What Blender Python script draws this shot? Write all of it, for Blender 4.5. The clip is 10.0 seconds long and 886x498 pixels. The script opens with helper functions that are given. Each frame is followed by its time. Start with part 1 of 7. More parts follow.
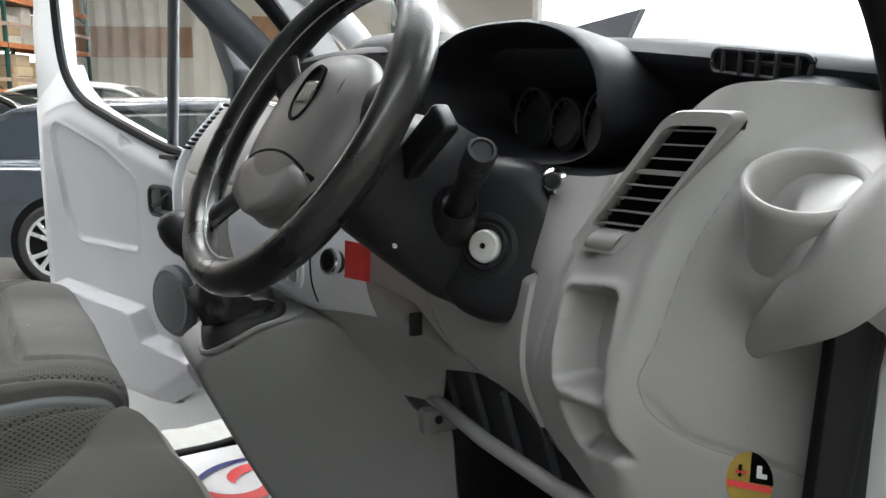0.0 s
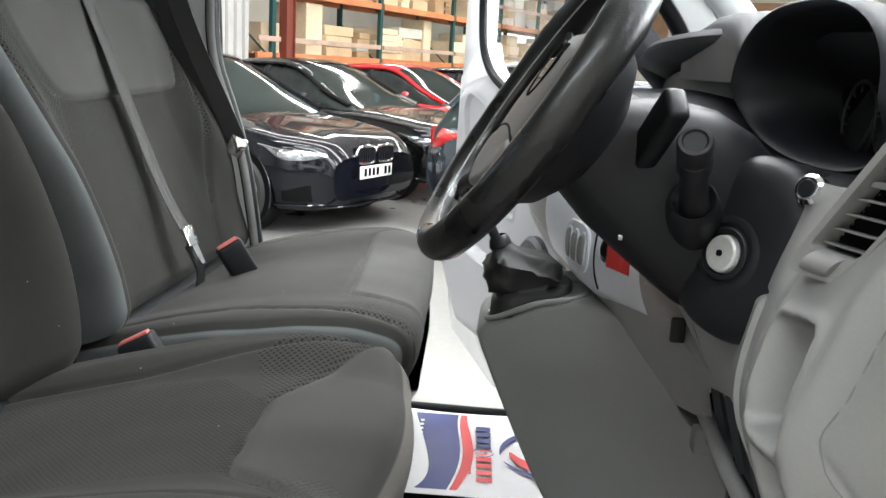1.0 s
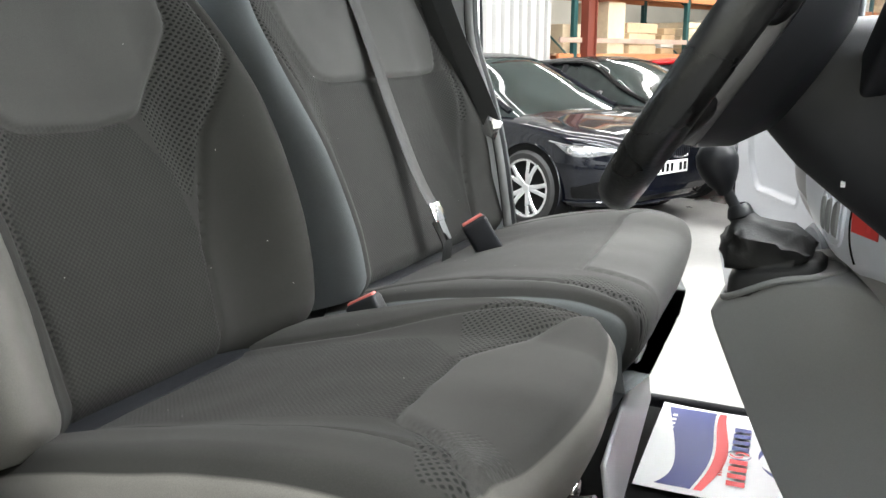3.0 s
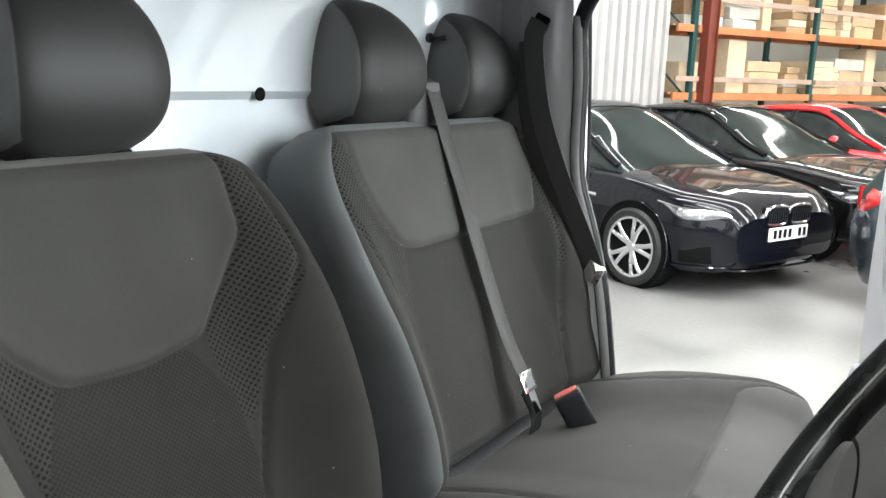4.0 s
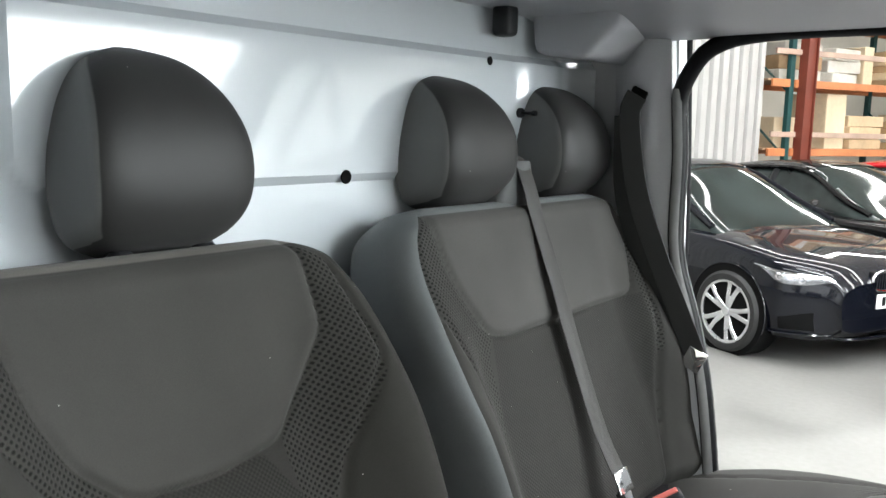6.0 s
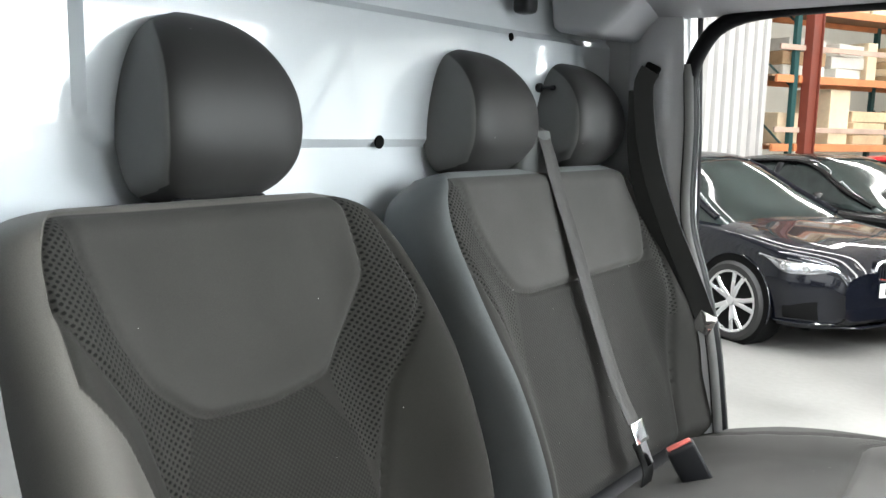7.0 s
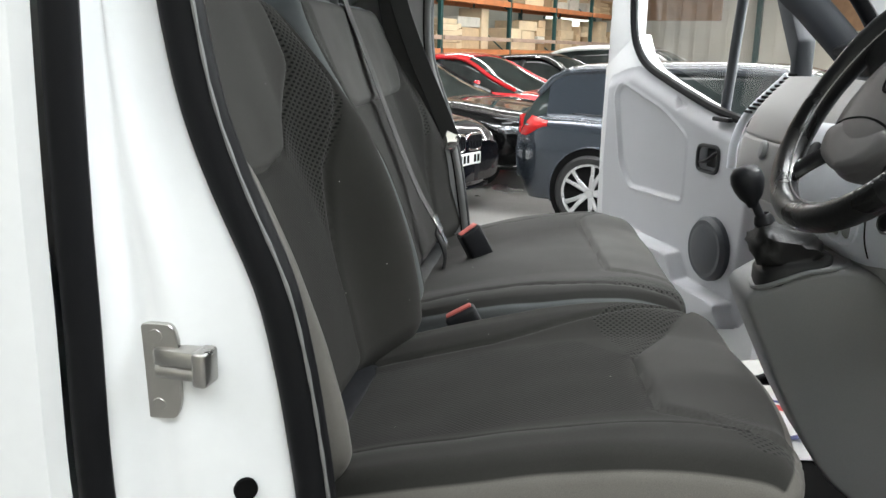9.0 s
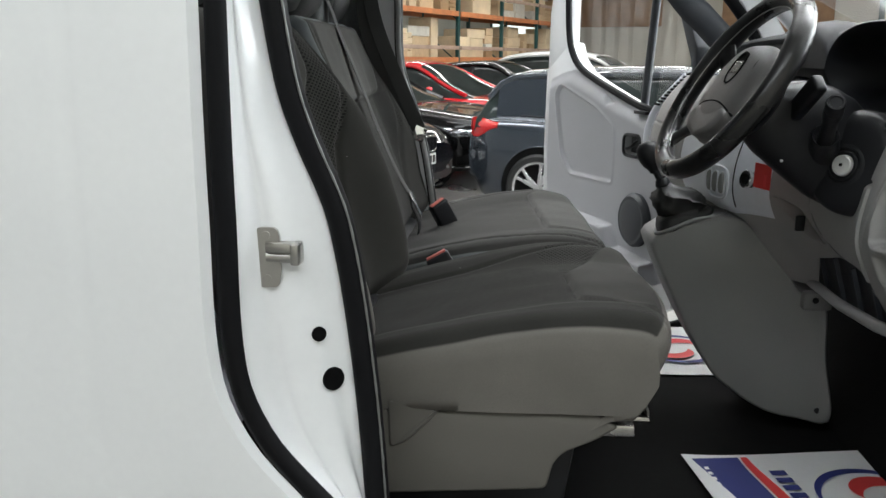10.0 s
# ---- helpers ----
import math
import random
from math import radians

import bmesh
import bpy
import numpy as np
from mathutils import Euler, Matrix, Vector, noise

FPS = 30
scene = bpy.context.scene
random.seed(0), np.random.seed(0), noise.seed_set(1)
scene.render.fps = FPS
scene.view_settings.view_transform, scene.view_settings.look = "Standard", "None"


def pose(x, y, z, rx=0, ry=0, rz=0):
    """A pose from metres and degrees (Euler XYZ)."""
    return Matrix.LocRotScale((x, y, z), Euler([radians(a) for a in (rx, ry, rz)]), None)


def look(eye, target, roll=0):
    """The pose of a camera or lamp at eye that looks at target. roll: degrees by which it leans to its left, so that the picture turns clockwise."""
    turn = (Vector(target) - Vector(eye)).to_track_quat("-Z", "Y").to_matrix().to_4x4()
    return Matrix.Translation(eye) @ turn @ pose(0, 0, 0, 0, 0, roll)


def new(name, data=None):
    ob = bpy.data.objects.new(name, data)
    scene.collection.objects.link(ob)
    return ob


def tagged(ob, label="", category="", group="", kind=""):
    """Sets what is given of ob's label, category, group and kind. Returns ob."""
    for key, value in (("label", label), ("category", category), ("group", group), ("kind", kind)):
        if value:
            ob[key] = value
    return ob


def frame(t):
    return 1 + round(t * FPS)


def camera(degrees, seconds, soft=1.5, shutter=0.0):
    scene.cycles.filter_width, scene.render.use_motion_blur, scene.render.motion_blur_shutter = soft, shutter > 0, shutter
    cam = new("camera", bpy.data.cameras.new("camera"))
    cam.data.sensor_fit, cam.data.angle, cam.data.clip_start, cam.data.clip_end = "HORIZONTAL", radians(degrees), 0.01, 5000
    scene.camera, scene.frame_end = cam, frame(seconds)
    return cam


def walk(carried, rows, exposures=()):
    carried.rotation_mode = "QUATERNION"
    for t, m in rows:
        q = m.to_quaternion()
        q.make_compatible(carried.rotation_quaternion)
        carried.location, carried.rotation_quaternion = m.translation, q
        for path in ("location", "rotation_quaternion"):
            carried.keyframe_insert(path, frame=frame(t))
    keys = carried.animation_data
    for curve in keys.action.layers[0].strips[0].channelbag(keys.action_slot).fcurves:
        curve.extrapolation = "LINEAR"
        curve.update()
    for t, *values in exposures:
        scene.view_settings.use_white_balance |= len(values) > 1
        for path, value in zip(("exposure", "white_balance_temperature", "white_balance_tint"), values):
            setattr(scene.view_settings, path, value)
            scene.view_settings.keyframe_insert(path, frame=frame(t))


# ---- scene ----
cam = camera(56.0, 10.0)
PATH = [
    (0, (0.476, -1.288, 1.505), (1.341, 0.477, 1.136), 0.4),
    (0.5, (0.595, -1.286, 1.542), (1.009, 0.628, 1.139), 0.4),
    (1, (0.726, -1.31, 1.503), (0.572, 0.636, 1.069), 3.4),
    (1.5, (0.774, -1.3, 1.417), (0.265, 0.577, 0.95), 4.0),
    (2, (0.819, -1.303, 1.38), (0.174, 0.531, 0.911), 2.4),
    (2.5, (0.852, -1.282, 1.366), (0.124, 0.524, 0.907), 0.7),
    (3, (0.847, -1.238, 1.44), (0.0, 0.518, 0.994), -0.0),
    (3.2, (0.831, -1.205, 1.515), (-0.103, 0.508, 1.076), -0.5),
    (4.3, (0.741, -0.968, 1.747), (-0.329, 0.673, 1.344), 2.0),
    (4.5, (0.724, -0.906, 1.749), (-0.33, 0.748, 1.358), 2.0),
    (5, (0.702, -0.855, 1.762), (-0.394, 0.778, 1.398), 1.9),
    (5.5, (0.699, -0.903, 1.772), (-0.468, 0.688, 1.446), 1.9),
    (5.7, (0.701, -0.937, 1.772), (-0.515, 0.621, 1.463), 1.6),
    (6.8, (0.732, -1.075, 1.732), (-0.524, 0.455, 1.448), 1.2),
    (7, (0.737, -1.092, 1.712), (-0.509, 0.444, 1.415), 1.3),
    (7.5, (0.714, -1.167, 1.667), (-0.485, 0.393, 1.308), 1.9),
    (8, (0.628, -1.257, 1.579), (-0.306, 0.468, 1.186), 3.0),
    (8.5, (0.48, -1.386, 1.506), (-0.038, 0.499, 1.086), 1.3),
    (9, (0.313, -1.553, 1.519), (0.055, 0.374, 1.051), 1.2),
    (9.5, (0.242, -1.75, 1.515), (0.103, 0.189, 1.046), 1.0),
    (10, (0.316, -2.063, 1.52), (0.168, -0.119, 1.071), 0.4),
]
walk(cam, [(t, look(eye, target, roll)) for t, eye, target, roll in PATH],
     exposures=((0, 0.20), (0.5, 0.50), (1.0, 0.52), (1.5, 0.86), (2.5, 0.92), (3.3, 0.75), (4.5, 0.55), (5.5, 0.46), (7.5, 0.74), (8.0, 0.42), (8.5, 0.52), (9.2, -0.08), (10, -0.36)))

# ---- light: an overcast-bright warehouse, lit by strip lamps and overhead fills ----
world = bpy.data.worlds.new("world")
scene.world = world
world.use_nodes = True
wn = world.node_tree.nodes
sky = wn.new("ShaderNodeTexSky")
sky.sky_type, sky.sun_disc, sky.sun_elevation, sky.sun_rotation = "NISHITA", False, radians(50), radians(200)
world.node_tree.links.new(sky.outputs[0], wn["Background"].inputs[0])
wn["Background"].inputs[1].default_value = 0.08


def area_lamp(name, place, target, sx, sy, watts, colour=(1, 1, 1)):
    data = bpy.data.lights.new(name, "AREA")
    data.shape, data.size, data.size_y, data.energy, data.color = "RECTANGLE", sx, sy, watts, colour
    ob = new(name, data)
    ob.matrix_world = look(place, target)
    return ob


# area lamps over the hall, some added as fill, and the wide loading doorway ahead of the van
# unseen fill on the driver's side, added to light flank and seat
area_lamp("roof_light_lamp", (1.0, -4.5, 6.5), (0.8, -3.0, 0), 12.0, 1.6, 640, (0.92, 0.975, 1.0))
area_lamp("roof_light_lamp", (2.0, 3.6, 6.5), (2.0, 3.6, 0), 14.0, 0.5, 330, (0.98, 0.99, 1.0))
# added fill that brightens the open passenger door and the bench
area_lamp("roof_light_lamp", (-0.8, 5.2, 6.5), (0.5, 1.6, 0.6), 9.0, 0.5, 560, (0.95, 0.98, 1.0))
# three added fills ahead, lighting the console down through the windscreen
for x in (3.0, 4.8, 6.6):
    area_lamp("roof_light_lamp", (x, 1.8, 6.5), (x - 1.0, 1.6, 0), 0.5, 6.0, 400, (0.94, 0.98, 1.0))
for y in (8.6, 11.4):
    area_lamp("roof_light_lamp", (1.0, y, 6.5), (1.0, y, 0), 16.0, 0.4, 340, (1.0, 0.99, 0.97))
area_lamp("roof_light_lamp", (5.5, 18.0, 6.5), (5.5, 18.0, 0), 18.0, 0.8, 1350, (1.0, 0.99, 0.96))
area_lamp("doorway_lamp", (9.4, 3.0, 3.0), (0.0, 0.4, 1.4), 8.0, 5.0, 1750, (0.91, 0.97, 1.0))

# ---- materials ----
def mat(name, colour, rough=0.5, metal=0.0, grain=0.0, grain_scale=60.0, stain=0.0, stain_scale=3.0, bump=0.0, bump_scale=200.0,
        coat=0.0, spec=0.5, rough_var=0.08, coat_rough=0.04):
    """A plain surface with fine grain, broad stains, uneven gloss and fine relief, all in object space at real size."""
    m = bpy.data.materials.new(name)
    m.use_nodes = True
    n, l = m.node_tree.nodes, m.node_tree.links
    b = n["Principled BSDF"]
    b.inputs["Metallic"].default_value = metal
    b.inputs["Specular IOR Level"].default_value = spec
    b.inputs["Coat Weight"].default_value = coat
    b.inputs["Coat Roughness"].default_value = coat_rough
    at = n.new("ShaderNodeTexCoord")
    big = n.new("ShaderNodeTexNoise")
    big.inputs["Scale"].default_value, big.inputs["Detail"].default_value = stain_scale, 5
    l.new(at.outputs["Object"], big.inputs["Vector"])
    small = n.new("ShaderNodeTexNoise")
    small.inputs["Scale"].default_value, small.inputs["Detail"].default_value = grain_scale, 4
    l.new(at.outputs["Object"], small.inputs["Vector"])
    last = None
    for tex, amount in ((big, stain), (small, grain)):
        if amount <= 0:
            continue
        mr = n.new("ShaderNodeMapRange")
        mr.inputs["From Min"].default_value, mr.inputs["From Max"].default_value = 0.3, 0.7
        mr.inputs["To Min"].default_value, mr.inputs["To Max"].default_value = 1 - amount, 1 + amount
        l.new(tex.outputs["Fac"], mr.inputs["Value"])
        mul = n.new("ShaderNodeVectorMath")
        mul.operation = "SCALE"
        if last is None:
            mul.inputs[0].default_value = colour
        else:
            l.new(last, mul.inputs[0])
        l.new(mr.outputs[0], mul.inputs["Scale"])
        last = mul.outputs[0]
    if last is None:
        b.inputs["Base Color"].default_value = (*colour, 1)
    else:
        l.new(last, b.inputs["Base Color"])
    mr = n.new("ShaderNodeMapRange")
    mr.inputs["From Min"].default_value, mr.inputs["From Max"].default_value = 0.3, 0.7
    mr.inputs["To Min"].default_value, mr.inputs["To Max"].default_value = max(rough - rough_var, 0.02), min(rough + rough_var, 1)
    l.new(big.outputs["Fac"], mr.inputs["Value"])
    l.new(mr.outputs[0], b.inputs["Roughness"])
    if bump > 0:
        t = n.new("ShaderNodeTexNoise")
        t.inputs["Scale"].default_value, t.inputs["Detail"].default_value = bump_scale, 3
        l.new(at.outputs["Object"], t.inputs["Vector"])
        bp = n.new("ShaderNodeBump")
        bp.inputs["Strength"].default_value, bp.inputs["Distance"].default_value = min(bump, 1.0), 0.001
        l.new(t.outputs["Fac"], bp.inputs["Height"])
        l.new(bp.outputs[0], b.inputs["Normal"])
    return m


def glass_mat(name, tint=(1, 1, 1), rough=0.0):
    m = bpy.data.materials.new(name)
    m.use_nodes = True
    n, l = m.node_tree.nodes, m.node_tree.links
    n.remove(n["Principled BSDF"])
    tr, gl, mx, fr = n.new("ShaderNodeBsdfTransparent"), n.new("ShaderNodeBsdfGlossy"), n.new("ShaderNodeMixShader"), n.new("ShaderNodeLayerWeight")
    tr.inputs[0].default_value = (*tint, 1)
    gl.inputs["Roughness"].default_value = rough
    fr.inputs[0].default_value = 0.5
    pw, ad = n.new("ShaderNodeMath"), n.new("ShaderNodeMath")
    pw.operation, ad.operation = "POWER", "MULTIPLY_ADD"
    pw.inputs[1].default_value, ad.inputs[1].default_value, ad.inputs[2].default_value = 4.0, 0.55, 0.05
    l.new(fr.outputs["Facing"], pw.inputs[0])
    l.new(pw.outputs[0], ad.inputs[0])
    l.new(ad.outputs[0], mx.inputs[0])
    l.new(tr.outputs[0], mx.inputs[1])
    l.new(gl.outputs[0], mx.inputs[2])
    l.new(mx.outputs[0], n["Material Output"].inputs[0])
    return m


def emit_mat(name, colour, strength):
    m = bpy.data.materials.new(name)
    m.use_nodes = True
    b = m.node_tree.nodes["Principled BSDF"]
    b.inputs["Base Color"].default_value = (*colour, 1)
    b.inputs["Emission Color"].default_value = (*colour, 1)
    b.inputs["Emission Strength"].default_value = strength
    return m


def fabric_mat(name, plain, insert, side, rough=0.82, spec=0.11):
    """Seat cloth. The mesh carries how far each point lies inside the smooth insert, the dotted weave and the vinyl side."""
    m = bpy.data.materials.new(name)
    m.use_nodes = True
    n, l = m.node_tree.nodes, m.node_tree.links
    b = n["Principled BSDF"]
    b.inputs["Specular IOR Level"].default_value = spec
    b.inputs["Sheen Weight"].default_value = 0.04
    b.inputs["Sheen Roughness"].default_value = 0.5
    at = n.new("ShaderNodeTexCoord")

    def attr(key):
        a = n.new("ShaderNodeAttribute")
        a.attribute_name = key
        mr = n.new("ShaderNodeMapRange")
        mr.inputs["From Min"].default_value, mr.inputs["From Max"].default_value = -0.0012, 0.0012
        l.new(a.outputs["Fac"], mr.inputs["Value"])
        return mr.outputs[0]

    uv = n.new("ShaderNodeAttribute")
    uv.attribute_name = "cloth"
    # staggered raised dots, about a centimetre apart
    sep = n.new("ShaderNodeSeparateXYZ")
    l.new(uv.outputs["Vector"], sep.inputs[0])

    def op(kind, a, bb=None):
        x = n.new("ShaderNodeMath")
        x.operation = kind
        for i, v in enumerate((a, bb)):
            if v is None:
                continue
            if isinstance(v, (int, float)):
                x.inputs[i].default_value = v
            else:
                l.new(v, x.inputs[i])
        return x.outputs[0]

    k = 2 * math.pi / 0.0200
    da, db = op("ADD", sep.outputs[0], sep.outputs[1]), op("SUBTRACT", sep.outputs[0], sep.outputs[1])
    dots = op("MULTIPLY", op("SINE", op("MULTIPLY", da, k)), op("SINE", op("MULTIPLY", db, k)))
    pm = n.new("ShaderNodeMapRange")
    pm.inputs["From Min"].default_value, pm.inputs["From Max"].default_value = 0.35, 0.85
    l.new(op("ABSOLUTE", dots), pm.inputs["Value"])
    pit = pm.outputs[0]
    k2 = 2 * math.pi / 0.0075
    weave = op("MULTIPLY", op("SINE", op("MULTIPLY", sep.outputs[0], k2)), op("SINE", op("MULTIPLY", sep.outputs[1], k2)))
    fine = n.new("ShaderNodeTexNoise")
    fine.inputs["Scale"].default_value, fine.inputs["Detail"].default_value = 900, 3
    l.new(at.outputs["Object"], fine.inputs["Vector"])
    broad = n.new("ShaderNodeTexNoise")
    broad.inputs["Scale"].default_value, broad.inputs["Detail"].default_value = 6, 4
    l.new(at.outputs["Object"], broad.inputs["Vector"])

    def mix(fac, a, c):
        x = n.new("ShaderNodeMix")
        x.data_type = "RGBA"
        l.new(fac, x.inputs[0])
        for i, v in ((6, a), (7, c)):
            if isinstance(v, tuple):
                x.inputs[i].default_value = (*v, 1)
            else:
                l.new(v, x.inputs[i])
        return x.outputs[2]

    ins, dot, sid, wov = attr("insert"), attr("dotted"), attr("side"), attr("woven")
    bare = op("SUBTRACT", 1.0, sid)
    dot, wov = op("MULTIPLY", dot, bare), op("MULTIPLY", wov, bare)
    dark = tuple(v * 0.28 for v in plain)
    col = mix(dot, plain, mix(pit, tuple(v * 1.2 for v in plain), dark))
    col = mix(wov, col, mix(op("MULTIPLY_ADD", weave, 0.5), tuple(v * 0.50 for v in plain), tuple(v * 1.05 for v in plain)))
    col = mix(ins, col, insert)
    col = mix(sid, col, side)
    mr = n.new("ShaderNodeMapRange")
    mr.inputs["From Min"].default_value, mr.inputs["From Max"].default_value = 0.3, 0.7
    mr.inputs["To Min"].default_value, mr.inputs["To Max"].default_value = 0.90, 1.10
    l.new(broad.outputs["Fac"], mr.inputs["Value"])
    mr2 = n.new("ShaderNodeMapRange")
    mr2.inputs["From Min"].default_value, mr2.inputs["From Max"].default_value = 0.3, 0.7
    mr2.inputs["To Min"].default_value, mr2.inputs["To Max"].default_value = 0.88, 1.12
    l.new(fine.outputs["Fac"], mr2.inputs["Value"])
    # a few specks of lint
    spk = n.new("ShaderNodeTexVoronoi")
    spk.inputs["Scale"].default_value = 28
    l.new(at.outputs["Object"], spk.inputs["Vector"])
    speck = op("LESS_THAN", spk.outputs["Distance"], 0.022)
    sc = n.new("ShaderNodeVectorMath")
    sc.operation = "SCALE"
    l.new(col, sc.inputs[0])
    l.new(op("MULTIPLY", mr.outputs[0], mr2.outputs[0]), sc.inputs["Scale"])
    l.new(mix(op("MULTIPLY", speck, op("SUBTRACT", 1.0, sid)), sc.outputs[0], (0.42, 0.41, 0.39)), b.inputs["Base Color"])
    rg = n.new("ShaderNodeMapRange")
    rg.inputs["To Min"].default_value, rg.inputs["To Max"].default_value = rough, 0.46
    l.new(sid, rg.inputs["Value"])
    l.new(rg.outputs[0], b.inputs["Roughness"])
    h = op("ADD", op("MULTIPLY", op("MULTIPLY", dot, pit), -0.9), op("MULTIPLY", fine.outputs["Fac"], 0.25))
    h = op("ADD", h, op("MULTIPLY", op("MULTIPLY", wov, weave), 0.35))
    bp = n.new("ShaderNodeBump")
    bp.inputs["Strength"].default_value, bp.inputs["Distance"].default_value = 0.6, 0.0012
    l.new(h, bp.inputs["Height"])
    l.new(bp.outputs[0], b.inputs["Normal"])
    return m


WHITE = mat("white_paint", (0.80, 0.81, 0.82), 0.22, grain=0.01, stain=0.02, coat=0.6, bump=0.03, bump_scale=40, rough_var=0.05)
# the body's white, darkened to carry the cab's shade on the bulkhead
SHADED_WHITE = mat("shaded_white_paint", (0.53, 0.565, 0.59), 0.20, stain=0.02, coat=0.7, bump=0.05, bump_scale=5, rough_var=0.06)
GREY = mat("grey_trim_plastic", (0.285, 0.279, 0.272), 0.42, grain=0.03, grain_scale=400, stain=0.04, bump=0.25, bump_scale=1400)
# the dash grey again, lightened for hall light on the open door
GREY_DOOR_LIT = mat("lit_grey_door_plastic", (0.40, 0.405, 0.425), 0.40, grain=0.03, grain_scale=400, stain=0.05, bump=0.2, bump_scale=1400)
CONSOLE = mat("console_plastic", (0.203, 0.205, 0.205), 0.48, grain=0.03, grain_scale=400, stain=0.06, bump=0.25, bump_scale=1400)
SILVER = mat("silver_trim", (0.70, 0.72, 0.77), 0.34, metal=0.15, grain=0.02, stain=0.03)
BLACK = mat("black_plastic", (0.012, 0.0125, 0.0145), 0.42, spec=0.28, grain=0.05, stain=0.08, bump=0.25, bump_scale=1200)
BLACK_DASH = mat("black_dash_plastic", (0.018, 0.019, 0.023), 0.50, spec=0.22, grain=0.05, stain=0.10, bump=0.3, bump_scale=1300)
LEATHER = mat("worn_black_leather", (0.0050, 0.0049, 0.0048), 0.34, coat=0.22, coat_rough=0.18, spec=0.42, grain=0.06, grain_scale=120, stain=0.15, stain_scale=9, bump=0.4, bump_scale=260, rough_var=0.18)
GAITER = mat("black_gaiter_leather", (0.009, 0.009, 0.009), 0.58, grain=0.05, stain=0.1, bump=0.4, bump_scale=300)
LIP_GREY = mat("pale_lip_plastic", (0.13, 0.13, 0.127), 0.45, grain=0.05, stain=0.15, stain_scale=9)
RUBBER = mat("black_rubber", (0.005, 0.005, 0.006), 0.55, spec=0.14, grain=0.05, stain=0.12, rough_var=0.15)
MATBLACK = mat("black_floor_rubber", (0.0040, 0.0040, 0.0040), 0.9, spec=0.15, grain=0.15, stain=0.15, bump=0.5, bump_scale=500)
# trim plastic darkened and browned for the shadow low on the seat
TRIM_SHADE = mat("shaded_seat_base_plastic", (0.110, 0.103, 0.091), 0.5, grain=0.03, grain_scale=400, stain=0.06, bump=0.25, bump_scale=1400)
SILL = mat("grey_sill", (0.26, 0.265, 0.275), 0.6, grain=0.06, stain=0.12)
STEEL = mat("bright_steel", (0.42, 0.41, 0.39), 0.25, metal=1.0, grain=0.03, stain=0.1, rough_var=0.1)
CHROME = mat("chrome", (0.8, 0.8, 0.8), 0.10, metal=1.0, stain=0.02)
RED_TAG = mat("red_tag", (0.65, 0.045, 0.04), 0.5, stain=0.05)
RED_PLASTIC = mat("red_buckle", (0.58, 0.14, 0.12), 0.4, stain=0.04)
BELT = mat("belt_webbing", (0.024, 0.023, 0.021), 0.6, grain=0.08, grain_scale=500, stain=0.05, bump=0.4, bump_scale=700)
BELT_DARK = mat("black_belt_webbing", (0.014, 0.015, 0.016), 0.55, grain=0.08, grain_scale=500, bump=0.4, bump_scale=700)
PILLAR_TRIM = mat("screen_pillar_plastic", (0.040, 0.044, 0.052), 0.5, grain=0.03, stain=0.05, bump=0.2, bump_scale=1400)
TICK = mat("dim_dial_print", (0.045, 0.045, 0.048), 0.5, stain=0.05)
# near black: paints the shade inside openings, also serves as black print
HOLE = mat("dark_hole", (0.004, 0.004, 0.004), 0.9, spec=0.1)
SEAT = fabric_mat("seat_cloth", (0.0290, 0.0280, 0.0256), (0.047, 0.0455, 0.0422), (0.134, 0.126, 0.114))
SEAT_BACK = fabric_mat("backrest_cloth", (0.0290, 0.0280, 0.0256), (0.047, 0.0455, 0.0422), (0.114, 0.108, 0.098))
HEAD_CLOTH = fabric_mat("head_restraint_cloth", (0.022, 0.0215, 0.021), (0.05, 0.05, 0.05), (0.120, 0.121, 0.117), 0.55, 0.35)
# driver's cloth made lighter, for the stronger light falling on the bench
SEAT_PASS_LIT = fabric_mat("lit_bench_cloth", (0.042, 0.0410, 0.0382), (0.070, 0.0682, 0.0645), (0.140, 0.149, 0.151))
PAPER = mat("paper_mat", (0.80, 0.80, 0.80), 0.7, grain=0.01, stain=0.04)
PRINT_BLUE = mat("navy_print", (0.035, 0.045, 0.19), 0.6, stain=0.05)
PRINT_RED = mat("red_print", (0.72, 0.06, 0.06), 0.6, stain=0.04)
PRINT_WHITE = mat("white_print", (0.80, 0.80, 0.82), 0.6)
CLEAR = glass_mat("clear_glass")
CAR_GLASS = mat("dark_car_glass", (0.020, 0.026, 0.025), 0.06, coat=0.0, spec=0.40, stain=0.5, stain_scale=2.2, rough_var=0.02)
FLOOR = mat("painted_concrete", (0.160, 0.156, 0.148), 0.38, grain=0.07, grain_scale=22, stain=0.22, stain_scale=1.1, bump=0.15, bump_scale=80, rough_var=0.12)
CLAD = mat("white_cladding", (0.40, 0.395, 0.38), 0.45, stain=0.05, grain=0.02)
ORANGE = mat("orange_beam", (0.52, 0.19, 0.075), 0.5, stain=0.18, grain=0.05)
BEAM_GREY = mat("faded_beam", (0.42, 0.30, 0.235), 0.5, stain=0.2, grain=0.05)
GREEN = mat("green_upright", (0.012, 0.060, 0.058), 0.45, stain=0.1)
RUST = mat("red_oxide_post", (0.16, 0.035, 0.020), 0.5, stain=0.15)
CARD = mat("cardboard", (0.58, 0.43, 0.27), 0.8, grain=0.06, grain_scale=14, stain=0.15, stain_scale=1.3)
CARD2 = mat("pale_cardboard", (0.70, 0.57, 0.39), 0.8, grain=0.05, grain_scale=14, stain=0.15, stain_scale=1.3)
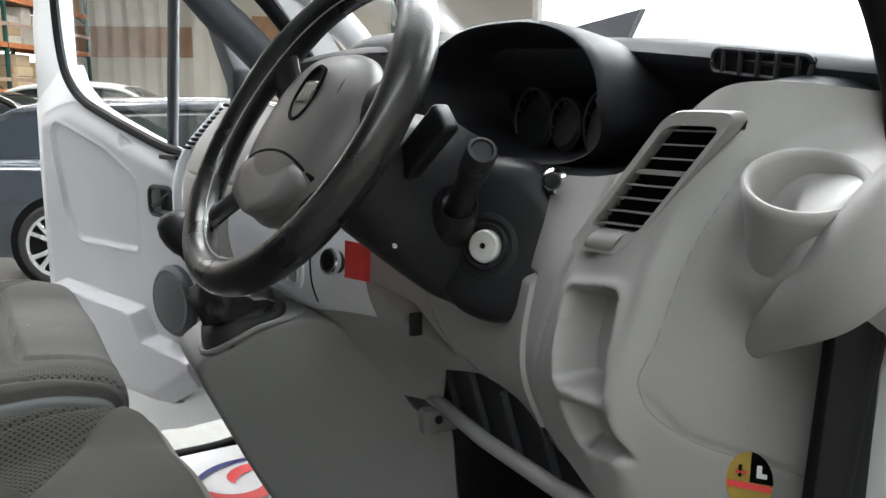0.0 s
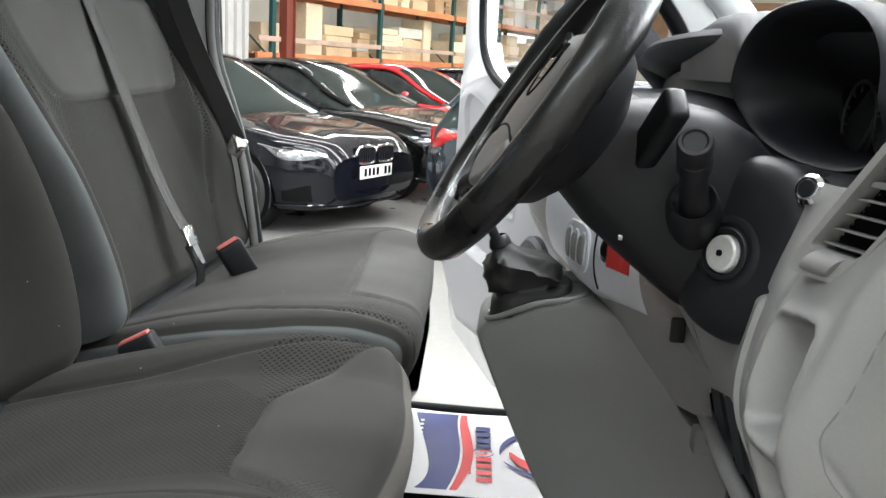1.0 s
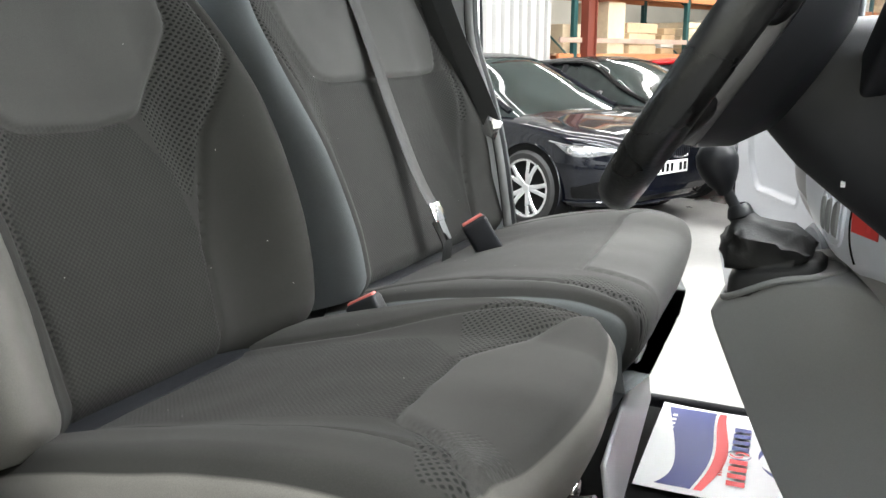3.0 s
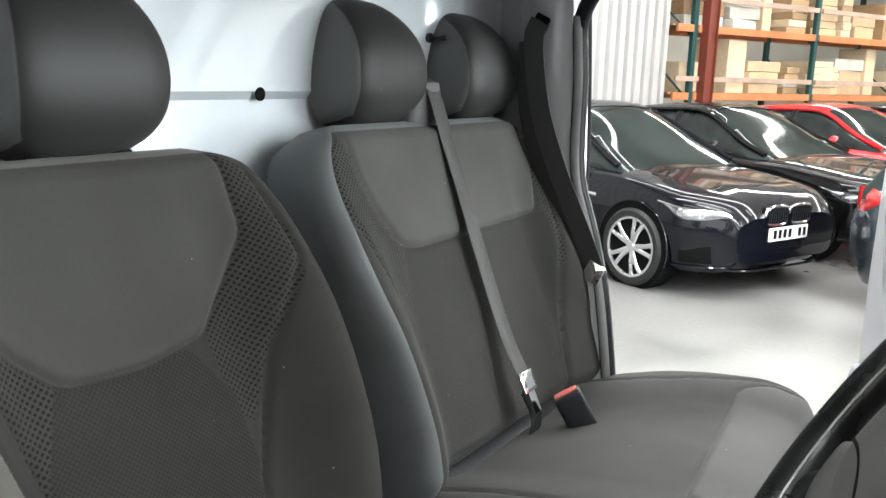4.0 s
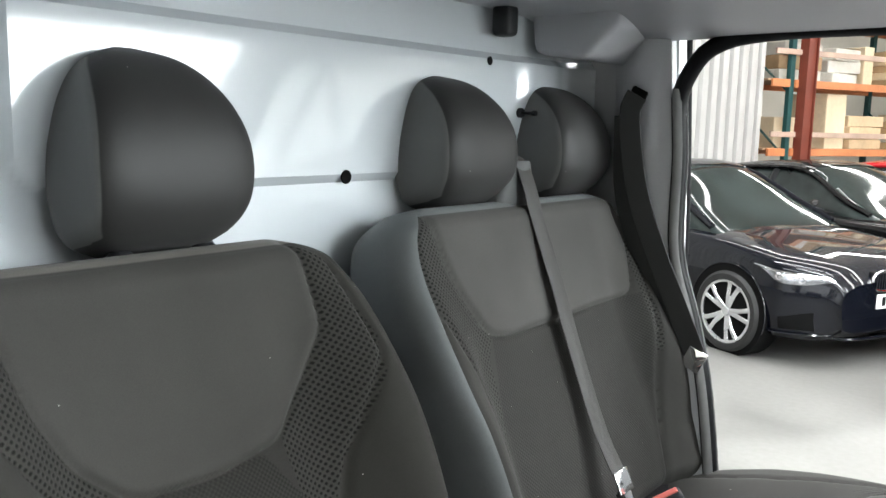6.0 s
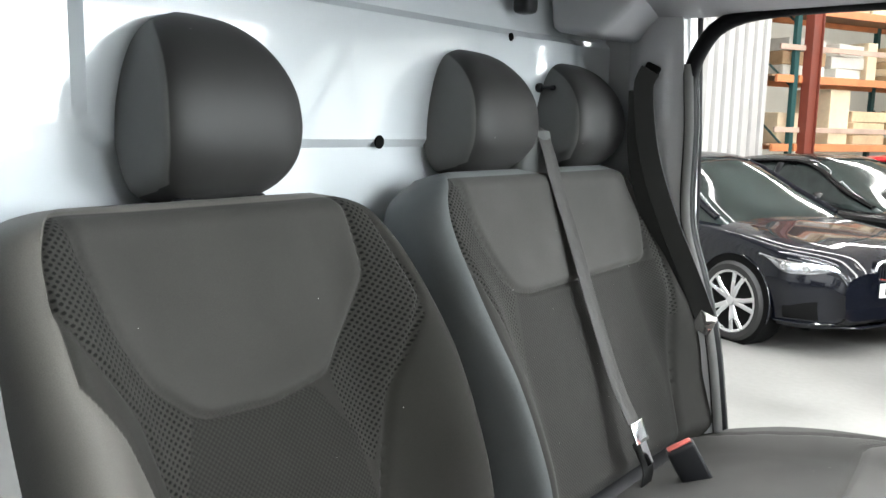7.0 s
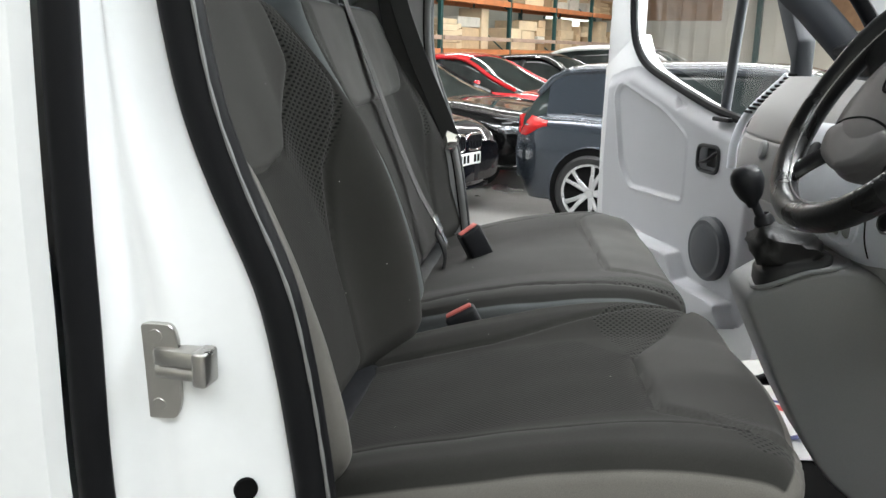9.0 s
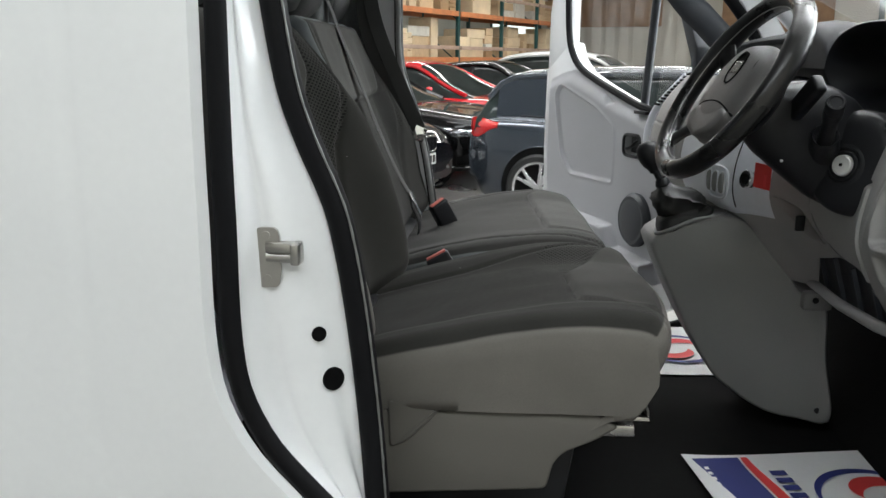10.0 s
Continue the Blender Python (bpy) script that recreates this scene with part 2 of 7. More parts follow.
BOARD2 = mat("dark_cardboard", (0.40, 0.27, 0.15), 0.8, grain=0.06, grain_scale=14, stain=0.2, stain_scale=1.3)
PALE = mat("shrink_wrap", (0.60, 0.58, 0.52), 0.35, grain=0.08, grain_scale=10, stain=0.12)
PLASTER = mat("cream_plaster", (0.62, 0.60, 0.53), 0.7, stain=0.12, stain_scale=0.7, grain=0.03, bump=0.2, bump_scale=30)
BOARD = mat("brown_board", (0.33, 0.20, 0.115), 0.7, stain=0.2, grain=0.05)
CEILING = mat("hall_ceiling", (0.28, 0.27, 0.25), 0.8, stain=0.1)
TYRE = mat("tyre_rubber", (0.013, 0.013, 0.013), 0.65, stain=0.1, grain=0.05)
ALLOY = mat("silver_alloy", (0.62, 0.62, 0.63), 0.28, metal=0.8, stain=0.04)
PAINT_BLUEBLACK = mat("blue_black_car_paint", (0.0016, 0.0022, 0.0048), 0.45, coat=0.75, spec=0.06, rough_var=0.06, coat_rough=0.03)
PAINT_BLACK = mat("black_car_paint", (0.0022, 0.0022, 0.0024), 0.45, coat=0.75, spec=0.06, rough_var=0.06, coat_rough=0.03)
PAINT_RED = mat("red_car_paint", (0.50, 0.012, 0.018), 0.22, coat=1.0, rough_var=0.04)
PAINT_GREY = mat("grey_car_paint", (0.045, 0.055, 0.070), 0.24, metal=0.5, coat=1.0, rough_var=0.04)
PAINT_WHITE = mat("white_car_paint", (0.72, 0.73, 0.72), 0.2, coat=1.0, rough_var=0.04)
LAMP_RED = mat("tail_lamp_red", (0.55, 0.015, 0.015), 0.15, coat=1.0)
LAMP_CLEAR = mat("head_lamp_clear", (0.34, 0.35, 0.37), 0.16, metal=0.75, coat=1.0, stain=0.55, stain_scale=9, grain=0.45, grain_scale=26)
PLATE = mat("number_plate", (0.78, 0.78, 0.75), 0.4)
SCREEN_GREY = mat("dial_grey", (0.022, 0.023, 0.025), 0.4, stain=0.05)
TUBE_LIGHT = emit_mat("strip_light", (1.0, 0.97, 0.90), 14.0)
DAY = emit_mat("bright_opening", (0.92, 1.0, 0.97), 1.5)

# ---- building tools ----
def thing(name, label, category, place=(0, 0, 0), group="", kind="", turn=0.0):
    ob = new(name)
    ob.matrix_world = pose(*place, 0, 0, turn)
    return tagged(ob, label, category, group, kind)


def mesh_of(bm, material, angle=38):
    me = bpy.data.meshes.new("mesh")
    bmesh.ops.recalc_face_normals(bm, faces=bm.faces)
    bm.to_mesh(me)
    bm.free()
    for p in me.polygons:
        p.use_smooth = True
    me.set_sharp_from_angle(angle=radians(angle))
    for m in material if isinstance(material, (list, tuple)) else (material,):
        me.materials.append(m)
    return me


def part(name, bm, material, parent=None, label="", angle=38):
    ob = new(name, mesh_of(bm, material, angle))
    if parent is not None:
        ob.parent = parent
    if label:
        ob["label"] = label
    return ob


def whole(name, bm, material, label, category, group="", kind="", angle=38):
    return tagged(part(name, bm, material, None, "", angle), label, category, group, kind)


def box(x0, x1, y0, y1, z0, z1, bevel=0.0, seg=2, bm=None):
    own = bmesh.new()
    bmesh.ops.create_cube(own, size=1.0)
    for v in own.verts:
        v.co = Vector((x0 + (v.co.x + 0.5) * (x1 - x0), y0 + (v.co.y + 0.5) * (y1 - y0), z0 + (v.co.z + 0.5) * (z1 - z0)))
    if bevel > 0:
        bmesh.ops.bevel(own, geom=list(own.edges), offset=bevel, segments=seg, profile=0.5, affect="EDGES")
    return join(bm, own)


def join(bm, own):
    if bm is None:
        return own
    me = bpy.data.meshes.new("tmp")
    own.to_mesh(me)
    own.free()
    bm.from_mesh(me)
    bpy.data.meshes.remove(me)
    return bm


def moved(bm, m):
    bmesh.ops.transform(bm, matrix=m, verts=bm.verts)
    return bm


def loft(rings, closed=True, caps=True, bm=None, around=False):
    """Rings of equal count, joined one to the next."""
    bm = bm or bmesh.new()
    rows = [[bm.verts.new(p) for p in r] for r in rings]
    n = len(rows[0])
    pairs = list(zip(rows, rows[1:])) + ([(rows[-1], rows[0])] if around else [])
    for a, b in pairs:
        for i in range(n if closed else n - 1):
            j = (i + 1) % n
            bm.faces.new((a[i], a[j], b[j], b[i]))
    if caps and closed and not around:
        bm.faces.new(list(reversed(rows[0])))
        bm.faces.new(rows[-1])
    return bm


def smooth_path(pts, n=60, closed=False):
    """A Catmull-Rom line through the points, evenly spaced."""
    p = [Vector(q) for q in pts]
    if closed:
        p = [p[-1]] + p + [p[0], p[1]]
    else:
        p = [2 * p[0] - p[1]] + p + [2 * p[-1] - p[-2]]
    out = []
    for a, b, c, d in zip(p, p[1:], p[2:], p[3:]):
        for k in range(24):
            t = k / 24
            out.append(0.5 * (2 * b + (c - a) * t + (2 * a - 5 * b + 4 * c - d) * t * t + (3 * b - a - 3 * c + d) * t ** 3))
    out.append(p[-2].copy())
    ln = [0.0]
    for a, b in zip(out, out[1:]):
        ln.append(ln[-1] + (b - a).length)
    res, i = [], 0
    for k in range(n if closed else n):
        s = ln[-1] * k / (n if closed else n - 1)
        while i < len(ln) - 2 and ln[i + 1] < s:
            i += 1
        f = (s - ln[i]) / max(ln[i + 1] - ln[i], 1e-9)
        res.append(out[i].lerp(out[i + 1], min(max(f, 0), 1)))
    return res


def tube(pts, radius, sides=12, closed=False, flat=None, up=(0, 0, 1), bm=None, cap=True):
    """A round (or, with flat=(a, b), oval) bar along a line. radius: a number, or one for each point."""
    pts = [Vector(p) for p in pts]
    rings, ref = [], Vector(up)
    for i, p in enumerate(pts):
        a = pts[i - 1] if i or closed else p
        b = pts[(i + 1) % len(pts)] if i < len(pts) - 1 or closed else p
        t = (b - a).normalized()
        s = t.cross(ref)
        if s.length < 1e-4:
            s = t.cross(Vector((1, 0.3, 0)))
        s.normalize()
        u = s.cross(t).normalized()
        r = radius[i] if isinstance(radius, (list, tuple)) else radius
        fa, fb = flat or (1, 1)
        rings.append([p + s * (r * fa * math.cos(2 * math.pi * k / sides)) + u * (r * fb * math.sin(2 * math.pi * k / sides)) for k in range(sides)])
    return loft(rings, True, cap and not closed, bm, closed)


def strip(pts, width, thick, side=(0, 1, 0), bm=None):
    """A flat band along a line: its width lies along side."""
    rings, pts = [], [Vector(p) for p in pts]
    for i, p in enumerate(pts):
        t = (pts[min(i + 1, len(pts) - 1)] - pts[max(i - 1, 0)]).normalized()
        sd = side[i] if isinstance(side, list) else side
        s = Vector(sd)
        s = (s - t * s.dot(t)).normalized()
        u = t.cross(s)
        h, k = width / 2, thick / 2
        rings.append([p + s * a + u * b for a, b in ((-h, -k * 0.4), (-h * 0.96, -k), (h * 0.96, -k), (h, -k * 0.4), (h, k * 0.4), (h * 0.96, k), (-h * 0.96, k), (-h, k * 0.4))])
    return loft(rings, True, True, bm)


def disc(c, normal, radius, depth, bevel=0.0, n=32, bm=None, inner=0.0):
    """A round plate, or with inner a ring, centred on c."""
    nn = Vector(normal).normalized()
    q = nn.to_track_quat("Z", "Y").to_matrix().to_4x4()
    prof = [(inner, -depth / 2), (radius - bevel, -depth / 2), (radius, -depth / 2 + bevel), (radius, depth / 2 - bevel), (radius - bevel, depth / 2), (inner, depth / 2)]
    rings = []
    for r, z in prof:
        rings.append([Matrix.Translation(c) @ q @ Vector((r * math.cos(2 * math.pi * k / n), r * math.sin(2 * math.pi * k / n), z)) for k in range(n)])
    own = loft(rings, True, False, None, inner > 0)
    if inner <= 0:
        bmesh.ops.remove_doubles(own, verts=own.verts, dist=1e-6)
    return join(bm, own)


def spin(prof, c=(0, 0, 0), axis=(0, 0, 1), n=32, bm=None):
    """A turned shape: (radius, height) pairs about an axis."""
    q = Vector(axis).normalized().to_track_quat("Z", "Y").to_matrix().to_4x4()
    rings = [[Matrix.Translation(c) @ q @ Vector((max(r, 1e-5) * math.cos(2 * math.pi * k / n), max(r, 1e-5) * math.sin(2 * math.pi * k / n), z)) for k in range(n)] for r, z in prof]
    own = loft(rings, True, False)
    bmesh.ops.remove_doubles(own, verts=own.verts, dist=2e-5)
    return join(bm, own)


def sheet(fn, nu, nv, thick=0.0, bm=None):
    """A surface from fn(u, v) with u, v from 0 to 1; thick gives it a back."""
    own = bmesh.new()
    rows = [[own.verts.new(fn(i / nu, j / nv)) for i in range(nu + 1)] for j in range(nv + 1)]
    for a, b in zip(rows, rows[1:]):
        for i in range(nu):
            own.faces.new((a[i], a[i + 1], b[i + 1], b[i]))
    if thick:
        bmesh.ops.recalc_face_normals(own, faces=own.faces)
        bmesh.ops.solidify(own, geom=list(own.faces), thickness=thick)
    return join(bm, own)


def prism(outline, axis, a, b, bevel=0.0, seg=2, bm=None):
    """A flat outline of (p, q) pairs pushed from a to b along an axis: x gives (y, z), y gives (x, z), z gives (x, y)."""
    own = bmesh.new()
    put = {"x": lambda p, q, h: (h, p, q), "y": lambda p, q, h: (p, h, q), "z": lambda p, q, h: (p, q, h)}[axis]
    lo = [own.verts.new(put(p, q, a)) for p, q in outline]
    hi = [own.verts.new(put(p, q, b)) for p, q in outline]
    n = len(outline)
    own.faces.new(lo)
    own.faces.new(list(reversed(hi)))
    for i in range(n):
        own.faces.new((lo[i], hi[i], hi[(i + 1) % n], lo[(i + 1) % n]))
    bmesh.ops.recalc_face_normals(own, faces=own.faces)
    if bevel > 0:
        bmesh.ops.bevel(own, geom=list(own.edges), offset=bevel, segments=seg, profile=0.5, affect="EDGES")
    return join(bm, own)


def smoothstep(a, b, x):
    t = min(max((x - a) / (b - a), 0.0), 1.0)
    return t * t * (3 - 2 * t)


def lerp_table(table, x):
    """Straight lines between the pairs of a table."""
    if x <= table[0][0]:
        return table[0][1]
    for (a, p), (b, q) in zip(table, table[1:]):
        if x <= b:
            return p + (q - p) * (x - a) / (b - a)
    return table[-1][1]


def soft_table(table, x):
    """Smooth lines between the pairs of a table."""
    xs = [p[0] for p in table]
    ys = [p[1] for p in table]
    if x <= xs[0]:
        return ys[0]
    if x >= xs[-1]:
        return ys[-1]
    i = max(k for k in range(len(xs) - 1) if xs[k] <= x)

    def slope(k):
        a, b = max(k - 1, 0), min(k + 1, len(xs) - 1)
        return (ys[b] - ys[a]) / (xs[b] - xs[a])

    h = xs[i + 1] - xs[i]
    t = (x - xs[i]) / h
    return (2 * t ** 3 - 3 * t * t + 1) * ys[i] + (t ** 3 - 2 * t * t + t) * h * slope(i) + (-2 * t ** 3 + 3 * t * t) * ys[i + 1] + (t ** 3 - t * t) * h * slope(i + 1)


def inside(poly, p, q):
    """How far (p, q) lies inside a closed outline: positive within, negative outside."""
    best, odd = 1e9, False
    for (ax, ay), (bx, by) in zip(poly, poly[1:] + poly[:1]):
        dx, dy = bx - ax, by - ay
        t = min(max(((p - ax) * dx + (q - ay) * dy) / (dx * dx + dy * dy), 0), 1)
        best = min(best, math.hypot(p - ax - t * dx, q - ay - t * dy))
        if (ay > q) != (by > q) and p < ax + (q - ay) * dx / dy:
            odd = not odd
    return best if odd else -best


def rounded(poly, r=0.02, n=5):
    """An outline with its corners rounded."""
    out, m = [], len(poly)
    for i in range(m):
        a, b, c = Vector(poly[i - 1]), Vector(poly[i]), Vector(poly[(i + 1) % m])
        d1, d2 = (a - b), (c - b)
        k = min(r, d1.length * 0.45, d2.length * 0.45)
        p, q = b + d1.normalized() * k, b + d2.normalized() * k
        for j in range(n + 1):
            t = j / n
            out.append(tuple((1 - t) ** 2 * p + 2 * t * (1 - t) * b + t * t * q))
    return out

# ---- the hall ----
F2, L2 = Vector((0.92, -0.39, 0)).normalized(), Vector((0.39, 0.92, 0)).normalized()  # the way the parked cars face, and along the racking
HEAD = math.degrees(math.atan2(F2.y, F2.x))
RACK0 = Vector((-5.5, 8.0, 0))


def on_rack(s, back=0.0, z=0.0):
    return RACK0 + L2 * s - F2 * back + Vector((0, 0, z))


rack_pose = Matrix.Translation(RACK0) @ pose(0, 0, 0, 0, 0, math.degrees(math.atan2(L2.y, L2.x)))  # x along the rack, y to its back

whole("floor", box(-30, 40, -30, 60, -0.2, 0.0), FLOOR, "pale grey painted concrete hall floor with scuffs", "floor", kind="structure")
whole("ceiling", box(-30, 40, -30, 60, 6.9, 7.1), CEILING, "dull metal hall roof lining", "ceiling", kind="structure")


def clad_wall(u, v):
    s = -14 + u * 18.7
    w = (s / 0.2) % 1.0
    d = 0.075 * (smoothstep(0.1, 0.25, w) - smoothstep(0.6, 0.75, w))
    return on_rack(s, 0.2 - d, v * 6.9)


whole("wall_cladding", sheet(clad_wall, 1500, 1, 0.05), CLAD, "white ribbed metal cladding wall", "wall", kind="structure", angle=20)
whole("wall_back", moved(box(4.0, 46, 6.0, 6.2, 0, 6.9), rack_pose), PLASTER, "dim wall behind the racking", "wall", kind="structure")
# the far end wall, across the end of the rack, and the walls behind the camera
end_pose = Matrix.Translation(on_rack(24.5)) @ pose(0, 0, 0, 0, 0, HEAD)
whole("wall_far", moved(box(-7, 34, 0, 0.25, 0, 6.9), end_pose), PLASTER, "cream plastered end wall of the hall", "wall", kind="structure")
whole("wall_south", box(-30, 40, -9.2, -9.0, 0, 6.9), PLASTER, "plain wall behind the van", "wall", kind="structure")
whole("wall_west", box(-12.2, -12.0, -9, 20, 0, 6.9), CLAD, "plain pale wall", "wall", kind="structure")
whole("wall_east", box(26.0, 26.2, -9, 34, 0, 6.9), PLASTER, "plain pale wall at the loading side", "wall", kind="structure")
# the loading doorway ahead of the van: a frame round bright daylight
doorway = thing("loading_doorway", "wide bright loading doorway ahead of the van", "doorway", kind="structure")
part("daylight", box(9.6, 9.7, 1.2, 13.0, 0.0, 5.6), DAY, doorway, "bright overcast daylight")
for y in (1.0, 13.0):
    part("post", box(9.5, 9.8, y, y + 0.2, 0, 5.8), CLAD, doorway)
part("lintel", box(9.5, 9.8, 1.0, 13.2, 5.6, 6.9), CLAD, doorway)


def rack_upright(s):
    t = thing("rack_upright", "dark green steel racking upright", "racking", group="racking uprights")
    for back in (0.0, 1.0):
        part("post", moved(box(s - 0.05, s + 0.05, back, back + 0.08, 0, 5.6, 0.004, 1), rack_pose), GREEN, t)
    for k in range(5):
        z = 0.4 + k * 1.0
        part("brace", tube([rack_pose @ Vector((s, 0.05, z)), rack_pose @ Vector((s, 1.05, z + 0.8))], 0.018, 6), GREEN, t)
    return t


POSTS = (5.25, 8.6, 11.75, 14.4, 17.0, 19.7)
for s in POSTS:
    rack_upright(s)
red = thing("steel_column", "red oxide painted steel column beside the racking", "column")
part("web", moved(box(5.42, 5.60, -0.12, -0.06, 0, 6.9), rack_pose), RUST, red)
part("flange", moved(box(5.38, 5.40, -0.16, 0.0, 0, 6.9), rack_pose), RUST, red)
part("flange", moved(box(5.60, 5.62, -0.16, 0.0, 0, 6.9), rack_pose), RUST, red)
LEVELS = (1.40, 2.48, 3.55)
bays = [(4.75, POSTS[0])] + list(zip(POSTS, POSTS[1:]))
for a, b in bays:
    for z in LEVELS:
        for back in (0.0, 1.02):
            t = whole("rack_beam", moved(box(a + 0.06, b - 0.06, back - 0.02, back + 0.03, z, z + 0.12, 0.004, 1), rack_pose), ORANGE, "orange steel racking beam", "racking beam", "racking beams")
    for z in (1.70, 2.98) if a > 5 else ():
        whole("rack_rail", moved(box(a + 0.06 if a > 6 else 4.82, b - 0.06, -0.04, 0.0, z, z + 0.085, 0.004, 1), rack_pose), BEAM_GREY, "faded rail across the front of the racking", "racking beam", "racking rails")
    for z in LEVELS:
        whole("rack_deck", moved(box(a, b, 0.04, 1.0, z + 0.09, z + 0.12), rack_pose), BOARD, "brown chipboard racking shelf board", "shelf", "racking shelves")
rng = random.Random(5)
for a, b in bays:
    for z in (0.15, *[q + 0.12 for q in LEVELS]):
        x = a + 0.10
        while x < b - 0.3:
            w = min(rng.choice((0.28, 0.36, 0.45, 0.55, 0.8, 1.0)), b - 0.1 - x)
            if rng.random() < 0.12:
                x += w * 0.7
                continue
            n = rng.choice((1, 1, 2, 3, 3, 4, 5))
            tall = rng.uniform(0.45, 0.90)
            y0 = rng.uniform(0.02, 0.30)
            stuff = rng.choice((CARD, CARD, CARD2, CARD2, BOARD2, PALE))
            zz = z
            for k in range(n):
                h = tall / n * rng.uniform(0.85, 1.12)
                turn = rng.uniform(-7, 7)
                j = rng.uniform(-0.03, 0.03)
                c = Vector((x + w / 2 + j, 0.5 + y0 / 2, zz))
                bm = moved(box(-w / 2 + 0.02, w / 2 - 0.02, -0.42 + y0 / 2, 0.42 - y0 / 2, 0, h - 0.005, 0.010, 1), rack_pose @ Matrix.Translation(c) @ pose(0, 0, 0, 0, 0, turn))
                whole("carton", bm, stuff if rng.random() < 0.7 else rng.choice((CARD, CARD2, BOARD2, PALE)), "brown cardboard carton stacked on the racking", "carton", "cartons on the racking")
                zz += h
            x += w + rng.uniform(0.0, 0.08)

# strip lights and the hall's columns, brown boards and bright doors on the end wall
for i, (s, f) in enumerate(((9, 3.5), (9, 7.5), (13, 3.5), (13, 7.5), (17, 3.5), (17, 7.5), (17, 12), (21, 3.5), (21, 8.5), (5, 8), (5, 12), (13, 12))):
    t = thing("strip_light", "long fluorescent strip light hung under the roof", "ceiling light", group="strip lights")
    m = Matrix.Translation(RACK0 + L2 * s + F2 * f + Vector((0, 0, 5.6))) @ pose(0, 0, 0, 0, 0, HEAD)
    part("tray", moved(box(-0.9, 0.9, -0.09, 0.09, 0.03, 0.09, 0.006, 1), m), PALE, t)
    part("tube", moved(box(-0.88, 0.88, -0.05, 0.05, -0.01, 0.03, 0.01, 1), m), TUBE_LIGHT, t, "glowing white tube")
    for k in (-0.6, 0.6):
        part("hanger", moved(box(k - 0.01, k + 0.01, -0.01, 0.01, 0.09, 1.3), m), PALE, t)
for x in (-2.8, 3.2, 9.0):
    whole("steel_column", moved(box(x - 0.09, x + 0.09, -0.35, -0.12, 0, 6.9, 0.01, 1), end_pose), GREEN, "dark green painted steel column", "column", "hall columns")
whole("wall_board", moved(box(4.0, 7.6, -0.06, -0.01, 2.35, 4.1, 0.006, 1), end_pose), BOARD, "brown timber board fixed to the end wall", "board")
whole("wall_board", moved(box(-2.5, 1.9, -0.06, -0.01, 2.66, 3.7, 0.006, 1), end_pose), BOARD, "brown timber board fixed to the end wall", "board")
for x in (-3.9,):
    t = thing("roller_door", "bright translucent panel in the end wall", "door", kind="structure")
    part("panel", moved(box(x - 0.9, x + 0.9, -0.05, -0.02, 2.0, 5.2), end_pose), DAY, t)
    part("frame", moved(box(x - 1.0, x - 0.9, -0.08, -0.01, 0.0, 5.3), end_pose), GREEN, t)
    part("frame", moved(box(x + 0.9, x + 1.0, -0.08, -0.01, 0.0, 5.3), end_pose), GREEN, t)


# ---- parked cars ----
def wheel_bm(radius, width, rim, side):
    """A wheel about the y axis; side is +1 where its face looks to +y."""
    w = width / 2
    tyre = spin([(rim, -w * 0.85), (rim + 0.01, -w), (radius - 0.03, -w), (radius, -w * 0.72), (radius, w * 0.72), (radius - 0.03, w), (rim + 0.01, w), (rim, w * 0.85)], axis=(0, side, 0), n=48)
    lip = spin([(rim - 0.006, w * 0.2), (rim - 0.02, w * 0.35), (rim - 0.018, w * 0.92), (rim + 0.003, w * 0.95), (rim + 0.006, w * 0.8), (rim, w * 0.2)], axis=(0, side, 0), n=48)
    spokes = []
    for k in range(5):
        for o in (-0.17, 0.17):
            a0, a1 = 2 * math.pi * k / 5 + o * 0.75, 2 * math.pi * k / 5 + o * 1.25
            p = []
            for r, a, z in ((0.045, a0, 0.72), (rim * 0.55, a0 * 0.5 + a1 * 0.5, 0.86), (rim - 0.012, a1, 0.80)):
                p.append((r * math.cos(a), side * w * z, r * math.sin(a)))
            spokes.append(tube(smooth_path(p, 8), [0.024, 0.022, 0.021, 0.020, 0.019, 0.019, 0.020, 0.023], 8, flat=(1.0, 0.7), up=(0, 1, 0)))
    hub = spin([(0.0, w * 0.88), (0.032, w * 0.88), (0.036, w * 0.80), (0.07, w * 0.74), (0.072, w * 0.4), (0, w * 0.4)], axis=(0, side, 0), n=24)
    dark = spin([(0.0, w * 0.30), (rim - 0.012, w * 0.30), (rim - 0.012, w * 0.26), (0, w * 0.26)], axis=(0, side, 0), n=32)
    return tyre, lip, spokes, hub, dark


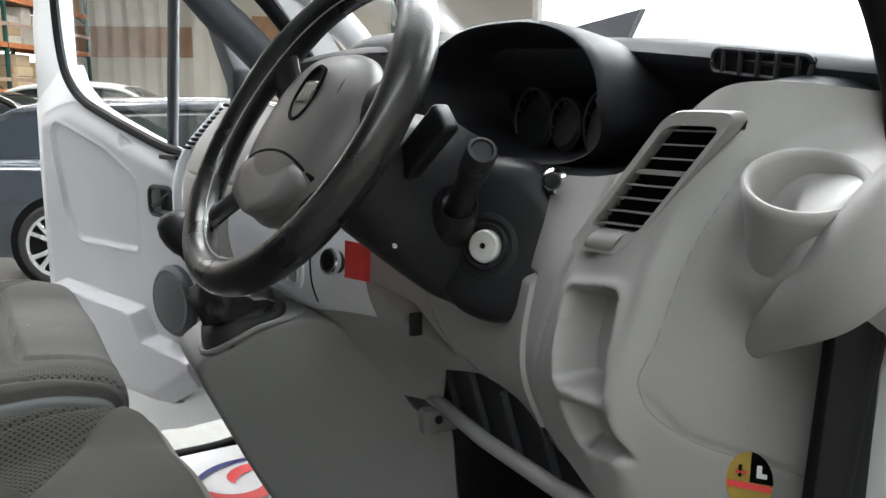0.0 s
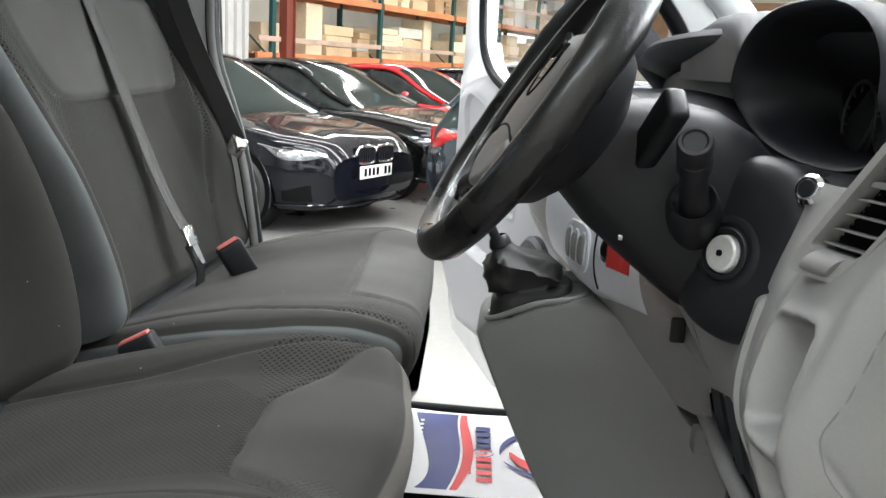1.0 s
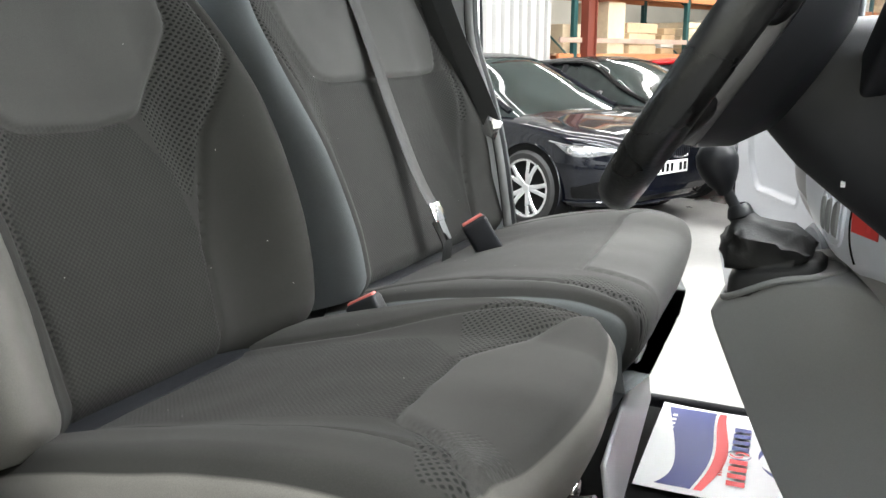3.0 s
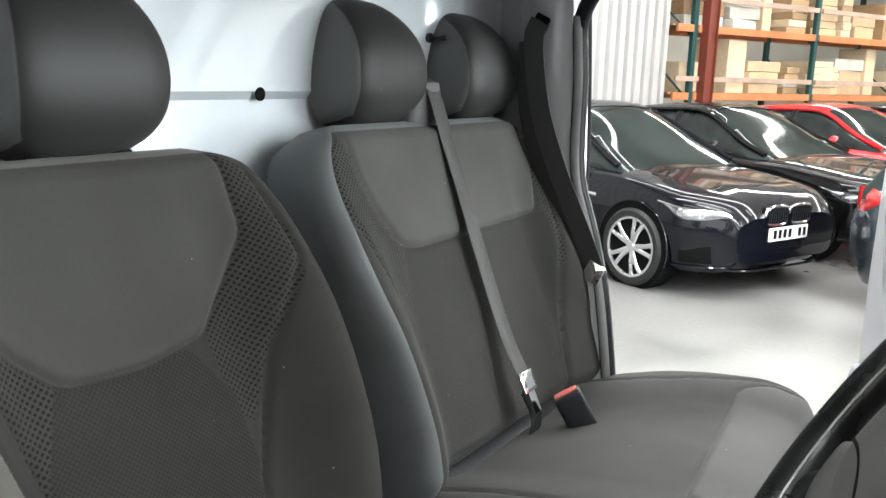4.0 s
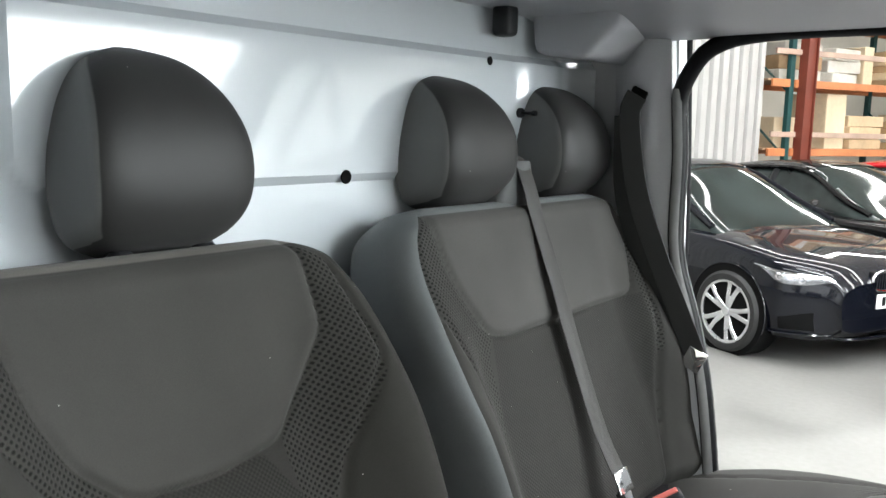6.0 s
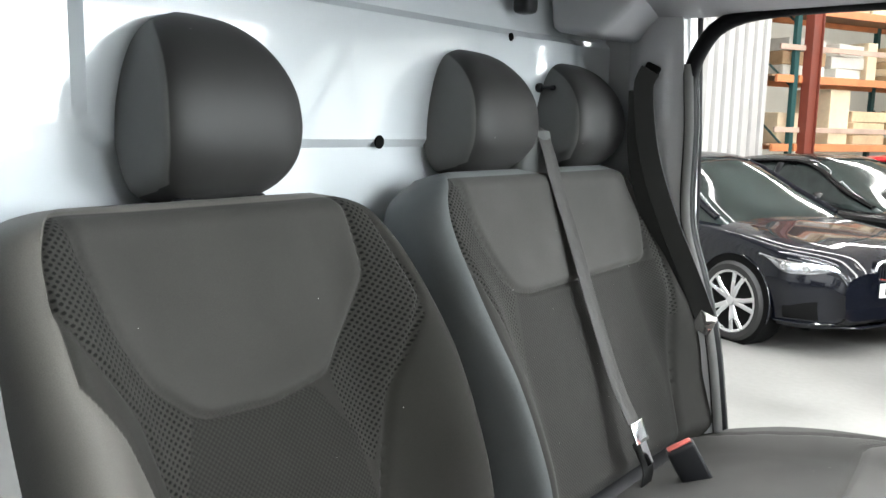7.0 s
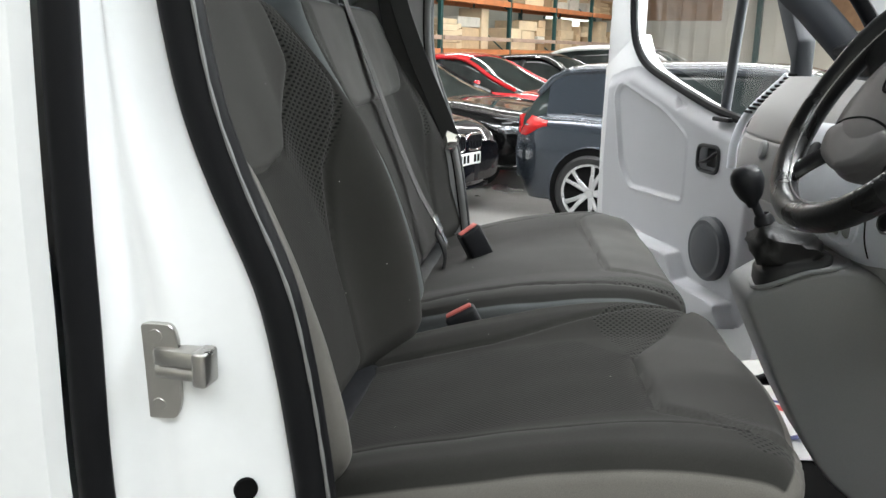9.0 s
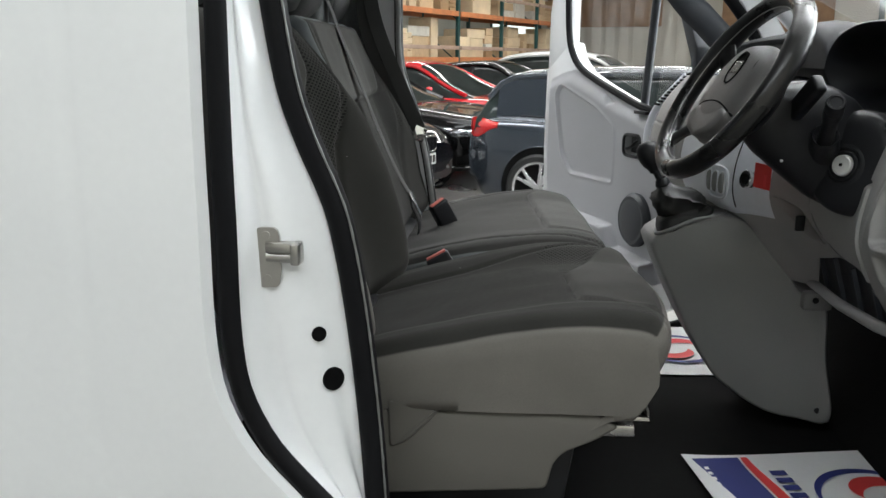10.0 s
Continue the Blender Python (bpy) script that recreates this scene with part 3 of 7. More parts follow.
def car(name, label, place, turn, paint, spec, group="parked cars"):
    """A parked car: its own x runs ahead, the origin midway between the axles on the ground."""
    t = thing(name, label, "car", place, group, turn=turn)
    wb, hw, R = spec["wheelbase"] / 2, spec["width"] / 2, spec.get("wheel", 0.33)
    front, rear = wb + spec["front"], -wb - spec["rear"]
    top = spec["top"]        # (x, height) of bonnet, belt and boot
    roof = spec["roof"]      # (x, height) of the roof line from screen foot to rear foot
    N = 72

    def half(x):
        """Half of the body's outline across the car at x: (width, height) from the underside up to the middle of the top."""
        f = (x - rear) / (front - rear)
        w = hw * (1 - 0.30 * smoothstep(0.90, 1.0, f) ** 1.6 - 0.20 * smoothstep(0.08, 0.0, f) ** 1.6)
        nose, tail = smoothstep(0.955, 1.0, f), smoothstep(0.04, 0.0, f)
        h = soft_table(top, x) - 0.05 * nose ** 2 - 0.05 * tail ** 2
        b = 0.20 + 0.10 * nose + 0.16 * tail
        hs = h - 0.055
        H = hs - b
        return [(0, b), (0.78 * w, b), (0.90 * w, b + 0.02), (0.950 * w, b + 0.10 * H), (0.966 * w, b + 0.20 * H), (0.984 * w, b + 0.34 * H), (0.998 * w, b + 0.52 * H), (1.0 * w, b + 0.66 * H),
                (0.990 * w, b + 0.735 * H), (0.976 * w, b + 0.82 * H), (0.966 * w, b + 0.91 * H), (0.945 * w, b + 0.965 * H), (0.905 * w, hs), (0.80 * w, hs + 0.40 * (h - hs)), (0.66 * w, hs + 0.72 * (h - hs)), (0.58 * w, hs + 0.70 * (h - hs)), (0.34 * w, hs + 0.92 * (h - hs)), (0, h)]

    def skin(x, z, out=0.0):
        """The half width of the body's side at x and height z."""
        pr = half(x)[1:13]
        for (wa, za), (wb, zb) in zip(pr, pr[1:]):
            if za <= z <= zb and zb > za:
                return wa + (wb - wa) * (z - za) / (zb - za) + out
        return pr[-1][0] + out if z > pr[-1][1] else pr[0][0] + out

    def patch(side, stations, low, high, out, n=8):
        """A plate that follows the body's side between two lines."""
        rows = [[(x, side * skin(x, low(x) + (high(x) - low(x)) * k / n, out * math.sin(math.pi * (0.08 + 0.84 * k / n))), low(x) + (high(x) - low(x)) * k / n) for k in range(n + 1)] for x in stations]
        bm = loft(rows, False, False)
        bmesh.ops.recalc_face_normals(bm, faces=bm.faces)
        return bm

    rings = []
    for i in range(N + 1):
        x = rear + (front - rear) * (0.5 - 0.5 * math.cos(math.pi * i / N))
        pr = half(x)
        rings.append([(x, w, z) for w, z in pr] + [(x, -w, z) for w, z in reversed(pr[1:-1])])
    part("body", loft(rings), paint, t, angle=32)
    x0, x1 = roof[0][0], roof[-1][0]
    glass = []
    M = 40
    for i in range(M + 1):
        x = x1 + (x0 - x1) * i / M
        z = soft_table(roof, x)
        base = soft_table(top, x) - 0.12
        k = max((z - base - 0.05) / 0.6, 0)
        w = hw * (0.86 - 0.10 * smoothstep(0.2, 1.0, k))
        wt = w - 0.22 * (z - base)
        ring = []
        for a, b in ((-1, 0), (-1.0, 0.33), (-1, 0.66), (-0.96, 0.90), (-0.80, 0.99), (-0.45, 1.02), (0, 1.03), (0.45, 1.02), (0.80, 0.99), (0.96, 0.90), (1, 0.66), (1, 0.33), (1, 0)):
            ww = w + (wt - w) * b
            ring.append((x, a * ww, base + (z - base) * b))
        glass.append(ring)
    part("glazing", loft(glass), CAR_GLASS, t, "dark tinted glass", angle=50)
    r0, r1 = spec["roof_panel"]
    rows = []
    for i in range(25):
        x = r0 + (r1 - r0) * i / 24
        z = soft_table(roof, x)
        base = soft_table(top, x) - 0.12
        w = hw * 0.76
        wt = w - 0.22 * (z - base)
        rows.append([(x, a * wt, base + (z - base) * b + 0.006) for a, b in ((-1.01, 0.86), (-0.97, 0.92), (-0.80, 0.995), (-0.45, 1.025), (0, 1.035), (0.45, 1.025), (0.80, 0.995), (0.97, 0.92), (1.01, 0.86))])
    bm = loft(rows, False, False)
    bmesh.ops.recalc_face_normals(bm, faces=bm.faces)
    bmesh.ops.solidify(bm, geom=list(bm.faces), thickness=0.012)
    part("roof_panel", bm, paint, t, angle=50)
    for side in (-1, 1):
        def edge(x, b=0.90, out=0.0):
            z = soft_table(roof, x)
            base = soft_table(top, x) - 0.12
            k = max((z - base - 0.05) / 0.6, 0)
            w = hw * (0.86 - 0.10 * smoothstep(0.2, 1.0, k))
            wt = w - 0.22 * (z - base)
            return (x, side * ((w + (wt - w) * b) * (0.985 if b > 0.8 else 1.0) + out), base + (z - base) * b)
        part("pillar", tube([edge(x1 + (x0 - x1) * q) for q in [j / 30 for j in range(1, 30)]], 0.030, 8), paint, t)
        for px in spec["pillars"]:
            part("pillar", tube([edge(px + 0.02 * q, 0.05 + 0.85 * q / 6) for q in range(7)], 0.034, 8, flat=(1.2, 0.5), up=(0, 1, 0)), BLACK, t)
        if spec.get("quarter"):
            a, b2 = spec["quarter"]
            part("pillar", loft([[edge(a + (b2 - a) * j / 6, 0.12, 0.012), edge(a + (b2 - a) * j / 6, 0.5, 0.012), edge(a + (b2 - a) * j / 6, 0.9, 0.012)] for j in range(7)], False, False), paint, t)
        zb = soft_table(top, 0.3)
        mx = spec["mirror"]
        mir = part("mirror", loft([[(mx + d + 0.03 * math.cos(q) * k, side * (hw + 0.02 + 0.10 * (0.5 + 0.5 * math.sin(q) * k)), zb + 0.06 + 0.055 * (math.cos(q + 0.6) * k)) for q in [2 * math.pi * j / 20 for j in range(20)]] for d, k in ((-0.05, 0.86), (-0.035, 1.0), (0.0, 1.0), (0.04, 0.85), (0.065, 0.45))]), paint, t, angle=50)
        part("mirror_foot", tube([(mx + 0.02, side * (hw * 0.90), zb - 0.01), (mx + 0.01, side * (hw + 0.03), zb + 0.02)], 0.018, 8), BLACK, mir)
        part("chrome_line", tube([(x1 + (x0 - x1) * q, side * (hw * 0.865 + 0.012), soft_table(top, x1 + (x0 - x1) * q) - 0.012) for q in [j / 20 for j in range(3, 18)]], 0.008, 6), spec.get("line", BLACK), t)
        for ax in (wb, -wb):
            y = side * (hw - 0.002)
            # a solid black disc stands in for the shade inside the arch
            part("wheel_arch", disc((ax, side * (hw - 0.10), R + 0.01), (0, 1, 0), R + 0.045, 0.204, n=40), HOLE, t, "black disc for the shade in the wheel arch")
            arc = [(ax + (R + 0.05) * math.cos(a), y + side * 0.004, R + 0.01 + (R + 0.05) * math.sin(a)) for a in [math.pi * (-0.10 + 1.2 * k / 28) for k in range(29)]]
            part("arch_lip", tube(arc, 0.007, 8, up=(0, 1, 0)), paint, t)
            wheel = part("wheel", bmesh.new(), TYRE, t)
            wheel.location = (ax, side * (hw - 0.085), R)
            tyre, lip, spokes, hub, dark = wheel_bm(R, 0.225, R * 0.76, side)
            part("tyre", tyre, TYRE, wheel)
            part("rim", lip, ALLOY, wheel, "bright alloy rim")
            part("hub", hub, ALLOY, wheel)
            part("brake", dark, HOLE, wheel)
            for s in spokes:
                part("spoke", s, ALLOY, wheel)
        if spec.get("headlamp"):
            hx, hz, hl = spec["headlamp"]
            xa, xb = front - hx - hl, front - 0.075
            st = [xa + (xb - xa) * q / 16 for q in range(17)]
            wide = lambda x: ((x - xa) / (xb - xa))
            lo = lambda x: hz + 0.035 - 0.105 * smoothstep(0.0, 0.55, wide(x)) + 0.03 * smoothstep(0.7, 1.0, wide(x))
            hi = lambda x: min(hz + 0.045 - 0.055 * wide(x), half(x)[11][1] - 0.004)
            lamp = part("headlamp", patch(side, st, lo, hi, 0.012), LAMP_CLEAR, t, "clear headlamp", angle=60)
            for q in (0.45, 0.70):
                x = xa + (xb - xa) * q
                z = (lo(x) + hi(x)) / 2
                part("reflector", disc((x, side * skin(x, z, 0.010), z), (0.55, side * 0.8, 0), 0.030, 0.012, 0.004, 20, inner=0.018), CHROME, lamp)
            part("brow", tube([(x, side * skin(x, hi(x), 0.006), hi(x)) for x in st], 0.006, 6), CHROME if spec.get("grille") else BLACK, lamp)
        if spec.get("taillamp"):
            tx, tz = spec["taillamp"]
            st = [rear + 0.012 + 0.35 * q / 12 for q in range(13)]
            lo = lambda x: tz - 0.095 + 0.10 * smoothstep(0.10, 0.36, x - rear)
            hi = lambda x: tz + 0.085 - 0.03 * smoothstep(0.15, 0.36, x - rear)
            lamp = part("tail_lamp", patch(side, st, lo, hi, 0.014), LAMP_RED, t, "red tail lamp", angle=60)
            part("reversing_lamp", patch(side, st[1:6], lambda x: tz - 0.012, lambda x: tz + 0.016, 0.018, 4), LAMP_CLEAR, lamp, "pale reversing lamp")
            w0 = skin(rear + 0.012, tz)
            part("rear_lamp", loft([[(rear - 0.006, side * (w0 - 0.20 * k / 6), tz - 0.090 + 0.01 * k / 6), (rear - 0.012, side * (w0 - 0.20 * k / 6), tz), (rear - 0.006, side * (w0 - 0.20 * k / 6), tz + 0.072 - 0.01 * k / 6)] for k in range(7)], False, False), LAMP_RED, lamp)
        # door shut lines, handles and a bright vent behind the front wheel
        for sx in spec.get("shuts", ()):
            zs = [0.30 + (soft_table(top, sx) - 0.37) * k / 14 for k in range(15)]
            part("shut_line", tube([(sx + 0.05 * (k / 14) ** 2, side * skin(sx, z, 0.0005), z) for k, z in enumerate(zs)], 0.0035, 6), HOLE, t)
        for sx in spec.get("handles", ()):
            z = soft_table(top, sx) - 0.17
            part("door_handle", tube([(sx - 0.10, side * skin(sx - 0.10, z, 0.006), z - 0.004), (sx, side * skin(sx, z, 0.026), z), (sx + 0.10, side * skin(sx + 0.10, z, 0.006), z + 0.004)], 0.012, 8), paint, t)
        if spec.get("grille"):
            part("wing_vent", tube([(wb - 0.62, side * skin(wb - 0.62, 0.72, 0.004), 0.725), (wb - 0.46, side * skin(wb - 0.46, 0.72, 0.004), 0.715)], 0.014, 8, flat=(0.4, 1.0)), CHROME, t, "bright side vent")
    if spec.get("grille"):
        gx, gz = spec["grille"]
        for side in (-1, 1):
            c = (front - gx, side * 0.155, gz)
            ring = [(c[0] - 0.02 * abs(math.cos(a)), c[1] + 0.145 * math.copysign(abs(math.cos(a)) ** 0.6, math.cos(a)), c[2] + 0.075 * math.copysign(abs(math.sin(a)) ** 0.6, math.sin(a))) for a in [2 * math.pi * k / 36 for k in range(36)]]
            part("grille_ring", tube(ring, 0.012, 8, True, up=(1, 0, 0)), CHROME, t, "chrome grille surround")
            part("grille_back", box(c[0] - 0.10, c[0] - 0.012, c[1] - 0.13, c[1] + 0.13, gz - 0.066, gz + 0.066, 0.01, 1), HOLE, t)
            for k in range(9):
                part("grille_bar", box(c[0] - 0.03, c[0] - 0.002, c[1] - 0.122 + k * 0.0295, c[1] - 0.114 + k * 0.0295, gz - 0.062, gz + 0.062), BLACK, t)
    if spec.get("intake"):
        ix, iz, ih = spec["intake"]
        part("air_intake", box(front - ix - 0.12, front - ix + 0.010, -0.46, 0.46, iz - ih / 2, iz + ih / 2, 0.03, 3), HOLE, t, "black lower air intake")
        for k in range(3):
            z = iz - ih / 2 + 0.03 + k * 0.042
            part("intake_bar", box(front - ix - 0.02, front - ix + 0.014, -0.45, 0.45, z, z + 0.008, 0.002, 1), BLACK, t)
        for side in (-1, 1):
            xf = front - 0.20
            yf = skin(xf, iz)
            part("side_intake", patch(side, [xf - 0.16 + 0.20 * k / 8 for k in range(9)], lambda x: iz - 0.075, lambda x: iz + 0.02 + 0.05 * smoothstep(xf - 0.16, xf + 0.04, x), 0.006), HOLE, t, "black side intake")
            part("fog_lamp", disc((xf - 0.05, side * (yf + 0.012), iz - 0.005), (0.75, side * 0.65, 0), 0.036, 0.03, 0.006, 20), LAMP_CLEAR, t, "round fog lamp")
            part("bumper_blade", tube([(x, side * skin(x, iz - 0.10, 0.010), iz - 0.105) for x in [front - 0.62 + 0.52 * k / 12 for k in range(13)]], 0.009, 6), paint, t)
        part("splitter", tube(smooth_path([(front - ix - 0.14, -0.66, iz - ih / 2 - 0.05), (front - ix + 0.01, -0.45, iz - ih / 2 - 0.055), (front - ix + 0.03, 0, iz - ih / 2 - 0.055), (front - ix + 0.01, 0.45, iz - ih / 2 - 0.055), (front - ix - 0.14, 0.66, iz - ih / 2 - 0.05)], 30), 0.012, 8), paint, t)
    if spec.get("plate"):
        qx, qz = spec["plate"]
        plate = part("number_plate", box(front - qx, front - qx + 0.012, -0.26, 0.26, qz - 0.056, qz + 0.056, 0.004, 1), PLATE, t, "white plate with plain dark bars")
        for k in range(7):
            if k != 4:
                y = -0.205 + k * 0.066
                part("bar", box(front - qx + 0.012, front - qx + 0.0145, y, y + 0.042, qz - 0.036, qz + 0.036), HOLE, plate)
    return t


SALOON = dict(wheelbase=2.97, width=1.86, front=0.83, rear=1.10, wheel=0.335,
              top=((-2.6, 0.98), (-2.3, 1.04), (-1.2, 1.02), (0.7, 0.97), (1.2, 0.96), (1.9, 0.875), (2.20, 0.80), (2.32, 0.73)),
              roof=((-2.05, 1.02), (-1.5, 1.22), (-0.9, 1.40), (-0.2, 1.465), (0.25, 1.44), (0.8, 1.14), (1.22, 0.93)),
              roof_panel=(-1.15, 0.28), pillars=(-0.25,), mirror=0.62, shuts=(0.86, -0.28, -1.22), handles=(0.02, -1.0), headlamp=(0.24, 0.715, 0.36), grille=(-0.006, 0.675), intake=(0.035, 0.37, 0.15),
              plate=(0.004, 0.52), line=CHROME)
front_right = Vector((-1.6, 5.69, 0))
mid = front_right + L2 * (0.93 - 0.10) - F2 * (2.97 / 2)
car("saloon_car", "glossy blue-black saloon car parked on the hall floor", mid, HEAD, PAINT_BLUEBLACK, SALOON)
SALOON2 = dict(SALOON, wheelbase=2.90, front=0.82, grille=None, plate=None, headlamp=(0.25, 0.70, 0.42), line=BLACK, mirror=0.36, pillars=(-0.55,), roof_panel=(-1.45, 0.0),
               roof=((-2.25, 1.02), (-1.8, 1.22), (-1.2, 1.38), (-0.5, 1.44), (-0.03, 1.415), (0.52, 1.13), (0.98, 0.94)))
car("saloon_car", "glossy black saloon car parked in the row", mid + L2 * 2.35 + F2 * 0.05, HEAD, PAINT_BLACK, SALOON2)
car("saloon_car", "bright red saloon car parked in the row", mid + L2 * 4.70 + F2 * 0.0, HEAD, PAINT_RED, dict(SALOON2, intake=None))
HATCH = dict(wheelbase=2.69, width=1.77, front=0.76, rear=0.80, wheel=0.33,
             top=((-2.15, 0.88), (-2.05, 0.99), (-1.2, 0.99), (0.6, 0.94), (1.0, 0.93), (1.6, 0.82), (2.0, 0.70), (2.1, 0.62)),
             roof=((-2.06, 0.97), (-1.98, 1.12), (-1.86, 1.31), (-1.70, 1.385), (-0.8, 1.43), (-0.1, 1.43), (0.3, 1.38), (0.75, 1.14), (1.1, 0.92)),
             roof_panel=(-1.84, 0.28), pillars=(-0.15,), quarter=(-1.86, -1.15), mirror=0.55, shuts=(0.75, -0.55), handles=(-0.35,), taillamp=(0.16, 0.87), headlamp=(0.30, 0.68, 0.4), tumble=0.92)
rear_right = Vector((0.65, 5.75, 0))
hatch_mid = rear_right + L2 * (0.885 - 0.10) + F2 * (2.69 / 2)
car("hatchback_car", "dark metallic grey hatchback parked with its tail to the row", hatch_mid, HEAD, PAINT_GREY, HATCH)
car("hatchback_car", "black hatchback car parked in the row", mid + L2 * 7.1 + F2 * 0.2, HEAD, PAINT_BLACK, dict(SALOON2, intake=None))
SUV = dict(HATCH, wheelbase=2.8, width=1.88, wheel=0.36, taillamp=None, quarter=None,
           top=((-2.25, 1.0), (-2.1, 1.10), (0.6, 1.08), (1.1, 1.05), (1.8, 0.95), (2.2, 0.75)),
           roof=((-2.2, 1.08), (-1.95, 1.35), (-1.6, 1.55), (-0.8, 1.64), (0.0, 1.62), (0.4, 1.52), (0.85, 1.25), (1.15, 1.04)), roof_panel=(-1.7, 0.3))
car("suv_car", "white off-road car parked at the end of the row", mid + L2 * 9.6 + F2 * 0.9, HEAD, PAINT_WHITE, SUV)
car("suv_car", "red car parked beyond the hatchback", hatch_mid + L2 * 7.0 + F2 * 1.8, HEAD, PAINT_RED, HATCH | {"taillamp": None})
car("estate_car", "white car parked at the far side of the hall", hatch_mid + L2 * 4.6 + F2 * 4.4, HEAD, PAINT_WHITE, HATCH | {"taillamp": None})

# ---- the van's shell ----
van = thing("van", "white panel van cab with its doors open", "van")
VW = 0.935  # half the width over the flanks


def edge_out(z):
    return soft_table(((0.35, 0.42), (0.62, 0.24), (0.75, 0.125), (0.862, 0.019), (0.952, -0.055), (1.06, -0.096), (1.3, -0.102), (1.6, -0.104), (1.98, -0.110)), z)


def edge_in(z, side=-1):
    return (-0.030 * smoothstep(1.75, 1.45, z) if side > 0 else 0.0) + soft_table(((0.35, 0.118), (0.80, 0.100), (0.98, 0.087), (1.077, 0.075), (1.217, 0.052), (1.341, 0.020), (1.478, -0.026), (1.60, -0.050), (1.75, -0.068), (1.98, -0.085)), z)


def seal_x(z, side):
    """The middle of the door seal's bulb."""
    if side > 0:
        return edge_in(z, side) + 0.004
    return 0.0155 + soft_table(((0.35, 0.116), (0.62, 0.110), (0.82, 0.100), (0.97, 0.090), (1.09, 0.078), (1.147, 0.071), (1.22, 0.060), (1.30, 0.042), (1.40, 0.001), (1.47, -0.022), (1.56, -0.038), (1.75, -0.062), (1.98, -0.080)), z)


def flank_y(z):
    return VW - 0.05 * smoothstep(1.15, 2.1, z) ** 2 - 0.015 * smoothstep(0.9, 0.3, z)


for side, nm in ((-1, "right"), (1, "left")):
    def flank(u, v, side=side):
        z = 0.30 + v * 1.72
        x = -1.9 + u * (edge_out(z) - 0.004 + 1.9)
        r = smoothstep(0.992, 1.0, u)
        c = 0.0025 * math.exp(-((x + 0.30) / 0.006) ** 2)
        return (x, side * (flank_y(z) - 0.012 * r - c), z)
    part("side_panel", sheet(flank, 140, 60, 0.006), WHITE, van, "smooth white painted flank")
    part("outer_seal", tube([(edge_out(z) + 0.017, side * (flank_y(z) - 0.018), z) for z in [0.32 + 1.66 * k / 70 for k in range(71)]], 0.0165, 10, flat=(1, 0.8), up=(0, 1, 0)), RUBBER, van, "black rubber gap seal")

    def pillar(u, v, side=side):
        z = 0.32 + v * 1.66
        a = Vector((edge_out(z) + 0.030, side * (flank_y(z) - 0.022), z))
        b = Vector((seal_x(z, side) - (0.015 if side < 0 else 0.016), side * (0.829 if side < 0 else 0.805), z))
        p = a.lerp(b, u)
        k = math.sin(math.pi * u)
        p.x += -0.012 * k + 0.010 * math.exp(-((u - 0.72) / 0.10) ** 2) * smoothstep(1.25, 0.9, z)
        p.y += side * (0.010 * k - 0.016 * math.exp(-((u - 0.30) / 0.16) ** 2))
        return p
    part("pillar_face", sheet(pillar, 28, 60, 0.0), WHITE, van, "white painted door pillar")
    seal_y = 0.828 if side < 0 else 0.800
    line = [(seal_x(z, side), side * seal_y, z) for z in [0.40 + 1.42 * k / 60 for k in range(61)]]
    line += [(edge_in(1.82, side) + 0.02, side * 0.797, 1.88), (0.0, side * 0.792, 1.945), (0.12, side * 0.786, 1.972), (0.40, side * 0.78, 1.972), (0.66, side * 0.775, 1.955), (0.86, side * 0.785, 1.86), (1.01, side * 0.795, 1.72), (1.115, side * 0.81, 1.58), (1.150, side * 0.82, 1.45), (1.115, side * 0.82, 1.31), (1.088, side * 0.82, 1.15), (1.05, side * 0.82, 0.85), (1.0, side * 0.82, 0.66), (0.88, side * 0.82, 0.585), (0.5, side * 0.82, 0.575), (0.2, side * 0.82, 0.575)]
    part("door_seal", tube(smooth_path(line, 190), 0.0205 if side < 0 else 0.019, 12, flat=(1.0, 0.95), up=(0, 1, 0)), RUBBER, van, "black door aperture seal")
    zs = [0.62 + 1.24 * k / 60 for k in range(61)]
    lip_in, lip_w = (0.790, 0.020) if side < 0 else (0.774, 0.012)
    part("seal_trim", loft([[(seal_x(z, side) + 0.015, side * (lip_in + lip_w), z), (seal_x(z, side) + 0.006, side * lip_in, z), (seal_x(z, side) - 0.002, side * lip_in, z), (seal_x(z, side) + 0.004, side * (lip_in + lip_w), z)] for z in zs]), LIP_GREY, van, "pale grey lip inside the seal", angle=60)
    part("seal_bead", tube([(seal_x(z, side) + 0.0165, side * (seal_y + 0.0125), z) for z in zs], [0.0016 + 0.0007 * (k % 2) for k in range(61)], 6, up=(0, 1, 0)), LIP_GREY, van, "pale bead along the seal")
    # hinge pillar and sill, white
    part("hinge_pillar", prism([(1.10, 0.45), (1.50, 0.45), (1.50, 1.50), (1.36, 1.54), (1.17, 1.47), (1.135, 1.30), (1.12, 1.0), (1.07, 0.75)], "y", side * 0.815, side * 0.90, 0.008, 2), WHITE, van, "white hinge pillar")
    part("roof_rail", prism([(-0.12, 1.99), (0.12, 2.0), (0.42, 1.995), (0.68, 1.978), (0.88, 1.88), (1.03, 1.74), (1.14, 1.58), (1.17, 1.50), (1.26, 1.52), (1.06, 1.84), (0.90, 1.98), (0.70, 2.06), (-0.12, 2.08)], "y", side * 0.80, side * 0.90, 0.008, 2), WHITE, van)
    part("sill", prism([(-0.02, 0.30), (1.45, 0.30), (1.45, 0.545), (-0.02, 0.545)], "y", side * 0.72, side * 0.915, 0.015, 2), SILL, van, "grey entry sill")

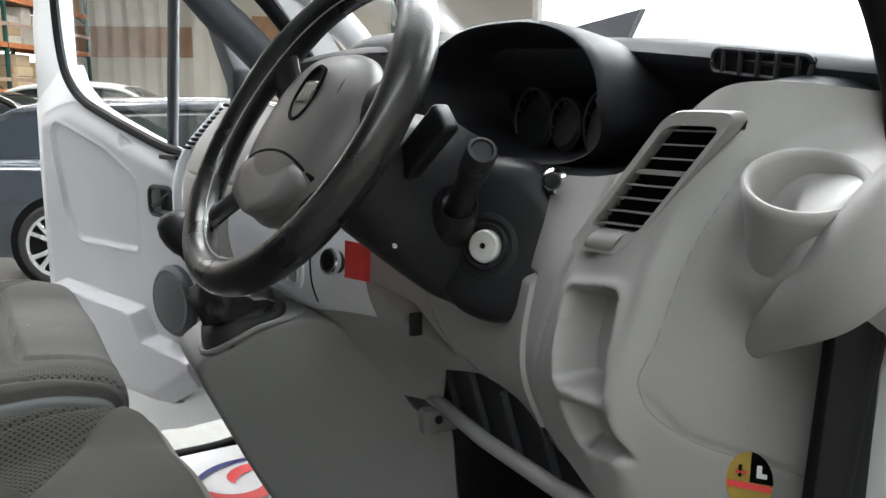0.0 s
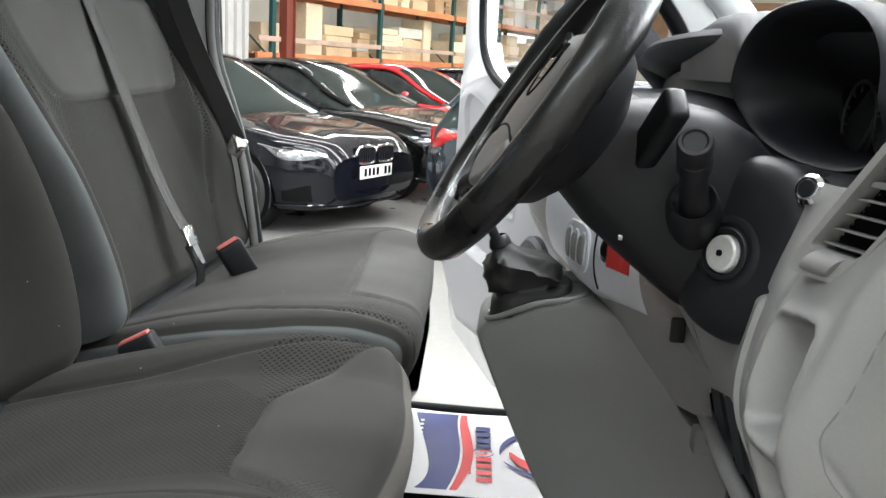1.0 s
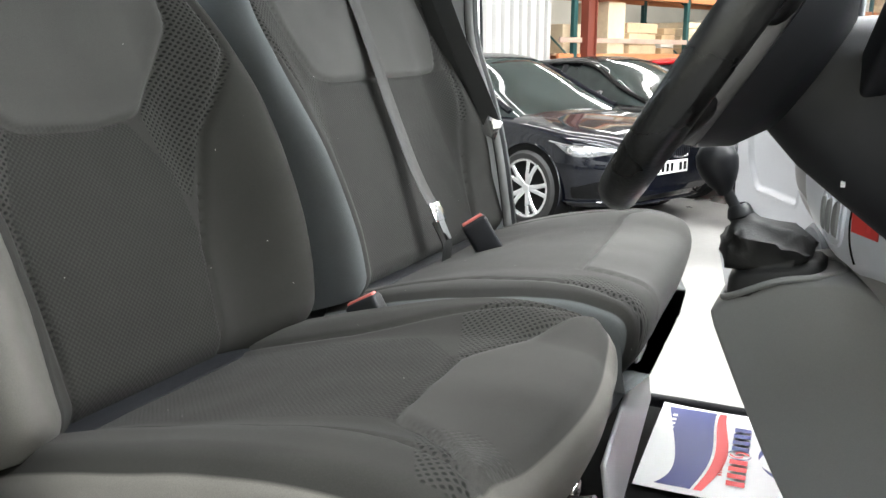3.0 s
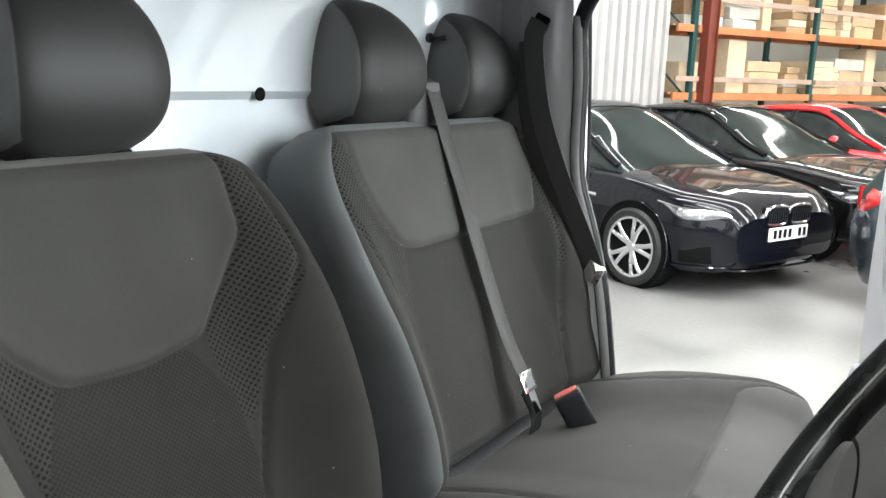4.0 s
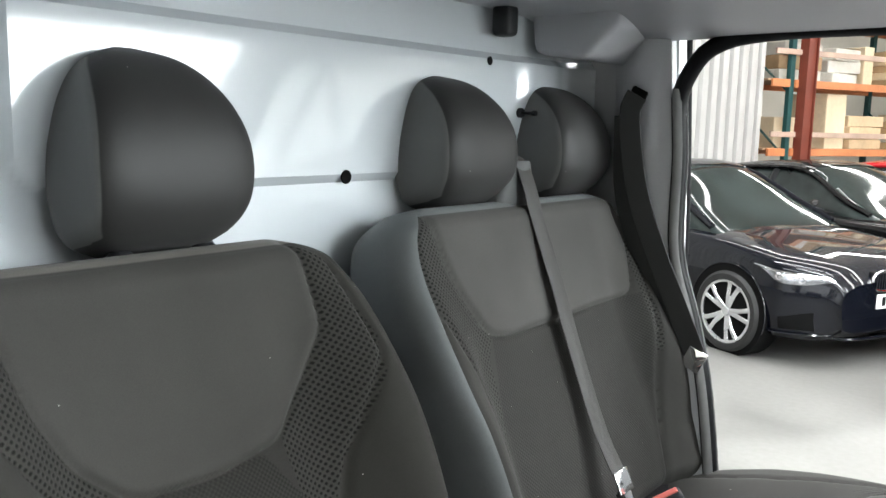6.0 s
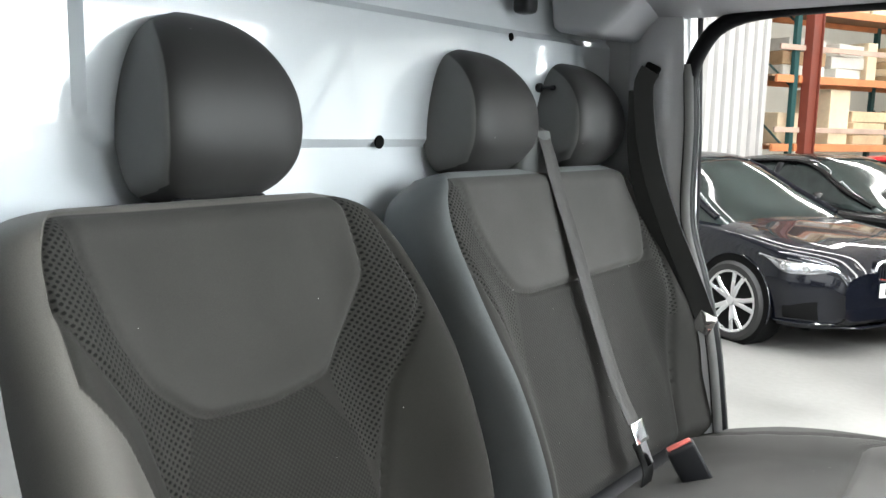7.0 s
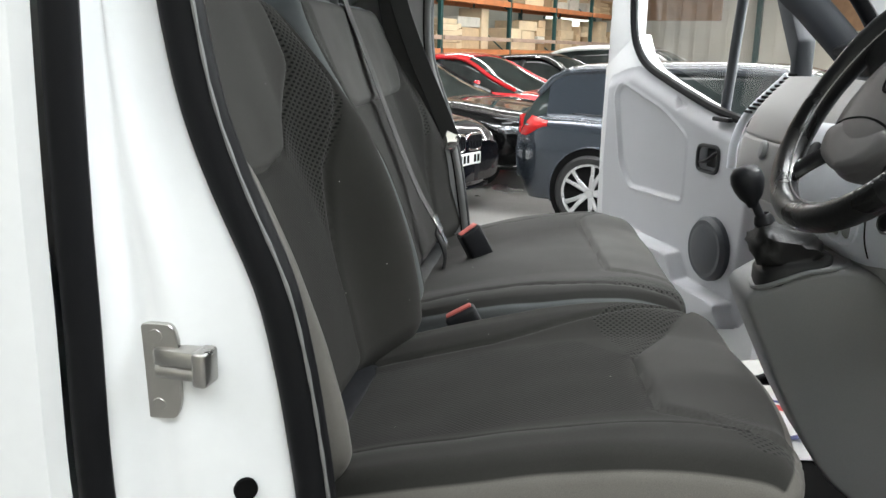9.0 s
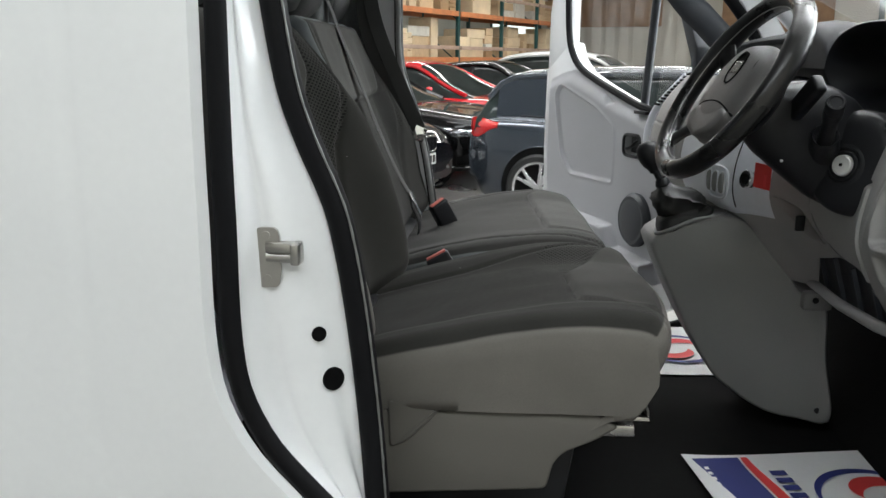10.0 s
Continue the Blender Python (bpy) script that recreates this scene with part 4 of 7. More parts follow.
part("door_gap", prism([(1.058, 1.33), (1.120, 1.375), (1.118, 1.15), (1.09, 0.85), (1.04, 0.62), (0.98, 0.62), (1.03, 0.85), (1.048, 1.16)], "y", -0.838, -0.824, 0.004, 2), RUBBER, van, "broad black seal at the front of the driver's opening")
part("roof", box(-1.9, 0.62, -0.86, 0.86, 2.06, 2.10, 0.01), WHITE, van)
part("cab_floor", box(-0.36, 1.45, -0.74, 0.74, 0.50, 0.600, 0.02, 2), MATBLACK, van, "black rubber cab floor")
part("footwell_front", prism([(1.16, 0.60), (1.46, 0.95), (1.62, 1.35), (1.70, 1.35), (1.55, 0.55), (1.20, 0.55)], "y", -0.74, 0.74), MATBLACK, van, "black footwell bulkhead")


def head_lining(u, v):
    x, y = -0.36 + u * 1.02, -0.80 + v * 1.60
    return (x, y, 2.035 - 0.05 * smoothstep(0.55, 0.80, abs(y)) - 0.02 * smoothstep(0.45, 0.66, x))


part("head_lining", sheet(head_lining, 20, 40, 0.02), GREY_DOOR_LIT, van, "pale grey moulded head lining")


PRESSING = rounded([(-0.525, 1.675), (1.2, 1.675), (1.2, 2.5), (-0.525, 2.5)], 0.055, 6)


def bulkhead(u, v):
    y, z = -0.90 + u * 1.80, 0.55 + v * 1.50
    x = -0.362
    x += 0.014 * smoothstep(-0.008, 0.008, inside(PRESSING, y, z))  # the pressed panel above the seats
    x += 0.012 * (smoothstep(0.55, 0.62, y) - smoothstep(0.70, 0.78, y)) * smoothstep(1.5, 1.6, z)
    x += 0.05 * smoothstep(0.74, 0.90, y) + 0.05 * smoothstep(0.80, 0.90, -y)
    x -= 0.018 * smoothstep(1.905, 1.925, z)
    return (x, y, z)


part("bulkhead", sheet(bulkhead, 240, 200, 0.004), SHADED_WHITE, van, "glossy white steel bulkhead behind the seats")
for y, z, r in ((0.045, 1.676, 0.0125), (0.462, 1.905, 0.009), (-0.52, 1.52, 0.009), (0.85, 1.90, 0.007)):
    part("bulkhead_hole", disc((-0.344 if z > 1.6 else -0.353, y, z), (1, 0, 0), r, 0.004, 0.001, 24), HOLE, van, "dark round hole")
peg = part("coat_peg", disc((-0.338, 0.575, 1.800), (1, 0, 0), 0.011, 0.012, 0.002, 20), BLACK, van, "black plastic peg on the bulkhead")
part("stem", tube([(-0.335, 0.575, 1.800), (-0.305, 0.577, 1.800)], 0.0035, 10), BLACK, peg)
part("tip", spin([(0, -0.006), (0.0055, -0.005), (0.0065, 0), (0.0055, 0.005), (0, 0.006)], (-0.303, 0.577, 1.800), (1, 0, 0), 14), BLACK, peg)
part("coat_hook", box(-0.345, -0.30, 0.46, 0.505, 1.955, 2.02, 0.012, 3), BLACK, van, "black plastic hook under the roof")

# left inner pillar trim with the belt slot
def inner_trim(u, v):
    z = 0.62 + v * 1.37
    a = Vector((edge_in(z, 1) - 0.004, 0.782, z))
    b = Vector((-0.33, 0.86, z))
    p = a.lerp(b, u)
    p.y -= 0.035 * math.sin(math.pi * min(u * 1.6, 1.0)) * (1 if u < 0.625 else 0) + 0.0
    p.y -= 0.012 * smoothstep(0.0, 0.015, inside([(-0.10, 1.72), (-0.10, 1.90), (-0.20, 1.90), (-0.20, 1.66)], p.x, z)) * 0.6
    return p


part("pillar_trim", sheet(inner_trim, 40, 70, 0.004), GREY_DOOR_LIT, van, "grey plastic inner pillar trim")
part("belt_slot", moved(box(-0.020, 0.020, -0.004, 0.004, -0.014, 0.014, 0.005, 2), pose(-0.135, 0.735, 1.846, 0, 25, 0)), HOLE, van, "dark belt slot")
part("roof_corner_trim", prism([(-0.33, 1.93), (-0.20, 1.915), (-0.12, 1.985), (-0.14, 2.03), (-0.34, 2.03)], "y", 0.60, 0.83, 0.02, 3), GREY_DOOR_LIT, van, "grey roof corner trim")

# windscreen and its pillars
for side in (-1, 1):
    if side > 0:
        part("screen_pillar", tube(smooth_path([(0.62, side * 0.72, 1.985), (0.868, side * 0.765, 1.708), (0.925, side * 0.77, 1.655), (1.022, side * 0.78, 1.560), (1.15, side * 0.80, 1.43)], 30), 0.037, 12, flat=(0.8, 1.2)), PILLAR_TRIM, van, "dark grey windscreen pillar trim")
    part("screen_frame", tube(smooth_path([(0.78, side * 0.76, 2.02), (1.14, side * 0.80, 1.74), (1.42, side * 0.84, 1.46)], 20), 0.04, 10), WHITE, van)
ws = part("windscreen", sheet(lambda u, v: (0.68 + 1.02 * v + 0.06 * math.cos((u - 0.5) * 3), -0.80 + u * 1.60, 2.02 - 0.52 * v), 16, 12, 0.004), CLEAR, van, "clear windscreen glass")
ws.visible_shadow = False
part("scuttle", prism([(1.50, 1.50), (1.80, 1.46), (1.80, 1.40), (1.40, 1.40)], "y", -0.86, 0.86, 0.01), BLACK, van, "black scuttle under the windscreen")
part("bonnet", sheet(lambda u, v: (1.78 + 0.55 * v, -0.86 + 1.72 * u, 1.45 - 0.30 * v ** 1.6 - 0.10 * abs(2 * u - 1) ** 4), 24, 10, 0.01), WHITE, van, "short white bonnet")

# the rest of the body: tail, underside, wings, nose and wheels
part("tail_panel", box(-1.93, -1.895, -0.92, 0.92, 0.34, 2.06, 0.012), WHITE, van, "plain white tail panel")
part("underbody", box(-1.88, 1.40, -0.70, 0.70, 0.30, 0.40, 0.01), BLACK, van, "black underbody")
part("nose", loft([[(2.30 + d, y * k, z) for y, z in rounded([(-0.88, 0.34), (0.88, 0.34), (0.90, 0.90), (0.80, 1.14), (-0.80, 1.14), (-0.90, 0.90)], 0.10)] for d, k in ((-0.12, 1.0), (0.04, 1.0), (0.09, 0.97), (0.11, 0.90))]), WHITE, van, "plain white nose")
for side in (-1, 1):
    part("wing", prism([(1.46, 0.78), (1.50, 1.42), (1.78, 1.42), (2.26, 1.14), (2.26, 0.45), (2.16, 0.45), (2.10, 0.66), (1.95, 0.78), (1.72, 0.80)], "y", side * 0.84, side * 0.915, 0.012, 2), WHITE, van, "white front wing")
    for ax in (1.78, -1.30):
        tyre, lip, spokes, hub, dark = wheel_bm(0.33, 0.21, 0.215, side)
        wh = part("wheel", moved(tyre, Matrix.Translation((ax, side * 0.795, 0.33))), TYRE, van, "black van wheel")
        part("rim", moved(lip, Matrix.Translation((ax, side * 0.795, 0.33))), ALLOY, wh)
        part("hub", moved(hub, Matrix.Translation((ax, side * 0.795, 0.33))), ALLOY, wh)
        part("disc", moved(dark, Matrix.Translation((ax, side * 0.795, 0.33))), HOLE, wh)

# striker, holes on the right pillar
def on_pillar(u, z, out=0.0):
    """A pose on the right pillar's face: x out of it, z up."""
    v = (z - 0.32) / 1.66
    p, q, r = Vector(pillar(u, v, -1)), Vector(pillar(u + 0.02, v, -1)), Vector(pillar(u, v + 0.01, -1))
    nrm = (q - p).cross(r - p).normalized()
    if nrm.x < 0:
        nrm = -nrm
    up_ = Vector((0, 0, 1))
    side_ = up_.cross(nrm).normalized()
    up_ = nrm.cross(side_)
    p = p + nrm * out
    return Matrix(((nrm.x, side_.x, up_.x, p.x), (nrm.y, side_.y, up_.y, p.y), (nrm.z, side_.z, up_.z, p.z), (0, 0, 0, 1)))


SM = on_pillar(0.355, 1.228, 0.001)
st = part("door_striker", moved(prism(rounded([(-0.016, -0.046), (0.016, -0.046), (0.021, -0.030), (0.021, 0.030), (0.016, 0.046), (-0.016, 0.046)], 0.01), "x", -0.002, 0.005, 0.001, 1), SM), STEEL, van, "bright steel door striker plate")
SP = Matrix.Translation(SM.translation) @ pose(0, 0, 0.004, 0, 0, -6)
part("striker_pin", moved(tube([(0, 0, -0.003), (0.043, 0, -0.003)], 0.0085, 14), SP), STEEL, st)
part("striker_cap", moved(box(0.039, 0.053, -0.0135, 0.0135, -0.013, 0.021, 0.004, 3), SP), STEEL, st)
part("striker_guard", moved(box(0.0, 0.041, -0.011, 0.011, 0.004, 0.020, 0.003), SP), STEEL, st)
for z in (-0.032, 0.034):
    part("screw", moved(disc((0.005, 0, z), (1, 0, 0), 0.0065, 0.002, 0.0005, 16), SM), STEEL, st)
for u, z, r in ((0.735, 1.103, 0.0115), (0.795, 1.028, 0.0185)):
    part("pillar_hole", moved(disc((0.002, 0, 0), (1, 0, 0), r, 0.006, 0.001, 28), on_pillar(u, z)), HOLE, van, "dark round hole in the pillar")

# ---- the open passenger door, hinged at its front edge ----
door = thing("passenger_door", "open van door with grey plastic inner trim", "van door", (0.98, 0.93, 0), turn=math.degrees(math.atan2(1.07, -0.435)))


def belt(s):
    return soft_table(((-0.05, 1.30), (0.30, 1.345), (0.45, 1.378), (0.66, 1.432), (0.80, 1.475), (0.885, 1.53), (0.93, 1.60), (0.955, 1.75), (0.965, 2.0)), s)


# local x along the door, +y is the inner side that shows
low = [(0.0, 1.30), (0.02, 0.62), (0.30, 0.50), (0.60, 0.40), (1.10, 0.46), (1.165, 0.56), (1.175, 1.20), (1.165, 1.46)]
shell = low + [(s, belt(s) - 0.012) for s in (0.93, 0.885, 0.80, 0.66, 0.45, 0.30, 0.10)]
part("door_shell", prism(shell, "y", -0.02, 0.050, 0.006, 2), WHITE, door, "white painted door shell")
part("window_frame", prism([(0.945, 1.44), (1.165, 1.44), (1.160, 1.72), (1.10, 1.93), (1.0, 2.00), (0.30, 2.00), (0.30, 1.955), (0.93, 1.95), (0.955, 1.80), (0.955, 1.62)], "y", -0.01, 0.045, 0.008, 2), WHITE, door, "white window frame")
part("front_frame", prism([(-0.03, 1.30), (-0.005, 1.30), (-0.005, 1.50), (0.255, 1.98), (0.215, 2.00), (-0.03, 1.56)], "y", -0.01, 0.05, 0.008, 2), PILLAR_TRIM, door, "dark grey window frame")
inner = rounded([(0.02, 1.28), (0.06, 0.72), (0.30, 0.58), (0.84, 0.55), (0.96, 0.60), (1.10, 0.78), (1.125, 1.10), (1.115, 1.42), (0.98, 1.455), (0.86, 1.47), (0.66, 1.422), (0.45, 1.366), (0.30, 1.335)], 0.03)


def on_panel(s, z, base=0.052):
    """How far the inner trim stands out."""
    y = base + 0.030 * smoothstep(0.0, 0.06, inside(inner, s, z))
    r = inside(rounded([(0.44, 1.03), (0.83, 1.02), (0.92, 1.10), (1.0, 1.36), (0.95, 1.41), (0.62, 1.33), (0.44, 1.25)], 0.03), s, z)
    y -= 0.013 * smoothstep(0.0, 0.012, r) - 0.004 * math.exp(-(r / 0.006) ** 2)
    pk = inside([(0.10, 0.60), (0.80, 0.57), (1.02, 0.76), (0.95, 0.875), (0.42, 0.865), (0.36, 0.79), (0.10, 0.78)], s, z)
    y += 0.055 * smoothstep(0.0, 0.014, pk)
    hd = inside([(0.250, 1.163), (0.350, 1.163), (0.350, 1.228), (0.250, 1.230)], s, z)
    y -= 0.040 * smoothstep(-0.004, 0.006, hd)
    hb = inside([(0.47, 1.345), (0.57, 1.378), (0.53, 1.335)], s, z)
    y -= 0.016 * smoothstep(0.0, 0.006, hb)
    return y


bm = bmesh.new()
grid, NS, NZ = {}, 200, 180
for i in range(NS + 1):
    for j in range(NZ + 1):
        s, z = 0.02 + 1.11 * i / NS, 0.54 + 0.94 * j / NZ
        if inside(inner, s, z) > -0.004:
            grid[i, j] = bm.verts.new((s, on_panel(s, z), z))
for (i, j), v in list(grid.items()):
    q = [grid.get(k) for k in ((i, j), (i + 1, j), (i + 1, j + 1), (i, j + 1))]
    if all(q):
        bm.faces.new(q)
part("inner_panel", bm, GREY_DOOR_LIT, door, "moulded grey inner door panel with a map pocket", angle=60)
sp = part("speaker", disc((0.235, 0.086, 0.918), (0, 1, 0), 0.103, 0.05, 0.012, 40), PILLAR_TRIM, door, "round speaker grille")
part("speaker_cloth", spin([(0, 0.012), (0.06, 0.010), (0.088, 0.0), (0.088, -0.01)], (0.235, 0.108, 0.918), (0, 1, 0), 40), PILLAR_TRIM, sp)
hd = part("inside_handle", prism(rounded([(0.240, 1.155), (0.360, 1.155), (0.360, 1.235), (0.240, 1.238)], 0.028), "y", 0.050, 0.056), BLACK, door, "black door release in a recess")
part("lever", tube(smooth_path([(0.252, 0.074, 1.222), (0.270, 0.082, 1.212), (0.290, 0.085, 1.195), (0.325, 0.083, 1.183), (0.348, 0.076, 1.180)], 16), 0.009, 10, flat=(1.2, 0.6)), BLACK, hd)
ring = rounded([(0.240, 1.155), (0.360, 1.155), (0.360, 1.235), (0.240, 1.238)], 0.028)
part("surround", tube([(p, 0.084, q) for p, q in ring], 0.0065, 8, True, up=(0, 1, 0)), BLACK, hd)
part("window_bar", tube([(0.315, 0.03, 1.33), (0.285, 0.03, 1.60), (0.245, 0.03, 1.96)], 0.016, 10), PILLAR_TRIM, door, "dark window divider bar")
part("window_seal", tube(smooth_path([(s, 0.052, belt(s) - 0.002) for s in (0.10, 0.30, 0.45, 0.66, 0.80, 0.885, 0.93, 0.953, 0.962)], 40), 0.015, 8, up=(0, 1, 0)), RUBBER, door, "black window seal")
dg = part("window_glass", prism([(0.03, 1.30), (0.30, 1.335), (0.66, 1.42), (0.885, 1.52), (0.955, 1.76), (0.94, 1.96), (0.30, 1.96), (0.04, 1.55)], "y", 0.010, 0.014), CLEAR, door, "clear door glass")
dg.visible_shadow = False
part("lock_button", box(0.215, 0.300, 0.058, 0.084, 1.316, 1.330, 0.004), BLACK, door)
for z in (1.20, 1.02):
    part("latch_dot", disc((1.178, 0.02, z), (1, 0, 0), 0.010, 0.004, n=16), HOLE, door)

# ---- seats ----
def tag_cloth(ob, values, cloth):
    me = ob.data
    for key, vals in values.items():
        a = me.attributes.new(key, "FLOAT", "POINT")
        a.data.foreach_set("value", vals)
    a = me.attributes.new("cloth", "FLOAT_VECTOR", "POINT")
    a.data.foreach_set("vector", [c for v in cloth for c in v])


def backrest(name, parent, material, y0, base, top, shape, areas, groove=0.0060):
    """A padded backrest: rings stacked from base to top. shape: tables along its height of how far the crests of the two side
    bolsters lie from the middle and how proud they stand. The vinyl of the sides begins at the crests; areas are outlines of the cloths."""
    b, t = Vector((base[0], y0, base[1])), Vector((top[0], y0, top[1]))
    L = (t - b).length
    up = (t - b).normalized()
    ahead = Vector((up.z, 0, -up.x))
    NC, NS, NB, NV = 120, 14, 14, 150
    keys = ("insert", "dotted", "woven")
    rings, vals, cloth = [], {k: [] for k in (*keys, "side")}, []

    def put(ring, p, q, d, sd, rim):
        ring.append(b + up * q + Vector((0, p, 0)) + ahead * d)
        for k in keys:
            vals[k].append(sd[k] if sd else -1.0)
        vals["side"].append(rim)
        cloth.append((p, q, 0))

    for j in range(NV + 1):
        v = j / NV
        q = v * L
        cl, cr, crest = soft_table(shape["left"], q), soft_table(shape["right"], q), soft_table(shape["crest"], q)
        el, er = shape["round"]
        cap = max((q - L + 0.045) / 0.045, 0) ** 2
        foot = max((0.06 - v) / 0.06, 0) ** 2
        back = -0.185 + 0.05 * cap + 0.02 * smoothstep(0.3, 0.0, v)
        edge_d = min(crest - 0.045, 0.0) - 0.01
        drop = 0.042 * cap + 0.03 * foot
        ring = []
        for i in range(NS):
            a = math.pi / 2 * (1 - i / NS)
            put(ring, -(cl + el * math.sin(a)), q, edge_d + (crest - edge_d) * math.cos(a) - drop, None, max(el * a, q - areas["rim"]))
        for i in range(NC + 1):
            p = -cl + (cl + cr) * i / NC
            c = cl if p < 0 else cr
            a = abs(p) / c
            d = crest * smoothstep(shape["valley"], 1.0, a) ** 1.15
            d += 0.012 * math.sin(math.pi * min(v * 1.6, 1)) * (1 - a * a) - drop
            sd = {k: max(inside(poly, p, q) for poly in areas[k]) if areas[k] else -1.0 for k in keys}
            rim = max(-p - cl, p - cr - 1.1 * er, q - areas["rim"], inside(areas["vinyl"], p, q) if "vinyl" in areas else -1.0)
            edge = min(abs(sd["insert"]) if areas["insert"] else 1, abs(rim))
            d -= groove * math.exp(-(edge / 0.0040) ** 2)
            d += 0.005 * smoothstep(0, 0.014, sd["insert"])
            for s in areas["seams"]:
                d -= groove * 1.3 * math.exp(-(inside(s, p, q) / 0.005) ** 2)
            d += 0.0016 * noise.noise(Vector((p * 14, q * 14, y0 * 9)))
            d += 0.0022 * noise.noise(Vector((p * 5, q * 5, y0 * 3)))
            put(ring, p, q, d, sd, rim)
        for i in range(NS):
            a = math.pi / 2 * (i + 1) / NS
            put(ring, cr + er * math.sin(a), q, edge_d + (crest - edge_d) * math.cos(a) - drop, None, max(er * (a - 1.1), q - areas["rim"]))
        for i in range(NB):
            u = 1 - 2 * i / (NB - 1)
            w = (cr + er if u > 0 else cl + el) * 0.985
            put(ring, u * w, q, back + 0.05 * max((abs(u) - 0.75) / 0.25, 0) ** 2 - drop * 0.3, None, 0.05)
        rings.append(ring)
    ob = part(name, loft(rings), material, parent, angle=70)
    tag_cloth(ob, vals, cloth)
    return ob


def cushion(name, parent, material, y0, half, line, low, areas, front, front_edge=None, groove=0.0060, under=None):
    """A seat cushion: rings from back to front. line: (x, height) of the middle of its top; front: how far it reaches ahead, from side to side;
    under: how far ahead its flanks reach at each height."""
    NX, NU, NB = 110, 130, 14
    keys = ("insert", "dotted", "woven")
    rings, vals, cloth = [], {k: [] for k in (*keys, "side")}, []
    pts = smooth_path([(x, 0, z) for x, z in line], NX + 1)
    far = max(range(NX + 1), key=lambda i: pts[i].x)
    x0, x1 = pts[0].x, pts[far].x

    def reach(x, p):
        return x0 + (x - x0) * (soft_table(front, p) - x0) / (x1 - x0)

    for j, c in enumerate(pts):
        f = j / NX
        w = half * soft_table(((0, 0.93), (0.3, 1.0), (0.7, 1.0), (0.9, 0.985), (1.0, 0.95)), f)
        a0, a1 = pts[max(j - 1, 0)], pts[min(j + 1, NX)]
        t = (a1 - a0).normalized()
        depth = max(c.z - low, 0.02)
        nrm = Vector((-t.z * 0.35, 0, max(t.x, 0.0)))
        ring = []
        for i in range(NU + 1):
            u = -1 + 2 * i / NU
            a = abs(u)
            p = w * u
            x = reach(c.x, p)
            q = x if j <= far else 2 * reach(x1, p) - x
            d = areas["lift"] * smoothstep(0.50, 0.80, a) * (1 - 0.6 * smoothstep(0.75, 1.0, f))
            d -= (areas["lift"] + 0.016) * max((a - 0.88) / 0.12, 0) ** 2.4
            sd = {k: max(inside(poly, p, q) for poly in areas[k]) if areas[k] else -1.0 for k in keys}
            rim = (a - 0.975) * half
            if front_edge and f > 0.7:
                rim = max(rim, front_edge - c.z)
            edge = min(abs(sd["insert"]) if areas["insert"] else 1, abs(rim))
            d -= groove * math.exp(-(edge / 0.0045) ** 2)
            d += 0.005 * smoothstep(0, 0.012, sd["insert"])
            for s in areas["seams"]:
                d -= groove * 1.3 * math.exp(-(inside(s, p, q) / 0.005) ** 2)
            d += 0.0018 * noise.noise(Vector((p * 12, q * 12, y0 * 7))) + 0.003 * noise.noise(Vector((p * 4, q * 4, y0 * 2)))
            ring.append(Vector((x, y0 + p, c.z)) + nrm * d)
            for k in keys:
                vals[k].append(sd[k])
            vals["side"].append(rim)
            cloth.append((p, q, 0))
        for i in range(NB):
            k = (i + 1) / (NB + 1)
            # down one flank, along the underside, up the other flank
            if k < 0.36:
                g = k / 0.36
                p, dz = w * (1.0 - 0.03 * g * g), -0.022 - (depth - 0.022) * g
            elif k < 0.64:
                g = (k - 0.36) / 0.28
                p, dz = w * (0.97 - 1.94 * g), -depth - 0.01 * math.sin(math.pi * g)
            else:
                g = (1 - k) / 0.36
                p, dz = -w * (1.0 - 0.03 * g * g), -0.022 - (depth - 0.022) * g
            dz = max(dz, -depth)
            wr = 0.004 * noise.noise(Vector((c.x * 9, dz * 14, p * 3 + y0)))
            x = reach(c.x, p) - 0.02 * smoothstep(0.9, 1.0, f) * min(-dz / depth, 1)
            if under:
                x = min(x, soft_table(under, c.z + dz))
            ring.append(Vector((x, y0 + p + math.copysign(wr, p), c.z + dz)))
            for kk in keys:
                vals[kk].append(-1.0)
            vals["side"].append(0.05)
            cloth.append((p, c.x, 0))
        rings.append(ring)
    ob = part(name, loft(rings), material, parent, angle=75)
    tag_cloth(ob, vals, cloth)
    return ob


